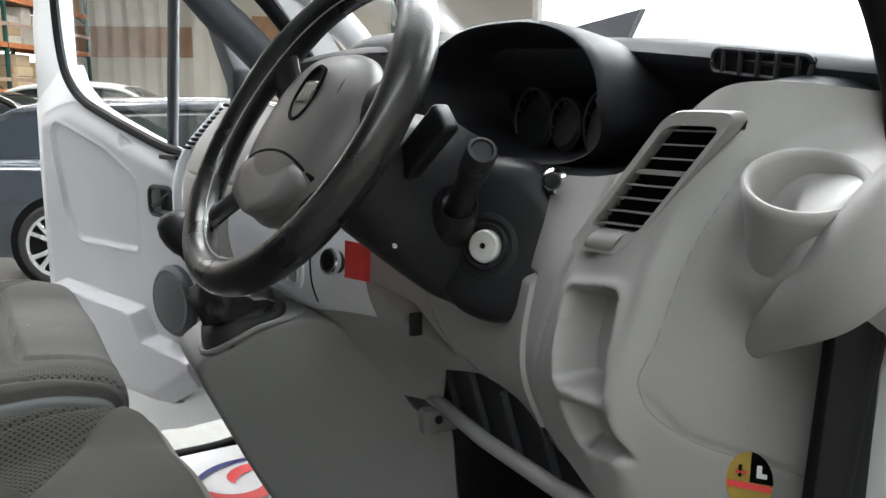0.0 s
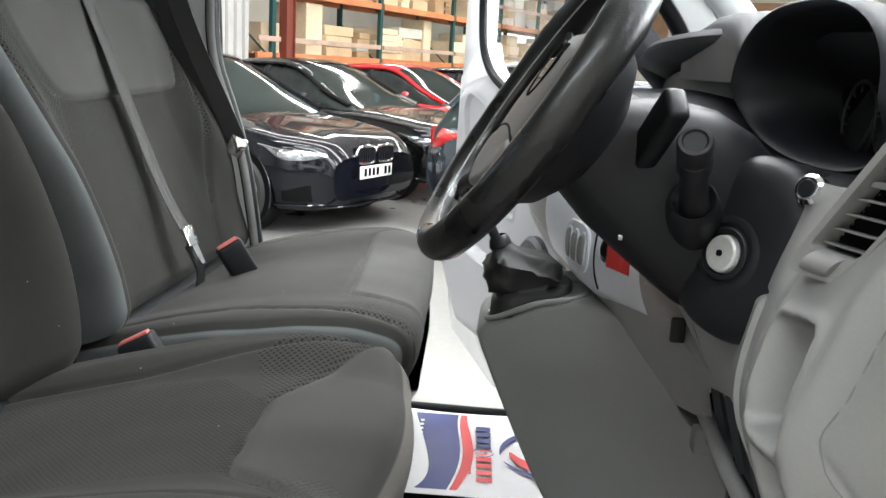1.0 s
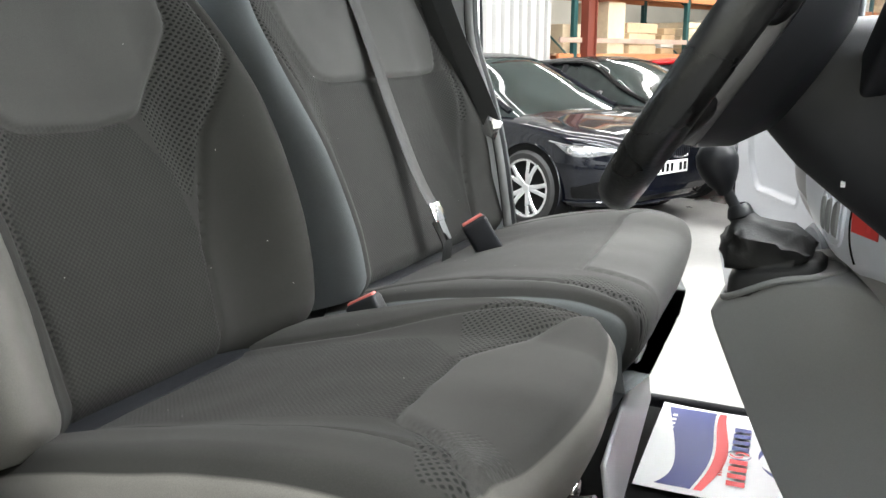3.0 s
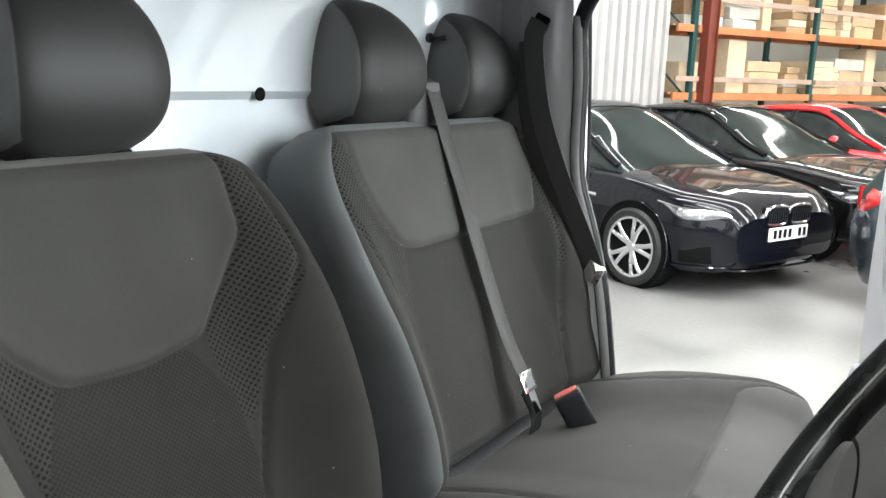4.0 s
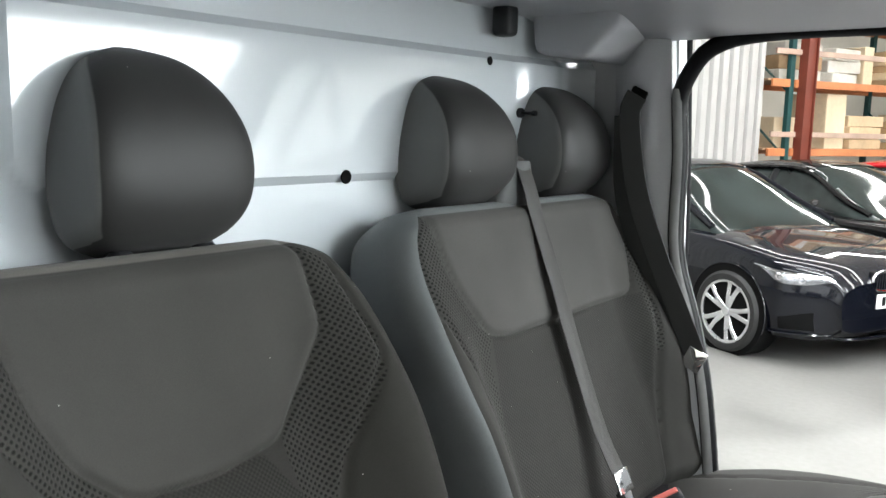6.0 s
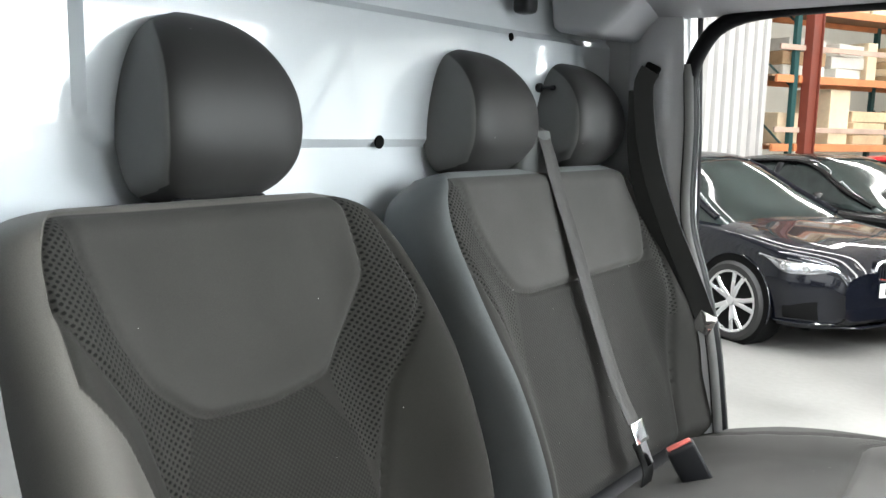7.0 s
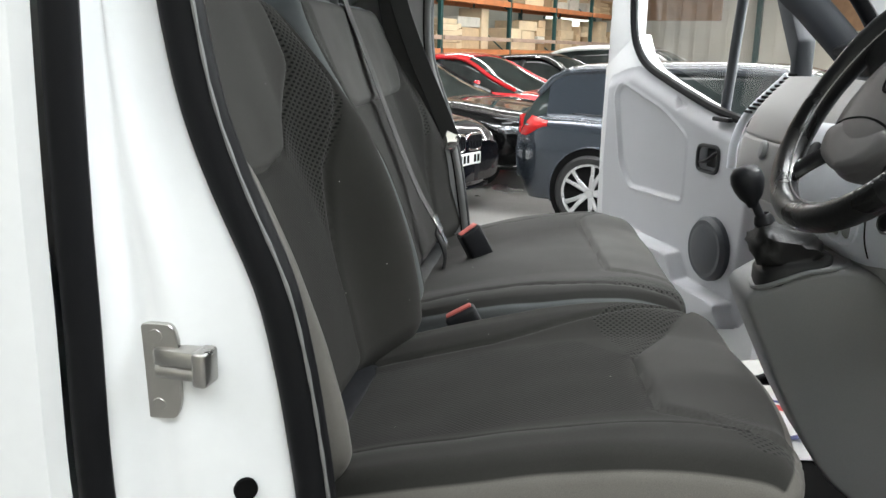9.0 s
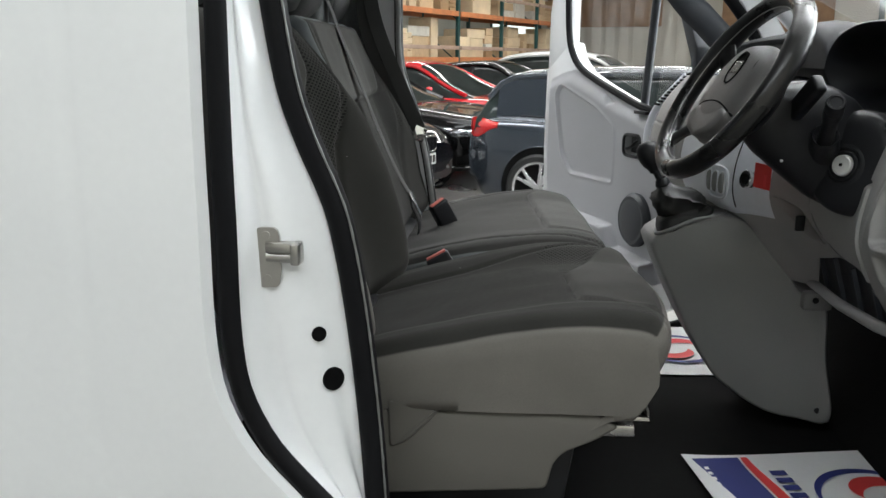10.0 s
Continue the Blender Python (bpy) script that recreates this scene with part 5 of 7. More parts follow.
def headrest(parent, y0, xz, w=0.145, h=0.245, depth=0.160, lean=14, side_mat=None):
    """A padded head restraint: a domed front with flat paler cheeks, widest low down."""
    rings, N, NF, NS = [], 44, 44, 8
    vals, cloth = {k: [] for k in ("insert", "dotted", "woven", "side")}, []
    for j in range(N + 1):
        v = j / N
        z = h * v
        ww = w * soft_table(((0, 0.62), (0.04, 0.80), (0.12, 0.94), (0.28, 1.0), (0.45, 0.985), (0.62, 0.91), (0.78, 0.79), (0.89, 0.64), (0.96, 0.44), (1.0, 0.16)), v)
        dd = depth / 2
        nose = dd * soft_table(((0, 0.30), (0.06, 0.68), (0.2, 1.04), (0.42, 1.20), (0.62, 1.13), (0.80, 0.82), (0.92, 0.42), (1.0, -0.10)), v)
        tail = -dd * soft_table(((0, 0.60), (0.08, 0.86), (0.3, 0.96), (0.7, 0.94), (0.9, 0.82), (0.97, 0.62), (1.0, 0.25)), v)
        edge = dd * soft_table(((0, -0.30), (0.08, 0.18), (0.2, 0.62), (0.42, 0.84), (0.60, 0.74), (0.78, 0.36), (0.92, -0.20), (1.0, -0.50)), v)
        edge = max(edge, tail + 0.006)
        ring = []
        for k in range(NF + 1):
            a = math.pi * k / NF
            c, s = math.cos(a), math.sin(a)
            y = ww * math.copysign(abs(c) ** 0.52, c)
            ring.append((edge + (nose - edge) * abs(s) ** 0.80, y, z))
            out = (abs(y) - ww * 0.965) * 1.5
            vals["side"].append(out if 0.05 < v < 0.95 else -0.01)
            cloth.append((y, z, 0))
        for sd in (-1, 1):
            for k in range(NS):
                g = (k + 1) / (NS + 1)
                x = (edge + (tail - edge) * g) if sd < 0 else (tail + (edge - tail) * g)
                y = sd * (ww - 0.010 * max(((edge - x) / max(edge - tail, 1e-4) - 0.7) / 0.3, 0) ** 2)
                ring.append((x, y, z))
                vals["side"].append(0.02 if 0.05 < v < 0.95 else -0.01)
                cloth.append((y, z, 0))
        rings.append(ring)
    for q in ("insert", "dotted", "woven"):
        vals[q] = [-1.0] * len(cloth)
    ob = part("headrest", moved(loft(rings), pose(xz[0], y0, xz[1], 0, -lean, 0)), side_mat or SEAT, parent, "padded head restraint", angle=50)
    tag_cloth(ob, vals, cloth)
    for s in (-0.062, 0.062):
        part("headrest_collar", moved(spin([(0.0, -0.008), (0.019, -0.008), (0.019, 0.012), (0.012, 0.022), (0.0, 0.022)], n=18), pose(xz[0] + 0.004, y0 + s, xz[1] - 0.018)), BLACK, parent, "black post collar")
        part("headrest_post", tube([(xz[0] + 0.015, y0 + s, xz[1] - 0.06), (xz[0], y0 + s, xz[1] + 0.05)], 0.0065, 10), BLACK, parent)
    return ob


def buckle(parent, place, turn=0, lean=20):
    """A belt buckle on its stalk with a red button."""
    m = pose(*place, 0, 0, turn) @ pose(0, 0, 0, 0, -lean, 0)
    stalk = part("buckle", moved(box(-0.030, 0.030, -0.018, 0.018, -0.110, 0.0, 0.008, 3), m), BLACK, parent, "black belt buckle")
    part("button", moved(box(-0.025, 0.025, -0.009, 0.009, -0.004, 0.003, 0.002, 2), m), RED_PLASTIC, stalk, "red release button")
    part("stalk", moved(box(-0.013, 0.013, -0.006, 0.006, -0.17, -0.08, 0.004, 1), m), BLACK, stalk)
    return stalk


# the driver's seat
DY = -0.415
driver = thing("driver_seat", "dark grey cloth driver's seat with pale vinyl flanks", "car seat", (0.3, DY, 0.62))
drv_back = dict(rim=0.648, vinyl=[(-0.40, 0.52), (-0.292, 0.475), (-0.236, 0.385), (-0.188, 0.275), (-0.176, 0.165), (-0.192, 0.06), (-0.21, -0.1), (-0.40, -0.1)],
                insert=[rounded([(-0.228, 0.70), (-0.224, 0.590), (-0.202, 0.500), (-0.160, 0.430), (-0.102, 0.376), (0.010, 0.371), (0.112, 0.388), (0.160, 0.450), (0.201, 0.520), (0.203, 0.70)], 0.02)],
                dotted=[[(-0.280, 0.70), (-0.274, 0.54), (-0.250, 0.478), (-0.200, 0.398), (-0.160, 0.280), (-0.150, 0.10), (-0.138, 0.10), (-0.140, 0.28), (-0.110, 0.375), (-0.165, 0.435), (-0.210, 0.515), (-0.224, 0.60), (-0.228, 0.70)],
                        [(0.203, 0.70), (0.201, 0.520), (0.160, 0.450), (0.112, 0.385), (0.125, 0.28), (0.150, 0.25), (0.192, 0.345), (0.255, 0.440), (0.265, 0.49), (0.240, 0.60), (0.235, 0.70)]],
                woven=[[(-0.148, -0.1), (0.120, -0.1), (0.145, 0.17), (0.130, 0.30), (0.080, 0.378), (-0.115, 0.385), (-0.150, 0.28)]],
                seams=[[(-0.300, 0.66), (-0.275, 0.54), (-0.250, 0.478), (-0.192, 0.398), (-0.155, 0.265), (-0.148, -0.1), (0.120, -0.1), (0.145, 0.17), (0.192, 0.345), (0.262, 0.47), (0.245, 0.60), (0.2, 0.9), (-0.3, 0.9)]])


def own(ob, parent):
    """Keep a part where it was built, though its thing stands elsewhere."""
    ob.matrix_parent_inverse = parent.matrix_world.inverted()
    return ob


def settle(thing_ob):
    for ch in thing_ob.children:
        ch.matrix_parent_inverse = thing_ob.matrix_world.inverted()


bpy.context.view_layer.update()
drv_shape = dict(left=((0, 0.250), (0.05, 0.266), (0.15, 0.275), (0.35, 0.276), (0.5, 0.275), (0.57, 0.270), (0.61, 0.258), (0.64, 0.238), (0.662, 0.205)),
                 right=((0, 0.240), (0.05, 0.258), (0.15, 0.272), (0.25, 0.276), (0.37, 0.275), (0.47, 0.270), (0.55, 0.258), (0.61, 0.238), (0.64, 0.215), (0.662, 0.185)),
                 crest=((0, 0.080), (0.1, 0.100), (0.22, 0.108), (0.37, 0.098), (0.47, 0.072), (0.55, 0.045), (0.62, 0.018), (0.662, 0.0)),
                 round=(0.042, 0.045), valley=0.50)
backrest("backrest", driver, SEAT_BACK, DY, (0.020, 0.99), (-0.195, 1.615), drv_shape, drv_back)
drv_cush = dict(lift=0.022,
                insert=[rounded([(-0.130, 0.455), (0.060, 0.440), (0.262, 0.552), (0.30, 0.80), (-0.30, 0.80), (-0.255, 0.60), (-0.165, 0.53)], 0.015)],
                dotted=[[(0.060, 0.440), (0.262, 0.552), (0.275, 0.54), (0.262, 0.43), (0.200, 0.385)], [(-0.150, 0.490), (-0.135, 0.555), (-0.165, 0.605), (-0.225, 0.622), (-0.255, 0.600), (-0.262, 0.550)]],
                woven=[[(-0.16, -0.2), (0.16, -0.2), (0.14, 0.36), (0.06, 0.44), (-0.13, 0.455)]],
                seams=[[(-0.165, -0.2), (0.165, -0.2), (0.175, 0.22), (0.210, 0.38), (0.255, 0.52), (0.30, 0.90), (-0.30, 0.90), (-0.20, 0.50), (-0.170, 0.22)]])
cushion("cushion", driver, SEAT, DY, 0.288, ((-0.03, 0.965), (0.08, 1.000), (0.22, 1.036), (0.36, 1.066), (0.48, 1.080), (0.570, 1.077), (0.612, 1.066), (0.628, 1.042), (0.620, 1.000), (0.590, 0.950), (0.520, 0.898)), 0.902, drv_cush, ((-0.29, 0.584), (-0.26, 0.596), (-0.20, 0.608), (-0.12, 0.623), (0.0, 0.630), (0.10, 0.622), (0.20, 0.600), (0.26, 0.575), (0.29, 0.545)), 1.062, under=((0.86, 0.495), (0.886, 0.530), (0.922, 0.558), (0.972, 0.585), (1.025, 0.603), (1.08, 0.70)))
headrest(driver, -0.370, (-0.264, 1.600), 0.115, 0.272, side_mat=HEAD_CLOTH)
part("side_trim", prism(rounded([(-0.02, 0.906), (0.490, 0.910), (0.524, 0.888), (0.480, 0.860), (0.428, 0.836), (0.411, 0.815), (0.400, 0.764), (0.112, 0.742), (-0.02, 0.738)], 0.012), "y", DY - 0.276, DY - 0.245, 0.006, 3), TRIM_SHADE, driver, "grey plastic seat base cover")
part("trim_flap", prism(rounded([(0.115, 0.930), (0.215, 0.918), (0.150, 0.850), (0.118, 0.835)], 0.010), "y", DY - 0.281, DY - 0.270, 0.004, 2), TRIM_SHADE, driver, "raised corner of the seat base cover")
part("recliner_cover", box(-0.17, 0.035, DY - 0.245, DY + 0.245, 0.90, 0.990, 0.01), BLACK, driver, "dark cover under the backrest")
part("seat_pan", box(0.02, 0.48, DY - 0.24, DY + 0.25, 0.86, 0.925, 0.02, 2), BLACK, driver, "black steel seat pan")
part("pedestal", prism([(0.05, 0.60), (0.42, 0.60), (0.46, 0.86), (0.02, 0.86)], "y", DY - 0.22, DY + 0.22, 0.01), BLACK, driver, "black seat pedestal")
for y in (DY - 0.20, DY + 0.20):
    part("slide_rail", box(0.0, 0.56, y - 0.02, y + 0.02, 0.845, 0.868, 0.004), STEEL, driver, "bright seat slide rail")
part("adjust_bar", tube(smooth_path([(0.40, DY - 0.17, 0.85), (0.57, DY - 0.17, 0.86), (0.59, DY - 0.15, 0.865), (0.59, DY + 0.15, 0.865), (0.57, DY + 0.17, 0.86), (0.40, DY + 0.17, 0.85)], 40), 0.008, 8), STEEL, driver, "bent steel adjuster bar")
buckle(driver, (0.150, -0.103, 1.052), 10, 28)

# the double passenger bench
BY = 0.432
bench = thing("passenger_bench", "grey cloth double passenger bench seat", "car seat", (0.3, BY, 0.62))
bch_back = dict(rim=0.668,
                insert=[rounded([(-0.340, 0.72), (-0.332, 0.600), (-0.308, 0.530), (-0.245, 0.440), (-0.190, 0.428), (0.005, 0.432), (0.268, 0.438), (0.300, 0.548), (0.290, 0.72)], 0.022)],
                dotted=[[(-0.395, 0.72), (-0.395, 0.52), (-0.375, 0.45), (-0.330, 0.37), (-0.290, 0.24), (-0.270, 0.24), (-0.26, 0.40), (-0.235, 0.438), (-0.336, 0.556), (-0.338, 0.72)], [(0.292, 0.56), (0.288, 0.44), (0.288, 0.30), (0.298, 0.30), (0.320, 0.46), (0.305, 0.62)]],
                woven=[[(-0.290, -0.1), (0.268, -0.1), (0.285, 0.28), (0.288, 0.437), (-0.235, 0.438), (-0.275, 0.26)]],
                seams=[[(-0.400, 0.60), (-0.392, 0.50), (-0.345, 0.39), (-0.298, 0.24), (-0.290, -0.1), (0.268, -0.1), (0.285, 0.28), (0.315, 0.457), (0.305, 0.60), (0.25, 0.9), (-0.35, 0.9)]])
bch_shape = dict(left=((0, 0.365), (0.1, 0.360), (0.22, 0.372), (0.37, 0.394), (0.5, 0.398), (0.58, 0.394), (0.63, 0.378), (0.662, 0.350), (0.685, 0.310)),
                 right=((0, 0.375), (0.13, 0.380), (0.21, 0.362), (0.29, 0.338), (0.38, 0.322), (0.46, 0.318), (0.55, 0.314), (0.62, 0.308), (0.66, 0.288), (0.685, 0.255)),
                 crest=((0, 0.060), (0.13, 0.072), (0.29, 0.072), (0.38, 0.058), (0.46, 0.040), (0.55, 0.020), (0.65, 0.004), (0.685, 0.0)),
                 round=(0.028, 0.038), valley=0.66)
backrest("backrest", bench, SEAT_PASS_LIT, BY, (0.010, 0.985), (-0.205, 1.635), bch_shape, bch_back)
bch_cush = dict(lift=0.012,
                insert=[rounded([(-0.23, 0.43), (0.30, 0.385), (0.345, 0.44), (0.37, 0.80), (-0.32, 0.80)], 0.02)],
                dotted=[rounded([(-0.30, 0.37), (-0.37, 0.45), (-0.385, 0.585), (-0.355, 0.59), (-0.33, 0.50)], 0.015), rounded([(0.31, 0.36), (0.37, 0.42), (0.385, 0.56), (0.36, 0.57)], 0.015)],
                woven=[], seams=[[(-0.335, -0.2), (0.33, -0.2), (0.33, 0.22), (0.375, 0.45), (0.40, 0.70), (-0.40, 0.70), (-0.37, 0.45), (-0.335, 0.22)]])
cushion("cushion", bench, SEAT_PASS_LIT, BY, 0.418, ((-0.03, 0.965), (0.08, 1.000), (0.22, 1.035), (0.36, 1.055), (0.47, 1.064), (0.540, 1.056), (0.574, 1.042), (0.586, 1.015), (0.578, 0.970), (0.550, 0.925), (0.515, 0.890)), 0.905, bch_cush, ((-0.42, 0.556), (-0.38, 0.576), (-0.30, 0.580), (-0.10, 0.570), (0.10, 0.560), (0.27, 0.543), (0.38, 0.520), (0.42, 0.490)))
headrest(bench, 0.292, (-0.278, 1.616), 0.112, 0.258, side_mat=HEAD_CLOTH)
headrest(bench, 0.678, (-0.278, 1.616), 0.112, 0.258, side_mat=HEAD_CLOTH)
part("recliner_cover", box(-0.18, 0.025, 0.06, 0.80, 0.89, 0.985, 0.01), BLACK, bench, "dark cover under the backrest")
part("seat_box", prism([(0.02, 0.60), (0.40, 0.60), (0.44, 0.90), (0.02, 0.90)], "y", 0.08, 0.80, 0.008), BLACK, bench, "black box under the bench")
part("front_panel", moved(box(-0.004, 0.004, -0.215, 0.215, -0.066, 0.066, 0.003, 1), pose(0.560, 0.09, 0.825, 8, -6, 4)), GREY_DOOR_LIT, bench, "pale grey loose panel under the bench")
part("belt_guide", loft([[(x, 0.418 + y * k, z) for x, y in rounded([(-0.300, -0.080), (-0.228, -0.076), (-0.216, -0.030), (-0.216, 0.030), (-0.228, 0.076), (-0.300, 0.080)], 0.02)] for k, z in ((1.0, 1.600), (0.86, 1.640), (0.62, 1.670), (0.52, 1.695), (0.44, 1.702))]), SEAT_PASS_LIT, bench, "cloth-covered belt guide between the head restraints", angle=60)
buckle(bench, (0.105, 0.452, 1.085), 35, 30)
settle(driver)
settle(bench)

# belts
b1 = thing("lap_belt", "taut grey seat belt webbing with a bright tongue", "seat belt")
part("webbing", strip(smooth_path([(-0.262, 0.416, 1.715), (-0.228, 0.416, 1.700), (-0.202, 0.415, 1.650), (-0.180, 0.414, 1.590), (-0.132, 0.413, 1.475), (-0.075, 0.412, 1.33), (-0.015, 0.412, 1.19), (0.030, 0.415, 1.110)], 40), 0.046, 0.0022), BELT, b1)
part("tongue", moved(box(-0.003, 0.003, -0.026, 0.026, -0.030, 0.014, 0.002, 2), pose(0.032, 0.415, 1.112, 0, -25, 0)), CHROME, b1, "bright steel belt tongue")
part("tongue_blade", moved(box(-0.0015, 0.0015, -0.013, 0.013, -0.075, -0.028), pose(0.032, 0.415, 1.112, 0, -25, 0)), CHROME, b1)
part("lower_webbing", strip(smooth_path([(0.030, 0.42, 1.085), (0.052, 0.43, 1.03), (0.050, 0.43, 0.985)], 12), 0.046, 0.003), BELT_DARK, b1)
b2 = thing("shoulder_belt", "black seat belt hanging on the door pillar", "seat belt")
part("webbing", strip(smooth_path([(-0.135, 0.728, 1.845), (-0.150, 0.728, 1.80), (-0.130, 0.732, 1.655), (-0.085, 0.742, 1.52), (-0.022, 0.762, 1.37), (0.015, 0.775, 1.28)], 40), 0.047, 0.003, (1, 0.25, 0)), BELT_DARK, b2)
part("webbing_fold", strip(smooth_path([(-0.165, 0.732, 1.80), (-0.160, 0.738, 1.64), (-0.120, 0.748, 1.50), (-0.040, 0.768, 1.35), (0.012, 0.779, 1.27)], 40), 0.047, 0.003, (1, 0.1, 0)), BELT_DARK, b2)
part("tongue", moved(box(-0.022, 0.022, -0.003, 0.003, -0.03, 0.02, 0.002, 2), pose(0.018, 0.774, 1.270, 0, 25, 10)), CHROME, b2, "bright steel belt tongue")

# ---- dashboard ----
dash = thing("dashboard", "grey and black moulded van dashboard", "dashboard")
PROFILES = (
    (-0.86, ((0.85, 1.150), (1.10, 1.150), (1.25, 1.160), (1.40, 1.180), (1.53, 1.220))),
    (-0.78, ((0.85, 1.110), (1.10, 1.095), (1.25, 1.088), (1.40, 1.092), (1.53, 1.130))),
    (-0.72, ((0.85, 1.075), (1.10, 1.030), (1.25, 1.008), (1.40, 1.022), (1.53, 1.068))),
    (-0.66, ((0.90, 1.050), (1.10, 0.985), (1.24, 0.956), (1.38, 0.998), (1.52, 1.048))),
    (-0.55, ((1.00, 1.040), (1.12, 0.985), (1.20, 0.958), (1.30, 0.972), (1.40, 1.012), (1.50, 1.05))),
    (-0.40, ((1.00, 1.090), (1.10, 1.030), (1.18, 0.992), (1.28, 0.995), (1.42, 1.020))),
    (-0.25, ((1.00, 1.080), (1.08, 1.035), (1.16, 0.985), (1.28, 0.972), (1.42, 1.000))),
    (-0.12, ((0.95, 1.085), (1.05, 1.015), (1.14, 0.950), (1.22, 0.920), (1.32, 0.935), (1.42, 0.980))),
    (0.00, ((0.95, 1.020), (1.10, 0.915), (1.18, 0.872), (1.26, 0.872), (1.36, 0.905), (1.45, 0.950))),
    (0.25, ((0.95, 1.000), (1.08, 0.890), (1.18, 0.815), (1.27, 0.800), (1.38, 0.835), (1.48, 0.920))),
    (0.55, ((0.95, 1.000), (1.08, 0.860), (1.18, 0.775), (1.27, 0.762), (1.38, 0.795), (1.48, 0.870))),
    (0.68, ((0.95, 1.020), (1.08, 0.890), (1.18, 0.805), (1.27, 0.790), (1.38, 0.815), (1.47, 0.880))),
    (0.76, ((0.95, 1.080), (1.08, 0.980), (1.18, 0.920), (1.27, 0.900), (1.38, 0.910), (1.47, 0.950))),
)
DASH_TOP = ((-0.86, 1.500), (-0.80, 1.508), (-0.74, 1.517), (-0.70, 1.512), (-0.675, 1.492), (-0.645, 1.458), (-0.61, 1.430), (-0.56, 1.418), (-0.50, 1.414), (-0.36, 1.412), (-0.20, 1.405), (-0.12, 1.41), (0.0, 1.45), (0.3, 1.475), (0.76, 1.465))
DASH_LOW = ((-0.86, 0.86), (-0.70, 0.86), (-0.655, 0.98), (-0.62, 1.075), (-0.50, 1.115), (-0.30, 1.115), (-0.20, 1.09), (-0.12, 1.0), (0.0, 1.0), (0.76, 1.02))
POCKET = rounded([(-0.583, 1.305), (-0.660, 1.318), (-0.668, 1.212), (-0.590, 1.205)], 0.014)
POCKET2 = rounded([(-0.592, 1.190), (-0.668, 1.196), (-0.686, 1.150), (-0.612, 1.142)], 0.010)
CUBBY = rounded([(-0.125, 1.218), (-0.205, 1.200), (-0.265, 1.130), (-0.215, 1.140)], 0.012)
END_SEAM = [(-0.735, 1.44), (-0.712, 1.36), (-0.700, 1.28), (-0.692, 1.225), (-0.715, 1.185), (-0.77, 1.160), (-0.84, 1.142), (-0.95, 1.14), (-0.95, 1.5)]
SWELL = rounded([(-0.95, 1.47), (-0.775, 1.455), (-0.758, 1.40), (-0.746, 1.34), (-0.770, 1.292), (-0.83, 1.295), (-0.95, 1.335)], 0.03)
VENT = [(-0.592, 1.360), (-0.641, 1.360), (-0.724, 1.478), (-0.676, 1.478)]
KNEE = [(-0.235, 1.30), (-0.235, 1.205), (-0.275, 1.145), (-0.34, 1.112), (-0.55, 1.10), (-0.55, 1.30)]


def face_x(y, z):
    ys = [p[0] for p in PROFILES]
    y = min(max(y, ys[0]), ys[-1])
    i = max(min(max(k for k in range(len(ys)) if ys[k] <= y), len(ys) - 2), 0)
    k = [soft_table(PROFILES[j][1], z) for j in (max(i - 1, 0), i, i + 1, min(i + 2, len(ys) - 1))]
    h = ys[i + 1] - ys[i]
    t = (y - ys[i]) / h
    m0 = (k[2] - k[0]) / (ys[i + 1] - ys[max(i - 1, 0)]) * h
    m1 = (k[3] - k[1]) / (ys[min(i + 2, len(ys) - 1)] - ys[i]) * h
    return (2 * t ** 3 - 3 * t * t + 1) * k[1] + (t ** 3 - 2 * t * t + t) * m0 + (3 * t * t - 2 * t ** 3) * k[2] + (t ** 3 - t * t) * m1


def fascia_point(y, z):
    x = face_x(y, z)
    if y < -0.5:
        d = inside(POCKET, y, z)
        x += 0.045 * smoothstep(-0.004, 0.012, d) - 0.004 * math.exp(-((d + 0.006) / 0.006) ** 2)
        d = inside(POCKET2, y, z)
        x += 0.030 * smoothstep(-0.003, 0.012, d)
        x += 0.004 * math.exp(-(inside(END_SEAM, y, z) / 0.0028) ** 2)
        # swelling that carries the cup holder
        x += 0.050 * smoothstep(-0.003, 0.006, inside(VENT, y, z))
        x -= 0.092 * smoothstep(-0.030, 0.065, inside(SWELL, y, z))
        x -= 0.055 * smoothstep(-0.79, -0.85, y) * smoothstep(1.31, 1.37, z) * smoothstep(1.48, 1.43, z)
        # rounded raised band between the pocket and the end panel
        x -= 0.010 * math.exp(-((y + 0.682 + 0.10 * (z - 1.25)) / 0.012) ** 2) * smoothstep(1.10, 1.16, z) * smoothstep(1.42, 1.33, z)
        x += 0.004 * math.exp(-((y + 0.558 + 0.25 * (z - 1.30)) / 0.0035) ** 2) * smoothstep(1.13, 1.17, z) * smoothstep(1.46, 1.44, z)
    elif y < -0.05:
        d = inside(CUBBY, y, z)
        x += 0.05 * smoothstep(-0.002, 0.010, d)
        x += 0.004 * math.exp(-(inside(KNEE, y, z) / 0.003) ** 2)
        x -= 0.006 * smoothstep(0.0, 0.012, inside(KNEE, y, z))
    else:
        d = inside([(0.28, 1.20), (0.66, 1.20), (0.66, 1.33), (0.28, 1.33)], y, z)
        x += 0.004 * math.exp(-(d / 0.003) ** 2)
    return x


def fascia(u, v):
    y = -0.893 + 1.653 * u
    z = lerp_table(DASH_LOW, y) + v * (soft_table(DASH_TOP, y) - lerp_table(DASH_LOW, y))
    return (fascia_point(y, z), y, z)


part("fascia", sheet(fascia, 420, 150, 0.0), GREY, dash, "moulded grey plastic fascia", angle=60)


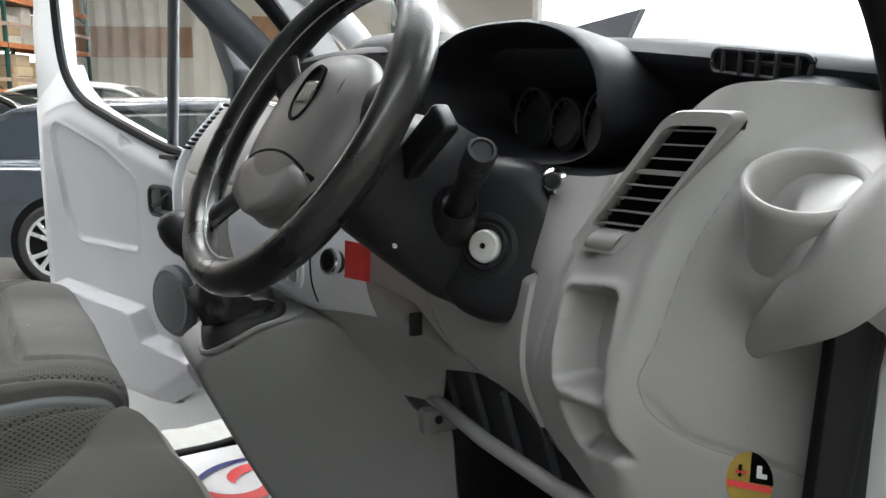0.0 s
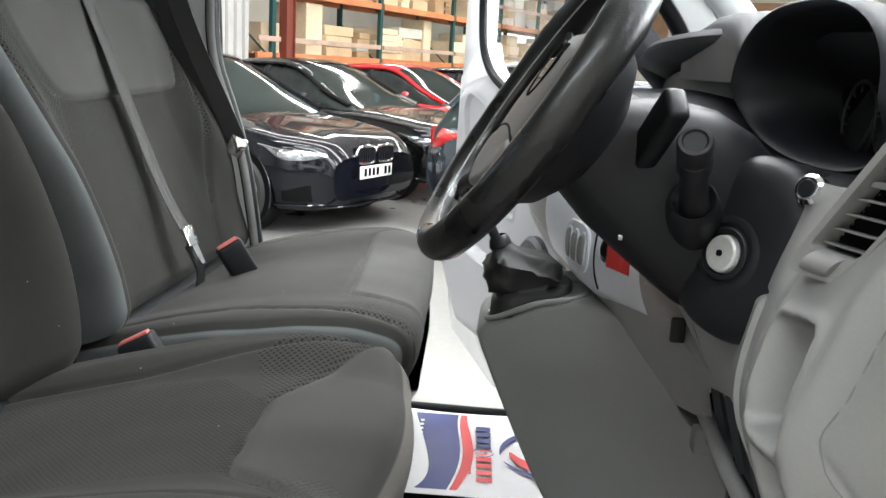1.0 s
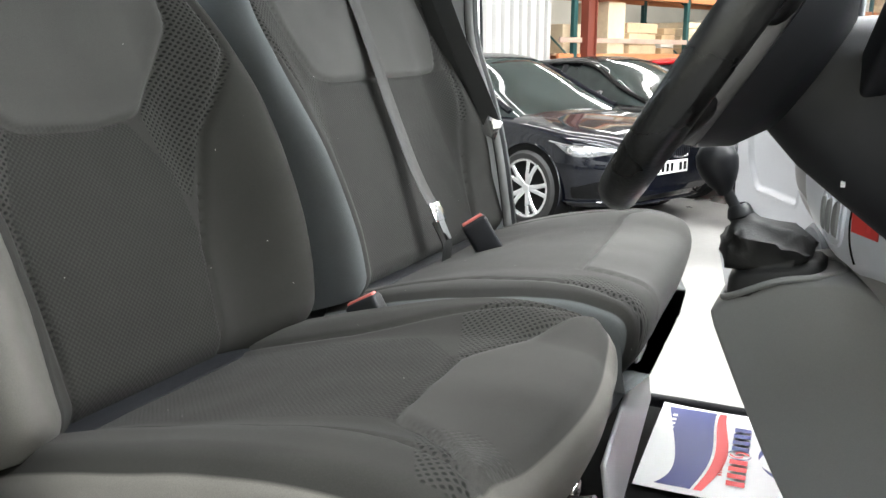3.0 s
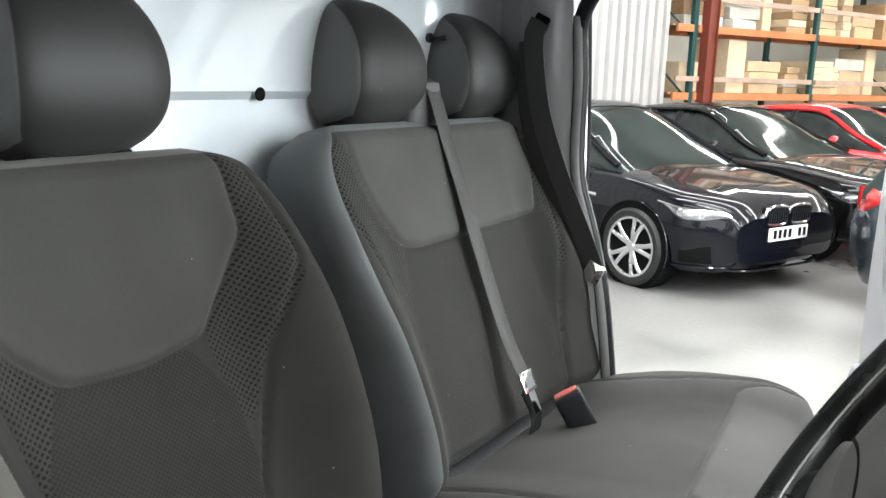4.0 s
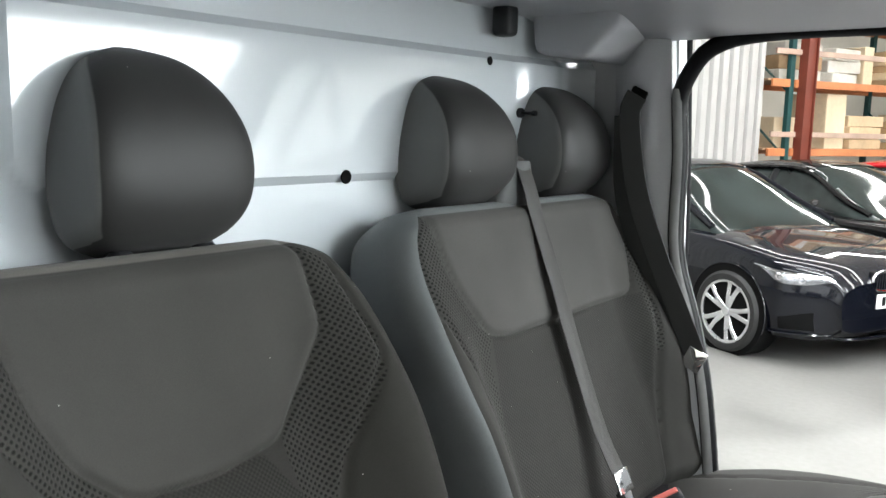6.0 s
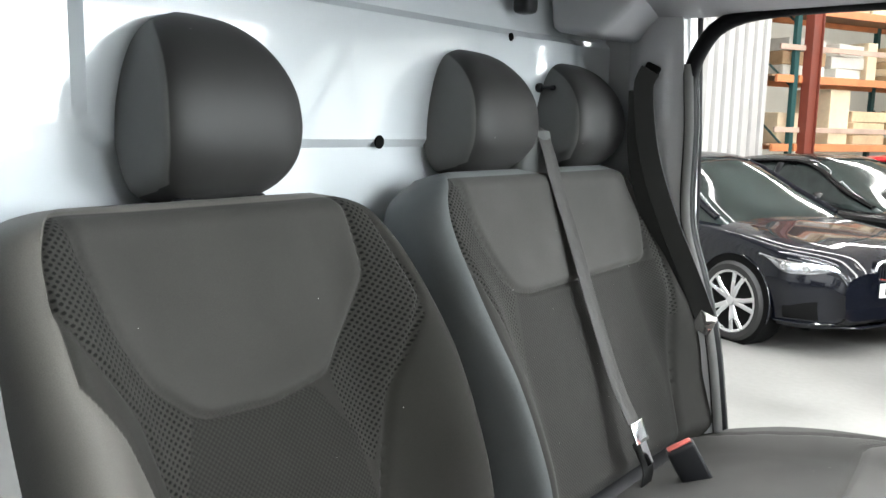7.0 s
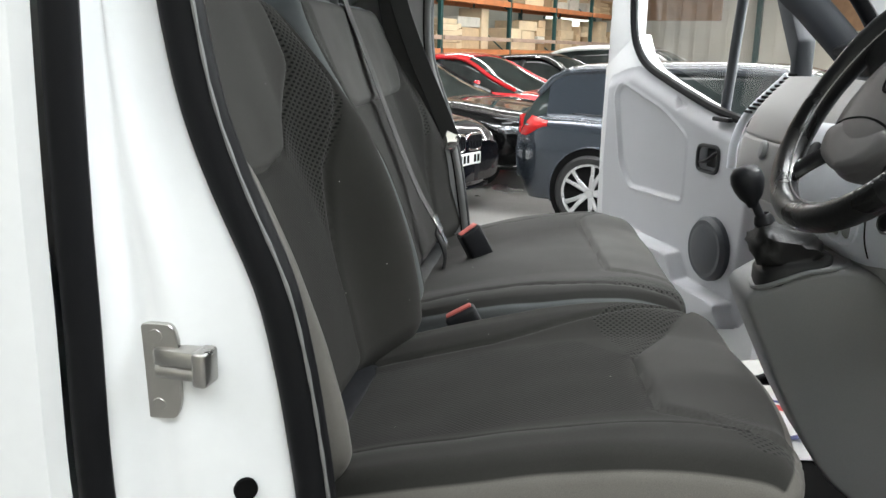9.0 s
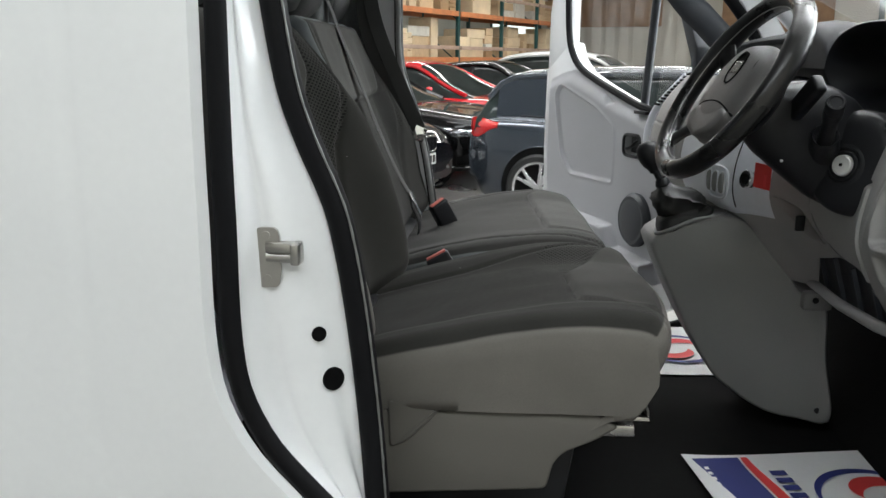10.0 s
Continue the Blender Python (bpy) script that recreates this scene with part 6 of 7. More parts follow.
for pts in (END_SEAM[:8], KNEE[:5]):
    part("panel_gap", tube([(fascia_point(p.y, p.z) - 0.0004, p.y, p.z) for p in smooth_path([(0, y, z) for y, z in pts], 60)], 0.0008, 6, up=(1, 0, 0)), CONSOLE, dash, "dark gap between the mouldings")


# black top pad, its rounded lip and the dark recess under it
def lip_z(y):
    return soft_table(((-0.86, 1.528), (-0.785, 1.538), (-0.62, 1.556), (-0.33, 1.578), (0.2, 1.585), (0.76, 1.55)), y)


def lip_x(y):
    return soft_table(((-0.86, 1.20), (-0.80, 1.145), (-0.70, 1.115), (-0.33, 1.12), (0.0, 1.05), (0.4, 0.98), (0.76, 1.0)), y)


rows = []
for k in range(121):
    y = -0.86 + 1.62 * k / 120
    zl, xl = lip_z(y), lip_x(y)
    zt = soft_table(DASH_TOP, y)
    row = [(1.66, y, 1.50), (1.40, y, (zl + 1.50) / 2 + 0.012), (xl + 0.12, y, zl + 0.004), (xl + 0.03, y, zl + 0.001), (xl + 0.008, y, zl - 0.004), (xl, y, zl - 0.014), (xl + 0.004, y, zl - 0.026)]
    deep = 0.085 * smoothstep(-0.72, -0.62, y)
    row += [(xl + 0.02 + deep * 0.6, y, zl - 0.045 - 0.3 * max(zl - zt - 0.06, 0)), (max(xl + deep * 0.75, face_x(y, zt) + 0.02), y, zt + 0.006), (face_x(y, zt) + 0.006, y, zt - 0.002)]
    rows.append(row)
part("top_pad", loft(rows, False, False), BLACK_DASH, dash, "soft black dash top", angle=50)
SV = [(lip_x(p) - 0.0015, p, lip_z(p) - 0.016 + q) for p, q in rounded([(-0.618, -0.012), (-0.735, -0.012), (-0.740, 0.012), (-0.618, 0.012)], 0.011, 6)]
tv = part("screen_vent", loft([[(x + 0.02, y, z) for x, y, z in SV], SV], True, True), HOLE, dash, "black windscreen vent")
for k in range(5):
    y = -0.634 - k * 0.0225
    part("rib", box(lip_x(y) - 0.004, lip_x(y) + 0.01, y - 0.0022, y + 0.0022, lip_z(y) - 0.028, lip_z(y) - 0.004, 0.001, 1), BLACK_DASH, tv)
part("frame", tube(SV, 0.0028, 6, True), BLACK_DASH, tv)

# instrument binnacle
CY, CZ = -0.310, 1.494


def bin_ring(x, w, h, n=72, low=0.82, drop=0.0, tilt=0.16):
    out = []
    for k in range(n):
        a = 2 * math.pi * k / n
        c, s = math.cos(a), math.sin(a)
        y = w * math.copysign(abs(c) ** 0.80, c)
        z = h * (math.copysign(abs(s) ** 0.86, s)) * (1.0 if s > 0 else low)
        out.append((x - 0.10 * y * 0.9 - tilt * min(z, 0.0) * 3.0 + 0.02 * (z > 0) * z, CY + y, CZ - drop + z))
    return out


hood = loft([bin_ring(1.30, 0.140, 0.020, drop=0.030, tilt=0), bin_ring(1.23, 0.166, 0.040, drop=0.016, tilt=0.03), bin_ring(1.17, 0.186, 0.066, drop=0.006, tilt=0.08), bin_ring(1.11, 0.199, 0.090, tilt=0.13), bin_ring(1.065, 0.203, 0.101), bin_ring(1.043, 0.203, 0.104), bin_ring(1.034, 0.202, 0.103), bin_ring(1.031, 0.199, 0.100), bin_ring(1.035, 0.196, 0.096),
             bin_ring(1.05, 0.193, 0.092), bin_ring(1.10, 0.184, 0.084, tilt=0.12), bin_ring(1.172, 0.170, 0.070, drop=0.012, tilt=0.05)], True, False)
binn = part("binnacle", hood, BLACK_DASH, dash, "black hooded instrument binnacle", angle=60)
part("cluster_panel", loft([bin_ring(1.168, 0.170, 0.071, drop=0.012, tilt=0.05), bin_ring(1.182, 0.170, 0.071, drop=0.012, tilt=0.05)]), HOLE, binn)
for y, r in ((-0.395, 0.050), (-0.300, 0.036), (-0.215, 0.050)):
    d = part("dial", disc((1.157, y, 1.462), (-1, 0.1, 0.25), r, 0.012, 0.003, 32), SCREEN_GREY, binn, "dim grey dial")
    part("dial_ring", tube([(1.150, y + r * math.cos(a), 1.462 + r * math.sin(a)) for a in [2 * math.pi * k / 32 for k in range(32)]], 0.0020, 6, True, up=(1, 0, 0)), TICK, binn)
    for k in range(9):
        a = math.radians(-40 + k * 32)
        part("tick", moved(box(-0.001, 0.001, -0.0012, 0.0012, -0.004, 0.004), pose(1.149, y + 0.8 * r * math.cos(a), 1.462 + 0.8 * r * math.sin(a), math.degrees(a) - 90, 0, 0)), TICK, d)

# side air vent
SLAT = mat("vent_slat_plastic", (0.20, 0.197, 0.19), 0.5, grain=0.03, stain=0.05)
va, vb = Vector((0.990, -0.615, 1.356)), Vector((1.026, -0.700, 1.480))
vup = (vb - va).normalized()
vout = Vector((-0.90, -0.36, 0.22))
vout = (vout - vup * vout.dot(vup)).normalized()
vside = Vector((0.37, -0.93, 0.0)).normalized()
vout = vside.cross(vup).normalized()
vout = vout if vout.x < 0 else -vout
VM = Matrix((( vside.x, vup.x, vout.x, (va.x + vb.x) / 2), (vside.y, vup.y, vout.y, (va.y + vb.y) / 2), (vside.z, vup.z, vout.z, (va.z + vb.z) / 2), (0, 0, 0, 1)))
VH = (vb - va).length / 2
vent = part("air_vent", moved(prism(rounded([(-0.029, -VH + 0.014), (0.029, -VH + 0.014), (0.029, VH), (-0.029, VH)], 0.012), "z", -0.04, -0.014), VM), HOLE, dash, "side air vent")
outer = rounded([(-0.036, -VH - 0.012), (0.036, -VH - 0.012), (0.036, VH + 0.014), (-0.036, VH + 0.014)], 0.018, 6)
innr = rounded([(-0.027, -VH + 0.018), (0.027, -VH + 0.018), (0.027, VH - 0.004), (-0.027, VH - 0.004)], 0.012, 6)
part("frame", moved(loft([[(p, q, -0.012) for p, q in outer], [(p * 0.99, q * 0.995, 0.006) for p, q in outer], [(p * 0.93, q * 0.975, 0.012) for p, q in outer], [(p, q, 0.010) for p, q in innr], [(p, q, -0.02) for p, q in innr]], True, False), VM), GREY, vent, angle=50)
for k in range(8):
    z = -VH + 0.026 + k * (2 * VH - 0.036) / 7
    wide = 0.0030 if k == 4 else 0.0010
    part("slat", moved(box(-0.027, 0.027, -wide, wide, -0.013, 0.000, 0.0004, 1), VM @ pose(0, z, 0, -4, 0, 0)), SLAT, vent)
part("thumb_wheel", moved(spin([(0.0, -0.016), (0.013, -0.016), (0.014, -0.012), (0.014, 0.012), (0.013, 0.016), (0.0, 0.016)], axis=(1, 0, 0), n=24), VM @ Matrix.Translation((0, -VH + 0.006, 0.004))), GREY, vent)

# cup holder on the end of the dash
cup_axis = Vector((-0.37, -0.31, 0.875)).normalized()
cup_c = Vector((1.034, -0.814, 1.436))
part("cup_holder", spin([(0.030, -0.135), (0.0435, -0.07), (0.0465, -0.03), (0.0505, -0.008), (0.0500, 0.001), (0.047, 0.0035), (0.0435, 0.002), (0.0415, -0.004), (0.038, -0.05), (0.030, -0.128), (0.0, -0.130)], cup_c, cup_axis, 48), GREY, dash, "round moulded cup holder", angle=50)

# the arm that carries the cup holder, sweeping down the end of the dash
part("cup_arm", tube(smooth_path([(1.085, -0.715, 1.235), (1.066, -0.742, 1.272), (1.050, -0.790, 1.312), (1.034, -0.842, 1.350), (1.036, -0.872, 1.384), (1.052, -0.888, 1.420), (1.080, -0.896, 1.450)], 40), [0.010 + 0.026 * smoothstep(0, 26, k) for k in range(40)], 16, flat=(0.85, 1.0)), GREY, dash, "moulded arm under the cup holder", angle=60)

# a hump over the middle of the dash top
part("centre_hood", loft([[(x, y, 1.50 + (z - 1.50) * k) for x, z in ((1.032, 1.500), (1.032, 1.560), (1.040, 1.590), (1.062, 1.608), (1.105, 1.614), (1.180, 1.602), (1.300, 1.562), (1.420, 1.500))] for y, k in ((-0.09, 0.10), (-0.07, 0.45), (-0.03, 0.80), (0.03, 0.95), (0.10, 1.0), (0.22, 1.0), (0.29, 0.94), (0.34, 0.78), (0.37, 0.5))], True, True), BLACK_DASH, dash, "black hump over the middle of the dash", angle=60)

# chrome button
bt = part("button", disc((1.014, -0.483, 1.404), (-0.75, -0.60, 0.28), 0.0155, 0.02, 0.004, 28), CHROME, dash, "round chrome button")
part("cap", disc((1.0075, -0.488, 1.4065), (-0.75, -0.60, 0.28), 0.010, 0.006, 0.002, 24), BLACK, bt)

# knee shelf under the column: dark tray with a pale bar
part("knee_tray", prism([(1.03, 1.11), (1.16, 1.09), (1.20, 1.02), (1.06, 0.995)], "y", -0.64, -0.10), BLACK, dash, "dark open tray under the dash")
part("tray_bar", tube([(1.045, -0.075, 1.005), (1.030, -0.30, 1.012), (1.020, -0.50, 1.030), (1.020, -0.64, 1.050)], 0.012, 10), GREY, dash, "grey lower bar")
for k in range(5):
    y = -0.17 - 0.095 * k
    part("tray_rib", prism([(1.027, 1.108), (1.060, 1.000), (1.052, 0.996), (1.019, 1.104)], "y", y - 0.004, y + 0.004), PILLAR_TRIM, dash)
part("cubby_clip", box(0.955, 0.975, -0.205, -0.195, 1.150, 1.185, 0.003), BLACK, dash)

# centre stack: silver panel with switch slots and a socket
def silver_x(y, z):
    return face_x(y, z) - 0.004 - 0.010 * math.exp(-((y - 0.05) / 0.09) ** 2)


def silver(u, v):
    y = -0.135 + 0.43 * u
    z = 1.150 + 0.25 * v
    return (silver_x(y, z) + 0.012 * (1 - smoothstep(0.0, 0.07, min(u, 1 - u, v, 1 - v))), y, z)


sil = part("centre_panel", sheet(silver, 70, 40, 0.0), SILVER, dash, "satin silver centre panel")
oval = [2 * math.pi * k / 40 for k in range(40)]


def pill(cy, cz, hw, hh, out):
    """A rounded upright outline lying on the silver panel."""
    pts = [(cy + hw * math.copysign(abs(math.cos(a)) ** 0.7, math.cos(a)), cz + hh * math.copysign(abs(math.sin(a)) ** 0.7, math.sin(a))) for a in oval]
    return [(silver_x(p, q) - out, p, q) for p, q in pts]


for y in (0.080, 0.052, 0.024):
    sw = part("switch", loft([pill(y, 1.222, 0.010, 0.026, -0.004), pill(y, 1.222, 0.010, 0.026, 0.003), pill(y, 1.222, 0.008, 0.023, 0.006)]), CONSOLE, sil, "dark oval switch")
    part("switch_rim", tube(pill(y, 1.222, 0.0115, 0.0275, 0.002), 0.002, 6, True, up=(1, 0, 0)), SILVER, sw)
part("switch_bezel", tube(pill(0.052, 1.222, 0.050, 0.040, 0.001), 0.003, 6, True, up=(1, 0, 0)), SILVER, sil)
part("panel_seam", tube([(silver_x(-0.020 + 0.02 * f, 1.17 + 0.2 * f) - 0.0006, -0.020 + 0.02 * f, 1.17 + 0.2 * f) for f in [k / 16 for k in range(17)]], 0.0016, 6), HOLE, sil)
so = Vector((silver_x(-0.066, 1.244) - 0.004, -0.066, 1.244))
son = Vector((-1, -0.35, 0.2)).normalized()
sk = part("power_socket", disc(so, son, 0.0185, 0.02, 0.002, 28), BLACK, sil, "round power socket")
part("socket_ring", disc(so + son * 0.008, son, 0.0215, 0.012, 0.002, 28, inner=0.0165), CHROME, sk)
part("socket_well", disc(so + son * 0.012, son, 0.0125, 0.003, 0.0, 24), HOLE, sk)
tg = whole("paper_tag", moved(box(-0.0008, 0.0008, -0.020, 0.020, -0.028, 0.028), pose(0.875, -0.200, 1.270, 6, -8, 42)), RED_TAG, "small red tag hanging by the socket", "tag")
part("mark", moved(box(-0.0014, -0.0010, -0.010, -0.004, -0.022, 0.004), pose(0.875, -0.200, 1.270, 6, -8, 42)), PRINT_RED, tg)
for k in range(4):
    y = 0.10 + 0.05 * k
    part("slot", loft([pill(y, 1.335, 0.016, 0.018, -0.004), pill(y, 1.335, 0.016, 0.018, 0.002), pill(y, 1.335, 0.014, 0.016, 0.004)]), BLACK, sil)

# passenger end: row of vents along the top edge, oval catch, silver brow
for k in range(11):
    f = k / 10
    p = Vector((0.800, 0.665, 1.375)).lerp(Vector((0.880, 0.600, 1.470)), f)
    part("vent_slot", moved(box(-0.003, 0.003, -0.020, 0.020, -0.0032, 0.0032, 0.001, 1), Matrix.Translation(p) @ pose(-0.012, 0, 0.004, 0, -38, 10)), HOLE, dash, "dark vent slot")
part("passenger_brow", tube(smooth_path([(0.765, 0.690, 1.230), (0.770, 0.700, 1.300), (0.798, 0.700, 1.372), (0.870, 0.640, 1.470)], 24), 0.012, 10), SILVER, dash, "silver brow on the passenger side")
part("glove_catch", spin([(0, 0.006), (0.018, 0.004), (0.022, 0), (0.022, -0.006)], (face_x(0.42, 1.31) - 0.004, 0.42, 1.31), (-1, 0, 0.2), 24), CONSOLE, dash)

# warning sticker on the end of the dash
sc = Vector((face_x(-0.756, 1.146) - 0.003, -0.756, 1.146))
sq = Vector((-0.78, -0.62, 0.05)).normalized()
for i, (m_, a0) in enumerate(((mat("sticker_yellow", (0.62, 0.45, 0.10), 0.5, stain=0.05), 0), (HOLE, 90), (bpy.data.materials["sticker_yellow"], 180), (bpy.data.materials["sticker_yellow"], 270))):
    bm = bmesh.new()
    tv1 = sq.cross(Vector((0, 0, 1))).normalized()
    c = bm.verts.new(sc + sq * 0.004)
    vs = [bm.verts.new(sc + sq * 0.004 + tv1 * (0.021 * math.cos(math.radians(a0 + 9 * k))) + Vector((0, 0, 0.030 * math.sin(math.radians(a0 + 9 * k))))) for k in range(11)]
    for a_, b_ in zip(vs, vs[1:]):
        bm.faces.new((c, a_, b_))
    bmesh.ops.solidify(bm, geom=list(bm.faces), thickness=0.0006)
    if i == 0:
        stick = whole("warning_sticker", bm, m_, "oval yellow, red and black warning sticker on the dash end", "sticker")
    else:
        part("quarter", bm, m_, stick)
tv1 = sq.cross(Vector((0, 0, 1))).normalized()


def on_sticker(u, v, hu, hv, lift, material, nm):
    """A flat mark on the sticker, u to the side and v up."""
    m = Matrix(((tv1.x, 0, sq.x, sc.x), (tv1.y, 0, sq.y, sc.y), (tv1.z, 1, sq.z, sc.z), (0, 0, 0, 1)))
    part(nm, moved(box(u - hu, u + hu, v - hv, v + hv, 0.0045, 0.0045 + lift), m), material, stick)


on_sticker(0.0, -0.004, 0.0195, 0.003, 0.0012, PRINT_RED, "red_band")
on_sticker(-0.008, 0.012, 0.0022, 0.006, 0.0012, PRINT_WHITE, "white_mark")
on_sticker(-0.011, 0.008, 0.004, 0.0022, 0.0012, PRINT_WHITE, "white_mark")
on_sticker(0.009, 0.010, 0.0014, 0.006, 0.0012, HOLE, "dark_mark")
on_sticker(0.008, 0.009, 0.005, 0.0012, 0.0012, PRINT_RED, "dark_mark")

# ---- steering column and wheel ----
WC = Vector((0.744, -0.376, 1.470))
col = Vector((0.857, 0, -0.515))
CC = Vector((0.75, -0.358, 1.46))
column = thing("steering_column", "black plastic steering column shroud with ignition lock", "steering column")
cu = Vector((0.515, 0, 0.857))
rings = []
for s, wr, wl, hu, hd in ((0.035, 0.050, 0.050, 0.045, 0.050), (0.06, 0.060, 0.062, 0.055, 0.060), (0.11, 0.058, 0.085, 0.090, 0.075), (0.16, 0.056, 0.098, 0.108, 0.082), (0.21, 0.052, 0.110, 0.110, 0.088), (0.250, 0.046, 0.130, 0.100, 0.092), (0.275, 0.048, 0.138, 0.086, 0.090), (0.30, 0.060, 0.140, 0.075, 0.086), (0.35, 0.07, 0.12, 0.06, 0.08)):
    ring = []
    for k in range(48):
        a = 2 * math.pi * k / 48
        c, sn = math.cos(a), math.sin(a)
        yy = -(wr if c > 0 else wl) * math.copysign(abs(c) ** 0.85, c)
        hh = (hu if sn > 0 else hd) * math.copysign(abs(sn) ** 0.85, sn)
        ring.append(CC + col * s + Vector((0, yy, 0)) + cu * hh)
    rings.append(ring)
part("shroud", loft(rings), BLACK, column, angle=60)
LOCK = mat("satin_lock_face", (0.62, 0.62, 0.61), 0.38, metal=0.25, grain=0.06, grain_scale=300, stain=0.05)
ig = Vector((0.9555, -0.4275, 1.324))
ign_n = Vector((-0.80, -0.56, 0.20)).normalized()
part("shroud_end", spin([(0.103, -0.085), (0.102, -0.034), (0.098, -0.022), (0.088, -0.012), (0.068, -0.007), (0.0, -0.006)], ig + Vector((0.002, -0.004, 0.010)) + ign_n * 0.004, ign_n, 56), BLACK, column, "rounded end of the column shroud", angle=50)
part("lock_boss", spin([(0.066, -0.045), (0.060, -0.020), (0.052, -0.006), (0.040, 0.001), (0.034, 0.002), (0.029, -0.005), (0.0, -0.007)], ig, ign_n, 40), BLACK, column, "black lock surround")
lk = part("ignition_lock", spin([(0.0, 0.010), (0.017, 0.010), (0.0195, 0.008), (0.0205, 0.003), (0.0215, -0.004), (0.0215, -0.02)], ig, ign_n, 36), LOCK, column, "bright ignition lock barrel")
part("key_slot", disc(ig + ign_n * 0.0105, ign_n, 0.0034, 0.002, 0.0, 16), HOLE, lk)
part("lock_ring", disc(ig + ign_n * 0.002, ign_n, 0.029, 0.006, 0.002, 36, inner=0.0225), BLACK, lk)
st2 = part("wiper_stalk", tube(smooth_path([(0.925, -0.400, 1.352), (0.908, -0.458, 1.392), (0.890, -0.528, 1.440)], 12), [0.0165, 0.0165, 0.016, 0.0155, 0.0150, 0.0145, 0.0142, 0.0140, 0.0138, 0.0136, 0.0134, 0.0132], 18), BLACK, column, "black wiper stalk")
part("stalk_cap", spin([(0.0, 0.0055), (0.0105, 0.0060), (0.0120, 0.0085), (0.0150, 0.0080), (0.0168, 0.0045), (0.0168, -0.016), (0.0168, -0.017), (0.0155, -0.0185), (0.0168, -0.020), (0.0168, -0.040), (0.0135, -0.044)], (0.888, -0.534, 1.444), Vector((-0.21, -0.80, 0.56)), 24), BLACK, st2)
part("stalk_gaiter", spin([(0.034, -0.055), (0.028, -0.016), (0.0255, -0.002), (0.023, 0.001), (0.021, -0.003), (0.017, -0.010), (0.012, -0.012)], (0.914, -0.432, 1.380), Vector((-0.21, -0.80, 0.56)), 28), BLACK, column)
part("radio_stalk", moved(box(-0.012, 0.012, -0.018, 0.018, -0.075, 0.036, 0.006, 3), pose(0.873, -0.446, 1.458, 50, 0, 14)), BLACK, column, "black radio control pod")
part("shroud_clip", moved(box(-0.002, 0.002, -0.006, 0.006, -0.002, 0.002), pose(0.848, -0.397, 1.330, 30, 0, 0)), PRINT_WHITE, column)

wheel = thing("steering_wheel", "worn black leather four-spoke steering wheel", "steering wheel", tuple(WC))
wm = pose(0, 0, 0, 0, -57.5, 6.8)
R = 0.191


def rim_ring(k, n=96):
    a = 2 * math.pi * k / n
    return (R * math.cos(a), R * math.sin(a), 0)


rad = []
for k in range(96):
    a = math.degrees(2 * math.pi * k / 96) % 360
    g = sum(math.exp(-((a - q) / 14) ** 2) for q in (62, 298))
    rad.append(0.0180 + 0.0022 * g + 0.0006 * math.sin(a * 0.7) * g)
part("rim", moved(tube([rim_ring(k) for k in range(96)], rad, 18, True, flat=(1.05, 1.15)), wm), LEATHER, wheel, "worn stitched leather rim")
part("stitching", moved(tube([((R - 0.0196) * math.cos(a), (R - 0.0196) * math.sin(a), 0.0075) for a in [2 * math.pi * k / 120 for k in range(120)]], 0.0011, 5, True), wm), GREY, wheel, "pale seam stitching")
PAD = mat("pad_plastic", (0.092, 0.088, 0.086), 0.40, grain=0.04, stain=0.06, bump=0.25, bump_scale=1200)


wp = wm @ Matrix.Translation((0, 0, -0.022))  # the pad sits below the rim


def pad_outline(scale, z):
    pts = rounded([(0.098, -0.060), (0.098, 0.060), (0.045, 0.108), (-0.040, 0.114), (-0.100, 0.080), (-0.124, 0.0), (-0.100, -0.080), (-0.040, -0.114), (0.045, -0.108)], 0.045, 5)
    return [(p * scale, q * scale, z) for p, q in pts]


part("airbag_pad", moved(loft([pad_outline(0.96, -0.012), pad_outline(1.0, -0.004), pad_outline(1.0, 0.002), pad_outline(0.965, 0.014), pad_outline(0.86, 0.024), pad_outline(0.6, 0.030), pad_outline(0.25, 0.032)]), wp), PAD, wheel, "smooth dark grey airbag cover", angle=60)
lens = [(-0.062, -0.096), (-0.046, -0.05), (-0.041, 0.0), (-0.046, 0.05), (-0.062, 0.096), (-0.100, 0.068), (-0.119, 0.0), (-0.100, -0.068)]
lens = rounded(lens, 0.02, 4)
part("lower_cover", moved(loft([[(p, q, 0.010) for p, q in lens], [(p, q, 0.0255) for p, q in lens], [(p * 0.97 - 0.002, q * 0.94, 0.0290) for p, q in lens], [(p * 0.8 - 0.013, q * 0.6, 0.0300) for p, q in lens]]), wp), PAD, wheel, "lower cover of the airbag pad", angle=60)
part("cover_gap", moved(tube([(-0.0395 - 0.0200 * (k / 10) ** 2, 0.0095 * k, 0.0290 - 0.012 * (k / 10) ** 4) for k in range(-10, 11)], 0.0030, 6), wp), HOLE, wheel)
badge = part("badge_well", moved(loft([[(0.034 + 0.036 * k * math.cos(q), 0.026 * k * math.sin(q), z) for q in [2 * math.pi * j / 36 for j in range(36)]] for k, z in ((1.0, 0.026), (1.0, 0.0335), (0.90, 0.0335), (0.84, 0.0305), (0.2, 0.0305))]), wp), HOLE, wheel, "dark oval badge recess")
for k in (-0.013, -0.0045, 0.004, 0.0125):
    part("badge_bar", moved(box(0.022 - 0.1 * abs(k), 0.046 + 0.1 * abs(k), k - 0.0026, k + 0.0026, 0.0300, 0.0335, 0.001, 1), wp), STEEL, badge, "plain silver badge bar")
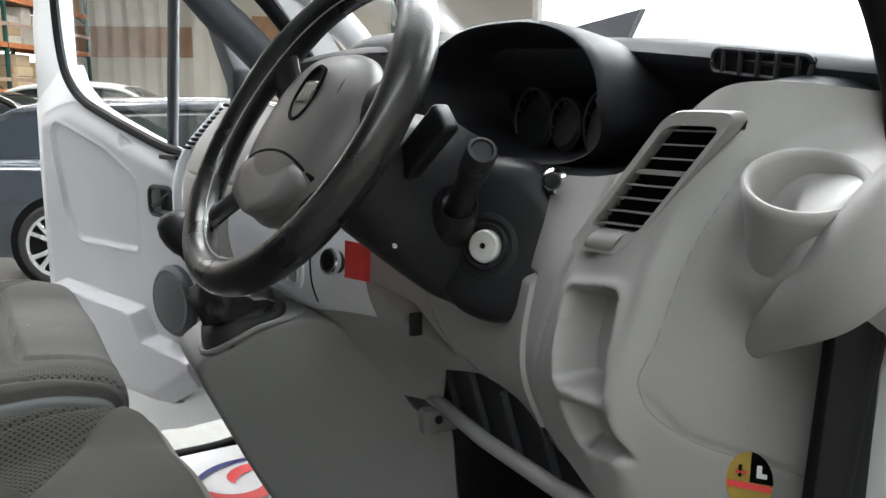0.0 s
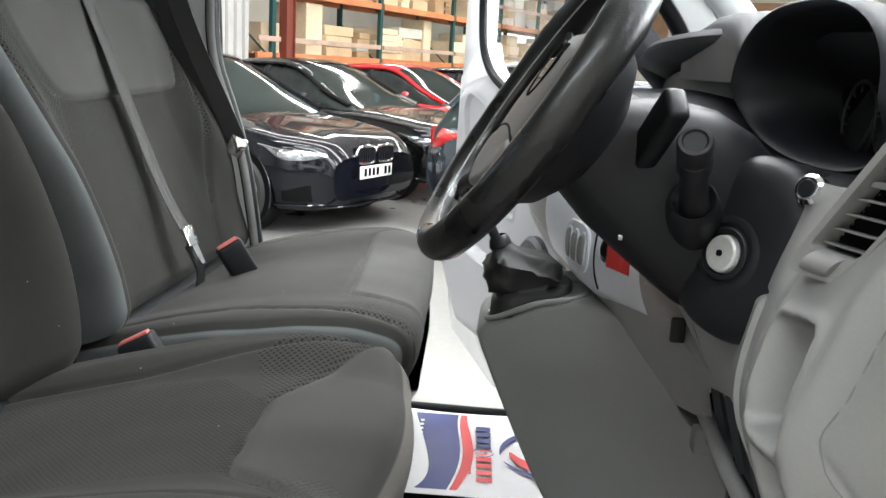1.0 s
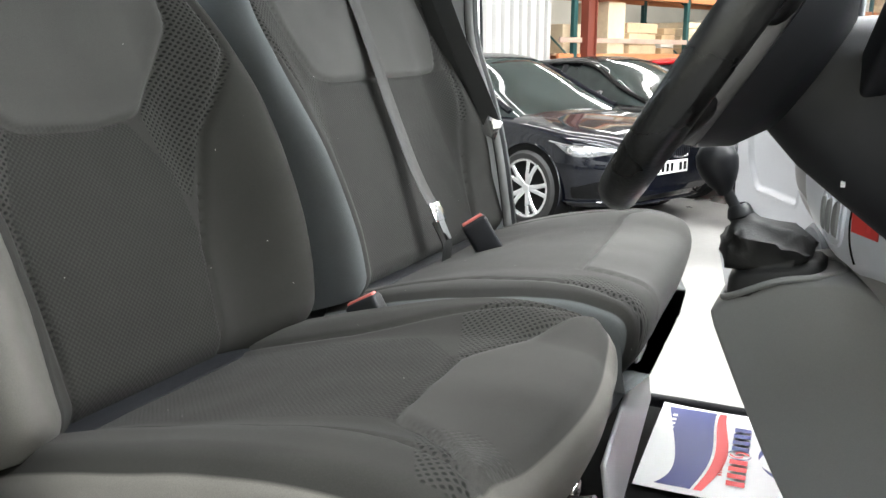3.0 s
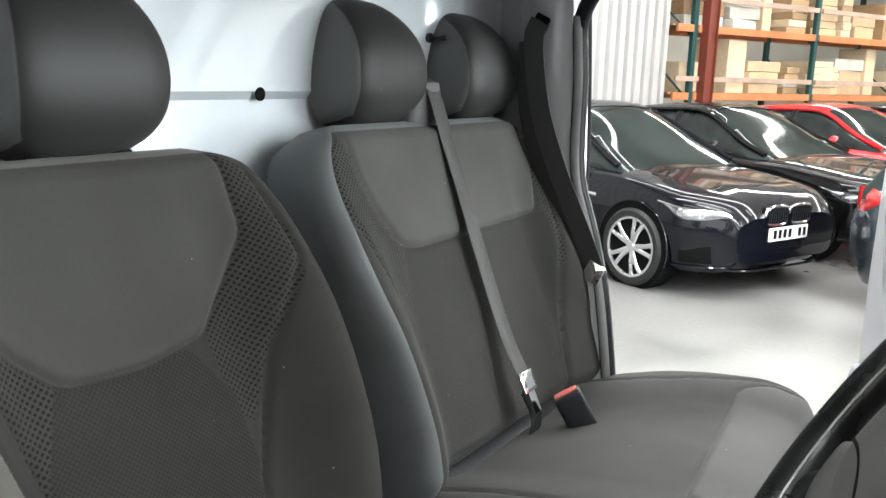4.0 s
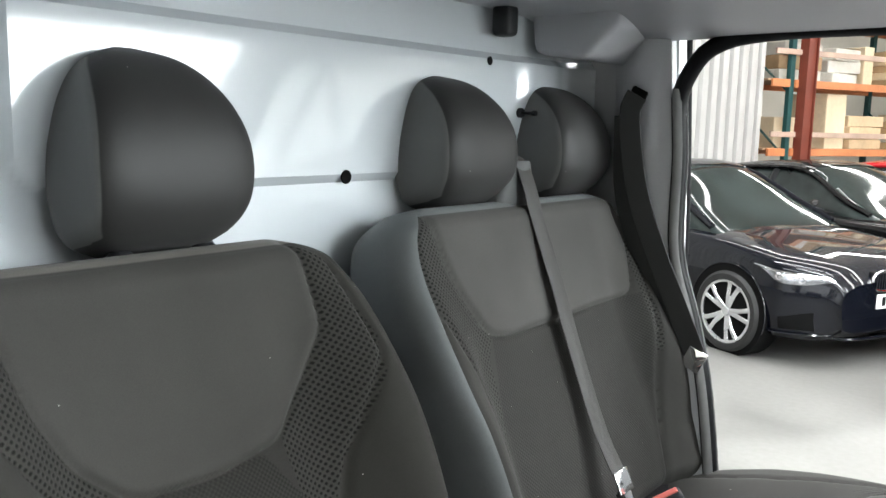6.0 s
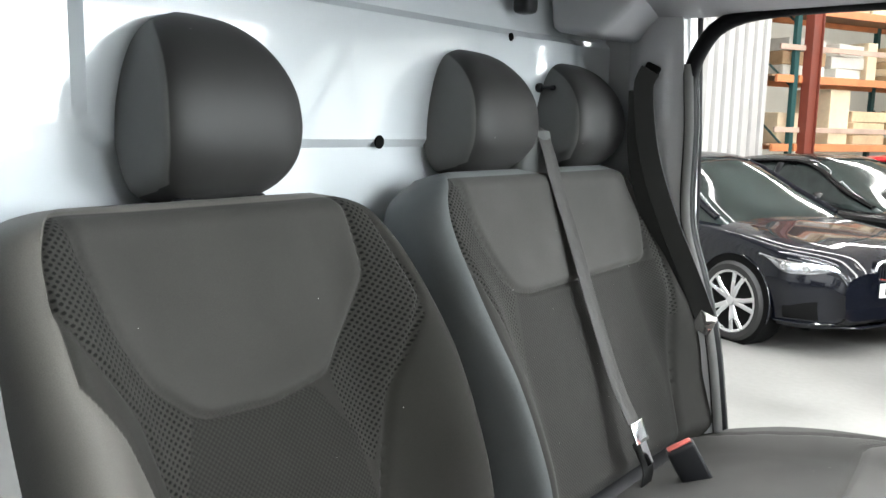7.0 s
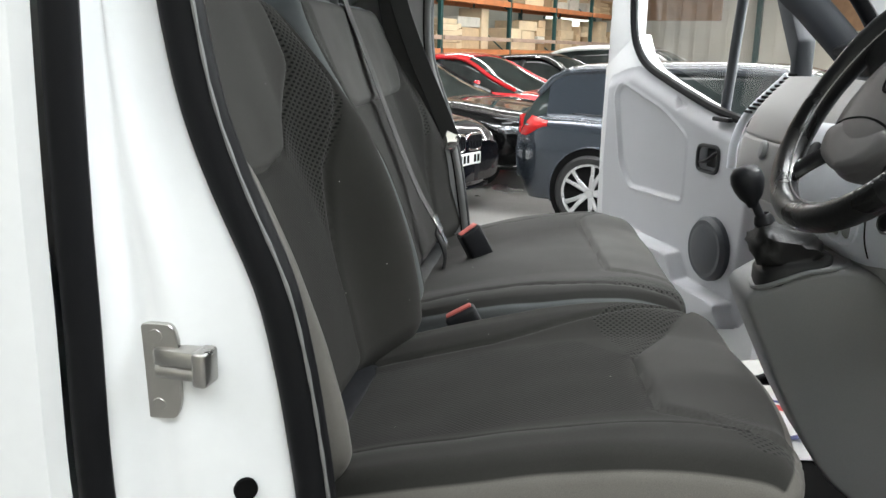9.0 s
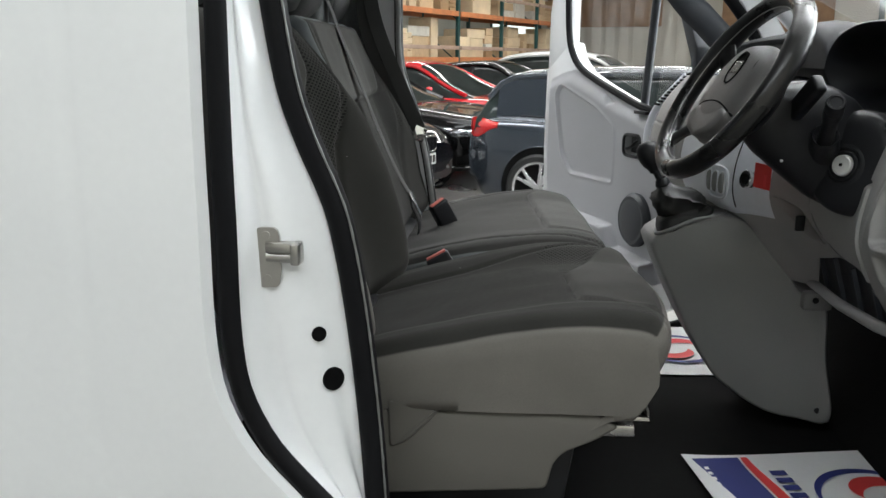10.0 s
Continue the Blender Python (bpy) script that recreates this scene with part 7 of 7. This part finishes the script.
for x in (-0.012, -0.020):
    part("mark_bar", moved(box(x - 0.002, x + 0.002, -0.007, 0.007, 0.0300, 0.0318), wp), CONSOLE, wheel, "small moulded mark")
for side in (-1, 1):
    for a, b, wd in ((72, 62, 0.030), (128, 140, 0.026)):
        ra, rb = math.radians(a), math.radians(b)
        p = [(0.085 * math.cos(ra), side * 0.085 * math.sin(ra), -0.022), (0.135 * math.cos((ra + rb) / 2), side * 0.135 * math.sin((ra + rb) / 2), -0.018), (R * math.cos(rb), side * R * math.sin(rb), -0.002)]
        part("spoke", moved(tube(smooth_path(p, 14), [wd * q for q in (1.15, 1.08, 1.0, 0.92, 0.86, 0.80, 0.76, 0.74, 0.74, 0.76, 0.80, 0.86, 0.92, 0.95)], 14, flat=(1.0, 0.42), up=(0, 0, 1)), wm), LEATHER, wheel)
    part("horn_rib", moved(tube(smooth_path([(0.070, side * 0.060, 0.022), (0.040, side * 0.066, 0.026), (0.0, side * 0.070, 0.026), (-0.020, side * 0.085, 0.022)], 14), 0.0022, 6), wp), HOLE, wheel)
part("back_cover", moved(spin([(0.0, -0.06), (0.060, -0.06), (0.095, -0.040), (0.116, -0.012), (0.0, -0.008)], (0, 0, 0), (0, 0, 1), 36), wp), BLACK, wheel)

# ---- gear console, gaiter and lever ----
cons = thing("gear_console", "grey plastic gear lever console", "console")


def cons_sec(y, grow):
    """The console's side outline, shrunk towards its rounded edges."""
    pts = [(0.684, 1.062), (0.698, 1.082), (0.745, 1.112), (0.800, 1.135), (0.874, 1.145), (0.926, 1.119), (0.985, 1.055), (1.035, 0.975), (1.095, 0.950), (1.112, 0.80), (1.135, 0.642), (1.06, 0.637), (1.0, 0.643), (0.951, 0.662), (0.90, 0.695), (0.852, 0.735), (0.790, 0.835), (0.735, 0.945), (0.705, 1.010)]
    line = [(v.x, v.z) for v in smooth_path([(p, 0, q) for p, q in pts], 76, True)]
    # the near side runs in towards the seats
    near = lambda p: 0.028 - 0.24 * (p - 0.685)
    return [(p + (0.92 - p) * grow, near(p) + (0.22 - near(p)) * (y + 0.10) / 0.32, q + (0.92 - q) * grow) for p, q in line]


rings = [cons_sec(-0.100, 0.055), cons_sec(-0.096, 0.028), cons_sec(-0.086, 0.009), cons_sec(-0.070, 0.0), cons_sec(0.19, 0.0), cons_sec(0.206, 0.010), cons_sec(0.216, 0.03), cons_sec(0.22, 0.06)]
part("body", loft(rings), CONSOLE, cons, "smooth dark grey console moulding", angle=50)
part("tab", box(1.035, 1.105, -0.080, -0.050, 0.930, 0.975, 0.008, 2), CONSOLE, cons)
for p, q, y in ((1.062, 0.957, -0.081), (1.098, 0.672, -0.072)):
    part("screw", disc((p, y, q), (0.2, -1, 0), 0.0075, 0.006, 0.001, 18), BLACK, cons)
part("collar", tube(smooth_path([(0.700, 0.065, 1.086), (0.720, 0.118, 1.100), (0.785, 0.140, 1.131), (0.850, 0.115, 1.145), (0.868, 0.060, 1.147), (0.845, 0.010, 1.143), (0.780, 0.006, 1.130), (0.715, 0.024, 1.096)], 48, True), 0.005, 8, True), CONSOLE, cons, "gaiter collar")
lever = thing("gear_lever", "black gear lever with a leather gaiter", "gear lever", (0.77, 0.078, 1.12))
grings = []
for s, (cx, cz, rx, ry) in enumerate(((0.772, 1.105, 0.068, 0.062), (0.772, 1.134, 0.067, 0.061), (0.770, 1.141, 0.062, 0.056), (0.768, 1.143, 0.052, 0.048), (0.764, 1.152, 0.060, 0.054), (0.758, 1.166, 0.062, 0.054), (0.750, 1.178, 0.058, 0.050), (0.748, 1.186, 0.054, 0.046), (0.734, 1.196, 0.036, 0.034), (0.722, 1.204, 0.020, 0.020), (0.715, 1.214, 0.014, 0.014))):
    ring = []
    for k in range(48):
        a = 2 * math.pi * k / 48
        c, sn = math.cos(a), math.sin(a)
        f = 1 + (0.11 * math.sin(4 * a + 1.3 * s) + 0.08 * math.sin(7 * a + 2.1 * s)) * (1 if 3 < s < 8 else 0.08)
        ring.append((cx + rx * f * math.copysign(abs(c) ** 0.6, c), 0.078 + ry * f * math.copysign(abs(sn) ** 0.6, sn), cz + 0.28 * rx * c * (1 if s < 5 else 0.5) + 0.006 * math.sin(5 * a + 1.7 * s) * (3 < s < 8)))
    grings.append(ring)
part("gaiter", loft(grings), GAITER, lever, "creased black leather gaiter", angle=80)
part("collar", spin([(0.017, -0.012), (0.020, -0.006), (0.017, 0.006), (0.012, 0.012)], (0.712, 0.078, 1.214), Vector((-0.3, 0, 0.95)), 24), BLACK, lever)
part("shaft", tube([(0.716, 0.078, 1.20), (0.688, 0.078, 1.25)], 0.0085, 12), BLACK, lever)
part("knob", spin([(0.010, -0.045), (0.013, -0.036), (0.021, -0.026), (0.028, -0.010), (0.0315, 0.006), (0.029, 0.022), (0.020, 0.033), (0.0, 0.038)], (0.676, 0.078, 1.281), Vector((-0.3, 0, 0.95)), 32), BLACK, lever, "smooth black gear knob")
settle(lever)

# a flat dark three-cornered shape that shows through the windscreen, set on the bonnet
whole("dark_board", prism([(0.332, 1.702), (0.380, 1.636), (0.46, 1.44), (0.95, 1.42), (0.95, 1.640), (0.757, 1.664)], "x", 1.785, 1.800), PILLAR_TRIM, "dark grey three-cornered shape beyond the windscreen", "board")

# ---- paper floor mats ----
def floor_mat(name, m, w, h, label):
    """A printed paper mat: x across its width, y along its length."""
    t = whole(name, moved(sheet(lambda u, v: (w * (u - 0.5), h * (v - 0.5), 0.002 * math.sin(6 * u + 3 * v) + 0.004 * abs(2 * u - 1) ** 4 + 0.003), 24, 24, 0.0012), m), PAPER, label, "paper mat", "paper floor mats")
    up = 0.0062

    def flat(pts, material, lift=0.0, nm="print"):
        bm = bmesh.new()
        f = bm.faces.new([bm.verts.new((p, q, up + lift)) for p, q in pts])
        bmesh.ops.triangulate(bm, faces=[f])
        part(nm, moved(bm, m), material, t)

    def band(a, b, material, lift=0.0, nm="print"):
        bm = loft([[(p[0], p[1], up + lift) for p in a], [(p[0], p[1], up + lift) for p in b]], False, False)
        part(nm, moved(bm, m), material, t)

    n = 20
    q0, q1 = -h * 0.45, h * 0.45
    # navy panel along one end, with a red and a white wave beside it
    e0 = -w * 0.47
    wave = [(e0 + w * (0.17 + 0.055 * math.sin(math.pi * (k / n * 1.2 + 0.1)) + 0.10 * (k / n) ** 2), q0 + (q1 - q0) * k / n) for k in range(n + 1)]
    band([(e0, q) for _, q in wave], wave, PRINT_BLUE, 0, "navy_panel")
    band([(p + 0.006, q) for p, q in wave], [(p + 0.022 + 0.010 * math.sin(math.pi * k / n), q) for k, (p, q) in enumerate(wave)], PRINT_RED, 0, "red_wave")
    for k in range(14):
        q = q0 + 0.03 + (q1 - q0 - 0.06) * k / 14
        flat([(e0 + 0.016, q), (e0 + 0.026, q), (e0 + 0.026, q + 0.013), (e0 + 0.016, q + 0.013)], PRINT_WHITE, 0.0006, "web_bar")
    # a line of plain bars where a trade name stands, with a small swirl in its middle
    for k in range(9):
        q = h * 0.30 - k * h * 0.075
        if k in (4,):
            continue
        col_ = PRINT_BLUE if k < 4 else PRINT_RED
        flat([(-w * 0.155, q), (-w * 0.155 + 0.036, q), (-w * 0.155 + 0.036, q - h * 0.05), (-w * 0.155, q - h * 0.05)], col_, 0, "name_bar")
    for k in range(10):
        q = -h * 0.02 - k * h * 0.026
        flat([(-w * 0.19, q), (-w * 0.19 + 0.007, q), (-w * 0.19 + 0.007, q - h * 0.016), (-w * 0.19, q - h * 0.016)], PRINT_RED, 0, "small_bar")

    def swirl(cx, cy, r):
        for a0, material in ((20, PRINT_BLUE), (200, PRINT_BLUE)):
            o, i = [], []
            for k in range(25):
                a = math.radians(a0 + k * 7)
                th = 0.16 * math.sin(math.pi * k / 24) ** 0.7
                o.append((cx + r * math.cos(a), cy + r * math.sin(a)))
                i.append((cx + r * (1 - th) * math.cos(a), cy + r * (1 - th) * math.sin(a)))
            band(o, i, material, 0, "swirl_blue")
        for a0 in (0, 180):
            o, i = [], []
            for k in range(25):
                f = k / 24
                a = math.radians(a0 + 200 * f)
                rr = r * (0.80 - 0.62 * f)
                th = 0.34 * r * math.sin(math.pi * min(f * 1.15 + 0.03, 1)) ** 0.8
                o.append((cx + (rr + th / 2) * math.cos(a), cy + (rr + th / 2) * math.sin(a)))
                i.append((cx + (rr - th / 2) * math.cos(a), cy + (rr - th / 2) * math.sin(a)))
            band(o, i, PRINT_RED, 0.0004, "swirl_red")

    swirl(w * 0.22, 0.0, h * 0.30)
    swirl(-w * 0.155 + 0.018, h * 0.0 - h * 0.02, h * 0.055)
    return t


floor_mat("paper_mat", pose(0.765, 0.530, 0.604, 0, 0, 3), 0.50, 0.44, "white paper floor mat with a red and blue swirl print")
floor_mat("paper_mat", pose(1.02, -0.40, 0.604, 0, 0, 8), 0.50, 0.44, "white paper floor mat in the driver's footwell")
part("carpet_stud", disc((0.606, 0.165, 0.603), (0, 0, 1), 0.024, 0.008, 0.003, 24), STEEL, van, "steel floor stud")
part("stud_bar", box(0.600, 0.612, 0.13, 0.20, 0.602, 0.612, 0.003), BLACK, van)
